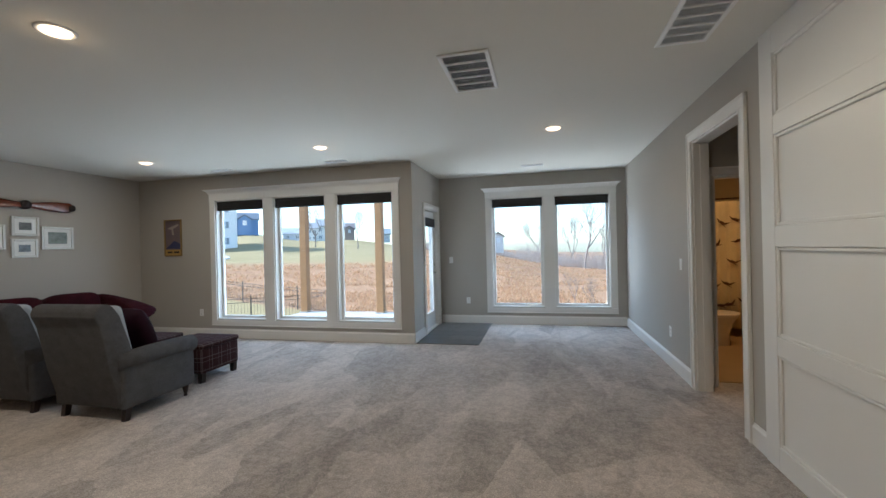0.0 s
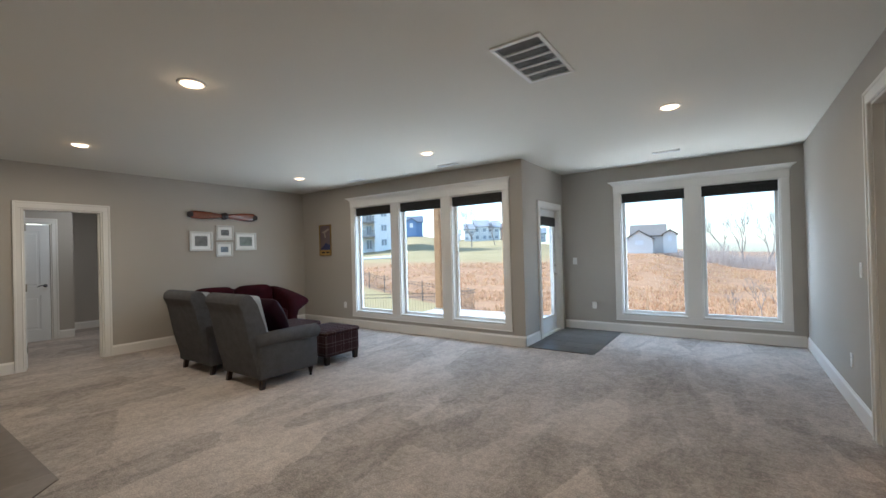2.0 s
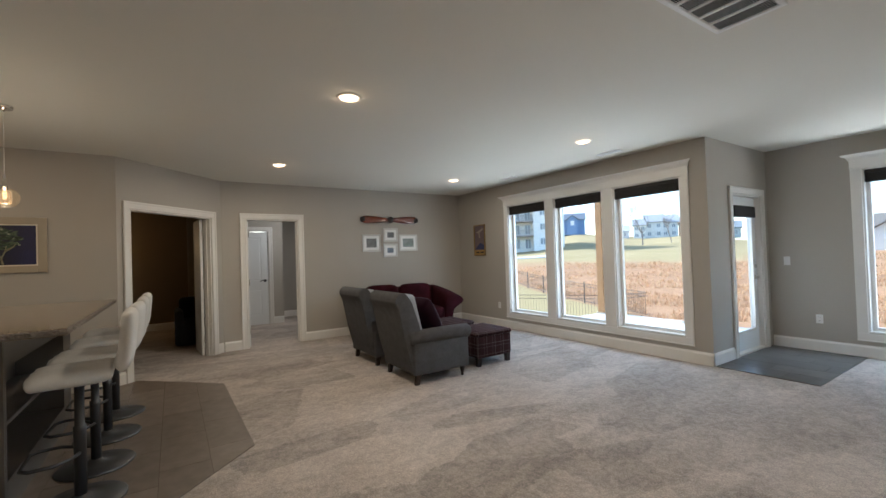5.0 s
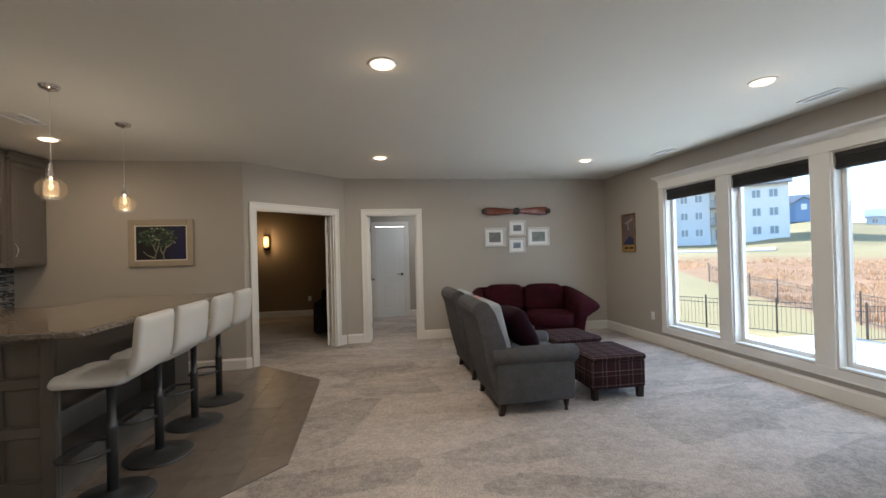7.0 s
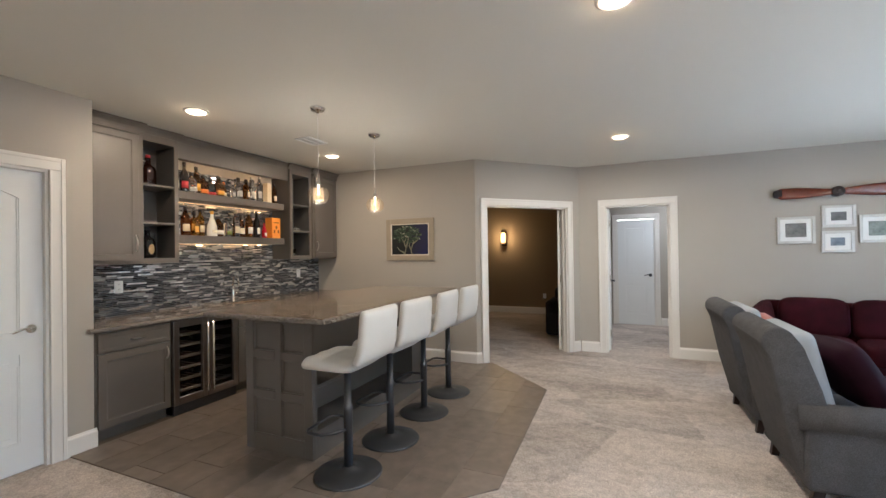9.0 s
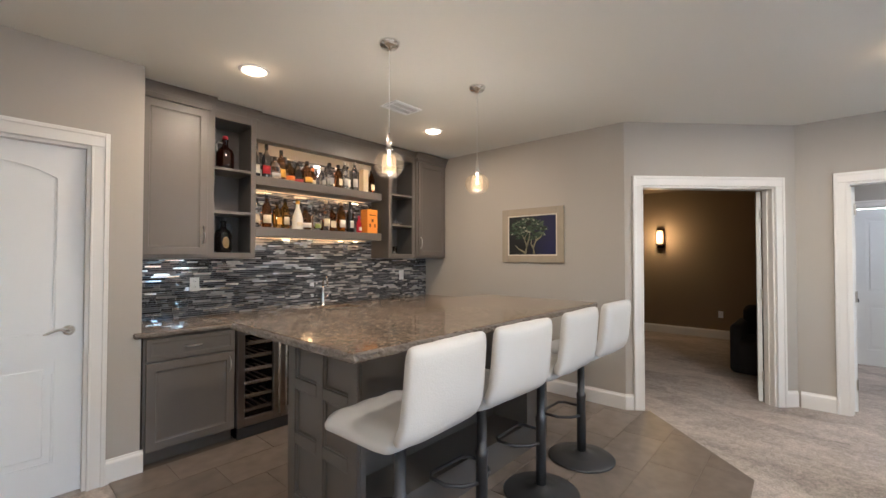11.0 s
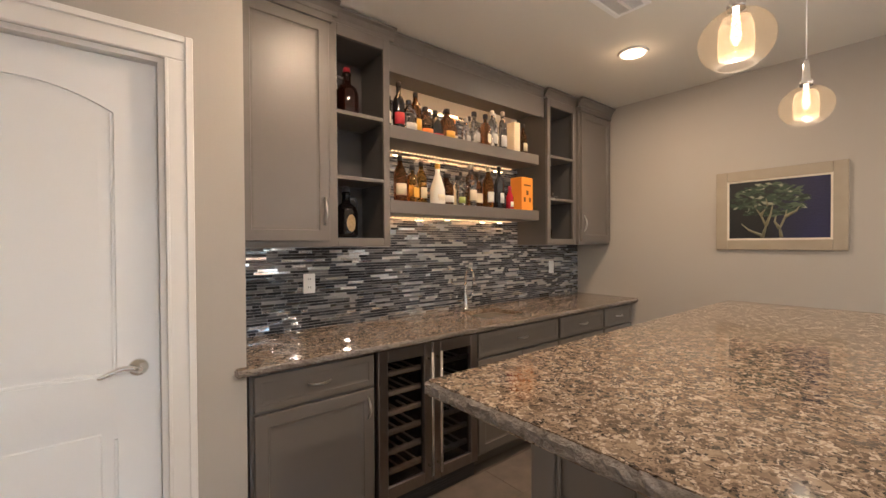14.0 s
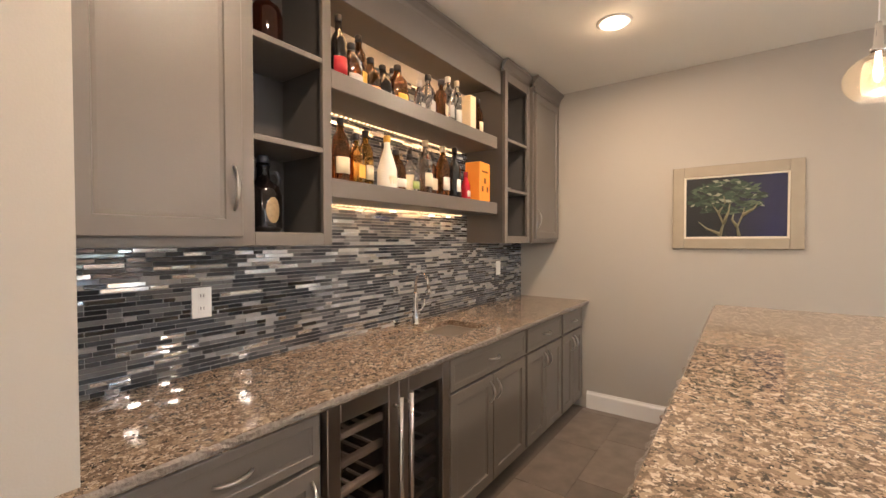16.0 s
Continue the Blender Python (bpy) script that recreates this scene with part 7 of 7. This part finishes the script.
# houses on the hill
def house(x, y, rz, w, d, h, wall_c, roof_c, label, storeys=2, wings=(), lift=0.0):
    z = terrain(x, y) + lift
    th = thing("house", pose(x, y, z - 0.6, rz=rz), label, "house", "houses on the hill")
    siding = mat("siding " + label.split()[0], wall_c, 0.8, var=0.04, scale=1.5, bump=0.2, bump_scale=12)
    roofing = mat("shingles " + label.split()[0], roof_c, 0.9, var=0.15, scale=4, bump=0.3, bump_scale=20)
    trim = mat("house trim", (0.75, 0.74, 0.72), 0.6, var=0.02)
    pane = mat("far window pane", (0.34, 0.35, 0.36), 0.1, var=0.2)
    bm = bm_new()
    bx(bm, -w / 2, w / 2, 0, d, 0, h)
    prism(bm, [(0, h), (d, h), (d / 2, h + d * 0.28)], -w / 2 + 0.01, w / 2 - 0.01, "x")
    wl = part("wall", bm, siding, th)
    bm = bm_new()
    prism(bm, [(-0.5, h - 0.12), (d / 2, h + d * 0.28 + 0.18), (d + 0.5, h - 0.12), (d + 0.5, h + 0.1), (d / 2, h + d * 0.28 + 0.45), (-0.5, h + 0.1)], -w / 2 - 0.4, w / 2 + 0.4, "x")
    rf = part("roof", bm, roofing, th)
    for g0, g1, front, gh in wings:
        gx, gw = (g0 + g1) / 2, g1 - g0
        k = gw * 0.34
        bm = bm_new()
        bx(bm, g0, g1, front, 0.5, 0, gh)
        prism(bm, [(g0, gh), (g1, gh), (gx, gh + k)], front, d / 2, "y")
        wg = part("gable_wing", bm, siding, th)
        bm = bm_new()
        prism(bm, [(g0 - 0.35, gh - 0.12), (gx, gh + k + 0.03), (g1 + 0.35, gh - 0.12), (g1 + 0.35, gh + 0.08), (gx, gh + k + 0.3), (g0 - 0.35, gh + 0.08)], front - 0.4, d / 2, "y")
        part("gable_roof", bm, roofing, th)
        bm = bm_new()
        bx(bm, gx - gw * 0.16, gx + gw * 0.16, front - 0.05, front + 0.02, gh * 0.62, gh * 0.92)
        part("window", bm, trim, wg)
    sh = h / storeys
    cols = max(2, int(w / 2.8))
    for s in range(storeys):
        for c in range(cols):
            u = -w / 2 + w * (c + 0.5) / cols
            if any(g0 - 0.8 < u < g1 + 0.8 for g0, g1, _f, _h in wings):
                continue
            front = 0.0
            bm = bm_new()
            bx(bm, u - 0.55, u + 0.55, front - 0.05, front + 0.02, s * sh + sh * 0.30, s * sh + sh * 0.80)
            wf = part("window", bm, trim, th)
            for e in (-0.26, 0.26):
                bm = bm_new()
                bx(bm, u + e - 0.20, u + e + 0.20, front - 0.075, front - 0.05, s * sh + sh * 0.34, s * sh + sh * 0.76)
                part("pane", bm, pane, wf)
    return th


def at_bearing(deg, dist):
    """A spot on the ground at a bearing (from north, east positive) and distance from the living room."""
    return 0.3 + dist * math.sin(radians(deg)), 1.0 + dist * math.cos(radians(deg))


def apartment_building(m):
    """Front looks along -y; x from 0 at the east end to -30; blocks stand proud of recesses with stacked balconies."""
    th = thing("apartment_building", m, "pale three-storey apartment building with stacked balconies on the hill", "building")
    siding = mat("siding apartments", (0.88, 0.83, 0.76), 0.8, var=0.04, scale=1.5, bump=0.2, bump_scale=12)
    # darker copy of the siding: shade painted into the set-back block
    shade = mat("siding painted shade", (0.72, 0.70, 0.68), 0.8, var=0.04, scale=1.5)
    roofing = mat("shingles apartments", (0.24, 0.23, 0.22), 0.9, var=0.15, scale=4, bump=0.3, bump_scale=20)
    trim = mat("house trim", (0.75, 0.74, 0.72), 0.6, var=0.02)
    pane = mat("far window pane", (0.34, 0.35, 0.36), 0.1, var=0.2)
    rail = mat("balcony timber", (0.42, 0.36, 0.31), 0.8, var=0.08, scale=3)
    sh, h, d = 2.95, 8.9, 13.0
    blocks = [(-6.0, 0.0, 0.0, siding), (-10.5, -6.0, 2.2, siding), (-16.0, -10.5, 0.6, shade), (-21.5, -16.0, 0.0, siding), (-26.0, -21.5, 2.2, siding), (-32.0, -26.0, 0.0, siding)]
    for x0, x1, y0, sd in blocks:
        bm = bm_new()
        bx(bm, x0, x1, y0, d, -2.5, h)
        wl = part("wall", bm, sd, th)
        for s in range(3):
            for u in ((x0 + x1) / 2 - 1.1, (x0 + x1) / 2 + 1.1):
                bm = bm_new()
                z0, z1 = (s * sh + 0.15, s * sh + 2.2) if y0 > 1 else (s * sh + 0.85, s * sh + 2.25)
                bx(bm, u - 0.62, u + 0.62, y0 - 0.06, y0 + 0.02, z0, z1)
                wf = part("window", bm, trim, wl)
                for e in (-0.28, 0.28):
                    bm = bm_new()
                    bx(bm, u + e - 0.22, u + e + 0.22, y0 - 0.085, y0 - 0.06, z0 + 0.12, z1 - 0.12)
                    part("pane", bm, pane, wf)
        if y0 > 1:
            for s in (1, 2):
                bm = bm_new()
                bx(bm, x0 - 0.05, x1 + 0.05, -0.2, y0, s * sh - 0.28, s * sh - 0.02)
                bl = part("balcony", bm, rail, th)
                bm = bm_new()
                bx(bm, x0, x1, -0.18, -0.10, s * sh + 0.95, s * sh + 1.05)
                part("handrail", bm, rail, bl)
                for k in range(22):
                    u = x0 + (x1 - x0) * (k + 0.5) / 22
                    bm = bm_new()
                    bx(bm, u - 0.03, u + 0.03, -0.17, -0.11, s * sh - 0.03, s * sh + 0.96)
                    part("baluster", bm, rail, bl)
    bm = bm_new()
    prism(bm, [(-0.7, h - 0.1), (d / 2, h + 3.4), (d + 0.7, h - 0.1), (d + 0.7, h + 0.12), (d / 2, h + 3.7), (-0.7, h + 0.12)], -32.5, 0.5, "x")
    prism(bm, [(0.3, h - 0.02), (d - 0.3, h - 0.02), (d / 2, h + 3.3)], -31.9, -0.1, "x")
    part("roof", bm, roofing, th)
    return th


_x, _y = at_bearing(-40.3, 85)
apartment_building(pose(_x, _y, 2.05, rz=44))
for _deg, _dist, _turn, _w, _d, _h, _wall, _roof, _label, _st, _wings, _lift in (
        (-39.2, 142, 40, 7.5, 7, 5.0, (0.20, 0.28, 0.44), (0.20, 0.21, 0.23), "blue two-storey gabled house on the hill", 2, [(-1.9, 1.6, -1.5, 5.0)], 0.6),
        (-33.6, 146, 33, 6.0, 6, 2.3, (0.60, 0.62, 0.66), (0.50, 0.50, 0.50), "low grey house far along the hill", 1, [], 0.5),
        (-31.2, 140, 32, 3.4, 6, 4.2, (0.80, 0.76, 0.70), (0.40, 0.38, 0.36), "cream narrow gabled house on the hill", 2, [], 0.6),
        (-29.6, 144, 30, 5.2, 8, 5.0, (0.82, 0.78, 0.72), (0.42, 0.40, 0.38), "white two-storey gabled house on the hill", 2, [], 0.6),
        (-27.9, 148, 28, 4.6, 8, 4.6, (0.74, 0.71, 0.66), (0.45, 0.43, 0.40), "light grey two-storey house on the hill", 2, [], 0.6),
        (-26.3, 158, 26, 3.6, 7, 4.2, (0.32, 0.26, 0.22), (0.24, 0.20, 0.18), "brown gabled house on the hill", 2, [(-1.4, 1.4, -1.0, 4.2)], 0.5),
        (-21.8, 150, 22, 5.0, 6, 3.0, (0.42, 0.47, 0.46), (0.28, 0.30, 0.30), "grey-green house beyond the meadow", 1, [], 1.0),
        (-8.3, 100, 8, 6.6, 8, 3.7, (0.70, 0.66, 0.60), (0.20, 0.17, 0.14), "large cream gabled house behind the meadow", 2, [(-4.3, 0.9, -3.0, 3.0), (2.9, 5.4, -0.8, 3.9)], 0.75)):
    _x, _y = at_bearing(_deg, _dist)
    house(_x, _y, _turn, _w, _d, _h, _wall, _roof, _label, _st, _wings, _lift)

# footpath across the lawn in front of the apartments
_bm = bm_new()
_rows = []
for _k in range(31):
    _x0, _y0 = at_bearing(-66 + 0.82 * _k, 60.5 + 0.06 * _k)
    _x1, _y1 = at_bearing(-66 + 0.82 * _k, 64.5 + 0.06 * _k)
    _rows.append([_bm.verts.new((x, y, terrain(x, y) + h)) for x, y, h in ((_x0, _y0, -0.1), (_x0, _y0, 0.10), (_x1, _y1, 0.10), (_x1, _y1, -0.1))])
for _a, _b in zip(_rows, _rows[1:]):
    for _q in range(3):
        _bm.faces.new((_a[_q], _a[_q + 1], _b[_q + 1], _b[_q]))
struct("footpath", _bm, CONCRETE, label="pale concrete footpath across the lawn", category="path")


def bare_tree(x, y, height, seed, label):
    rng = random.Random(seed)
    th = thing("bare_tree", pose(x, y, terrain(x, y) - 0.1), label, "tree", "bare trees")
    bark = mat("grey winter bark", (0.27, 0.22, 0.185), 0.9, var=0.2, scale=6, bump=0.4, bump_scale=20)
    trunk, crown_bm = bm_new(), bm_new()

    def grow(bm, p, d, ln, r, depth):
        pts, rad = [p.copy()], [r]
        for k in range(3):
            d = (d + Vector((rng.uniform(-0.16, 0.16), rng.uniform(-0.16, 0.16), rng.uniform(0.0, 0.18)))).normalized()
            p = p + d * ln / 3
            pts.append(p.copy())
            rad.append(r * (1 - 0.10 * (k + 1)))
        tube(bm, pts, rad, 6 if depth < 2 else 4, cap=False)
        if depth < 6:
            for _ in range(3 if depth < 5 else 2):
                a = rng.uniform(0, 6.28)
                side = Vector((math.cos(a), math.sin(a), rng.uniform(0.2, 0.7)))
                grow(crown_bm, pts[rng.randint(2, 3)], (d * 0.8 + side * 0.6).normalized(), ln * rng.uniform(0.58, 0.8), rad[-1] * 0.80, depth + 1)

    grow(trunk, Vector((0, 0, 0)), Vector((0, 0, 1)), height * 0.27, height * 0.0105, 0)
    part("trunk", trunk, bark, th)
    part("branches", crown_bm, bark, th, "bare spreading branches")


for _k, (_deg, _dist, _h) in enumerate(((5.4, 62, 11.5), (1.5, 74, 9.5), (3.4, 80, 10.0), (-0.6, 84, 8.5), (7.6, 66, 9.0), (9.5, 70, 8.0), (-30.9, 92, 9.6), (-25.4, 84, 7.5), (-27.7, 100, 7.0), (4.0, 19.5, 2.6), (6.4, 18.6, 2.4), (1.6, 20.5, 2.0))):
    bare_tree(*at_bearing(_deg, _dist), _h * (1.0 if _dist < 30 else 1.4), 20 + _k, "leafless winter tree with a spreading crown")

# far woods along the horizon; the haze is put into the pale twig colours
_bm = bm_new()
_rng = random.Random(5)
for _k in range(1700):
    _near = _k % 2
    _x, _y = at_bearing(_rng.uniform(-3.0, 20), _rng.uniform(62, 96)) if _near else (_rng.uniform(-40, 70), _rng.uniform(110, 165))
    _z = terrain(_x, _y)
    _h = _rng.uniform(1.2, 4.6) if _near else _rng.uniform(1.5, 3.5)
    for _q in range(16):
        _a, _l = _rng.uniform(0, 6.28), _rng.uniform(0.1, 0.95)
        _w = 0.022 if _near else 0.10
        _dx, _dy = math.cos(_a) * _l * _h * 0.6, math.sin(_a) * _l * _h * 0.6
        _t = _h * _rng.uniform(0.25, 1.0)
        _bm.faces.new([_bm.verts.new(q) for q in ((_x + _dx * 0.2 - _w, _y, _z - 0.1), (_x + _dx * 0.2 + _w, _y, _z - 0.1), (_x + _dx, _y + _dy, _z + _t))])
solo("far_woods", _bm, translucent(tile_material("leafless woods", [(0.0, (0.55, 0.45, 0.37)), (0.4, (0.62, 0.52, 0.43)), (0.7, (0.48, 0.39, 0.32))], 1.0, True), 0.5), Matrix(), "hazy line of leafless woods on the horizon", "woods", kind="stuff")

# ---- tiled floors and mosaic ----
_bm = bm_new()
TILE_OUT = [(-2.03, D_Y), (-2.03, 0.36), (-2.81, 1.14), (-4.77, 1.115), (P_X - 0.115, 0.275), (P_X, 0.10), (P_X, B_Y), (NICHE_X, B_Y), (NICHE_X, D_Y)]
prism(_bm, TILE_OUT, -0.02, 0.004)
_bar_floor = struct("floor_bar_tile", _bm, GROUT, label="taupe porcelain tiles under the bar", category="floor")
_bm = bm_new()
bx(_bm, J_X, -0.74, 5.89, N2_Y - 0.016, -0.02, 0.004)
_entry = struct("floor_entry_tile", _bm, GROUT, label="grey porcelain tiles inside the patio door", category="floor")


def clip_poly(poly, x0, x1, y0, y1):
    """The part of a polygon inside a rectangle."""
    for ax, lim, keep in ((0, x0, 1), (0, x1, -1), (1, y0, 1), (1, y1, -1)):
        out = []
        for a, b in zip(poly, poly[1:] + poly[:1]):
            ia, ib = keep * (a[ax] - lim) >= 0, keep * (b[ax] - lim) >= 0
            if ia:
                out.append(a)
            if ia != ib:
                t = (lim - a[ax]) / (b[ax] - a[ax])
                out.append((a[0] + (b[0] - a[0]) * t, a[1] + (b[1] - a[1]) * t))
        poly = out
        if len(poly) < 3:
            return []
    return poly


def lay_tiles(parent, outline, x0, x1, y0, y1, w, h, material):
    row, y = 0, y0
    while y < y1:
        x = x0 - (w / 3) * (row % 3)
        while x < x1:
            p = clip_poly(outline, x + 0.002, x + w - 0.002, y + 0.002, y + h - 0.002)
            if p and abs(sum(a[0] * b[1] - b[0] * a[1] for a, b in zip(p, p[1:] + p[:1]))) > 0.004:
                bm = bm_new()
                prism(bm, p, 0.003, 0.0075)
                part("tile", bm, material, parent)
            x += w
        y += h
        row += 1


ENTRYTILE = tile_material("grey porcelain tile", [(0.0, (0.10, 0.095, 0.09)), (0.3, (0.12, 0.112, 0.105)), (0.6, (0.09, 0.086, 0.082)), (0.8, (0.13, 0.12, 0.11))], 0.35)
lay_tiles(_entry, [(J_X + 0.01, 5.895), (-0.737, 5.895), (-0.737, N2_Y - 0.018), (J_X + 0.01, N2_Y - 0.018)], J_X, -0.73, 5.89, N2_Y, 0.61, 0.305, ENTRYTILE)
# the bar floor's outline is cut in two convex halves for the tiles
lay_tiles(_bar_floor, [(-2.032, D_Y + 0.002), (-2.032, 0.36), (-2.81, 1.138), (-4.768, 1.113), (P_X - 0.11, 0.275), (P_X + 0.002, 0.12), (P_X + 0.002, D_Y + 0.002)], -6.0, -2.0, D_Y + 0.002, 1.2, 0.61, 0.305, FLOORTILE)

# mosaic backsplash: thin strips in courses
_bs = thing("backsplash", Matrix(), "glass and stone strip mosaic backsplash in greys", "backsplash", kind="structure")
_bm = bm_new()
bx(_bm, P_X + 0.001, NICHE_X - 0.001, B_Y, B_Y + 0.006, CTR_Z, UP_Z0 + 0.001)
bx(_bm, -4.555, -3.05, B_Y, B_Y + 0.006, UP_Z0 + 0.001, 2.40)
part("grout", _bm, PALEGROUT, _bs)
_rng = random.Random(9)
_proto = {}
_far = bm_new()
_count = 0
COURSE = 0.0166
_z, _r = CTR_Z + 0.001, 0
while _z < 2.39:
    lo, hi = (P_X + 0.002, NICHE_X - 0.002) if _z + COURSE < UP_Z0 else (-4.554, -3.052)
    _x = hi
    while _x > lo + 0.01:
        _w = _rng.choice((0.04, 0.06, 0.08, 0.11, 0.14))
        _xa = max(lo, _x - _w)
        _dep = _rng.choice((0.0095, 0.0105, 0.0115))
        if _x > -2.80 and _z < UP_Z0 and _count < 300 and _xa > lo and _w == round(_x - _xa, 3):
            key = (_w, _dep)
            if key not in _proto:
                _b = bm_new()
                bx(_b, 0.0013, _w - 0.0013, 0.004, _dep, 0.0013, COURSE - 0.0013, 0.0012, 1)
                _proto[key] = mesh_of("strip_tile", _b, MOSAIC)
            _o = new("strip_tile", _proto[key])
            _o.parent = _bs
            _o.location = (_xa, B_Y, _z)
            _o.rotation_euler = (radians(_rng.uniform(-2.6, 2.2)), 0, radians(_rng.uniform(-0.4, 0.4)))
            _count += 1
        else:
            _tl = _rng.uniform(-0.0005, 0.0005)
            _vs = [_far.verts.new((px, B_Y + py + (_tl if pz > 0.5 else -_tl), _z + 0.0013 + pz * (COURSE - 0.0026))) for px, py, pz in ((_x - 0.0013, 0.004, 0), (_xa + 0.0013, 0.004, 0), (_xa + 0.0013, 0.004, 1), (_x - 0.0013, 0.004, 1), (_x - 0.0013, _dep, 0), (_xa + 0.0013, _dep, 0), (_xa + 0.0013, _dep, 1), (_x - 0.0013, _dep, 1))]
            for q in ((4, 5, 6, 7), (0, 4, 7, 3), (1, 2, 6, 5), (3, 7, 6, 2), (0, 1, 5, 4)):
                _far.faces.new([_vs[i] for i in q])
        _x = _xa
    _z += COURSE
    _r += 1
_fs = part("strip_tiles", _far, MOSAIC_FAR, _bs)
tagged(_fs, kind="stuff")
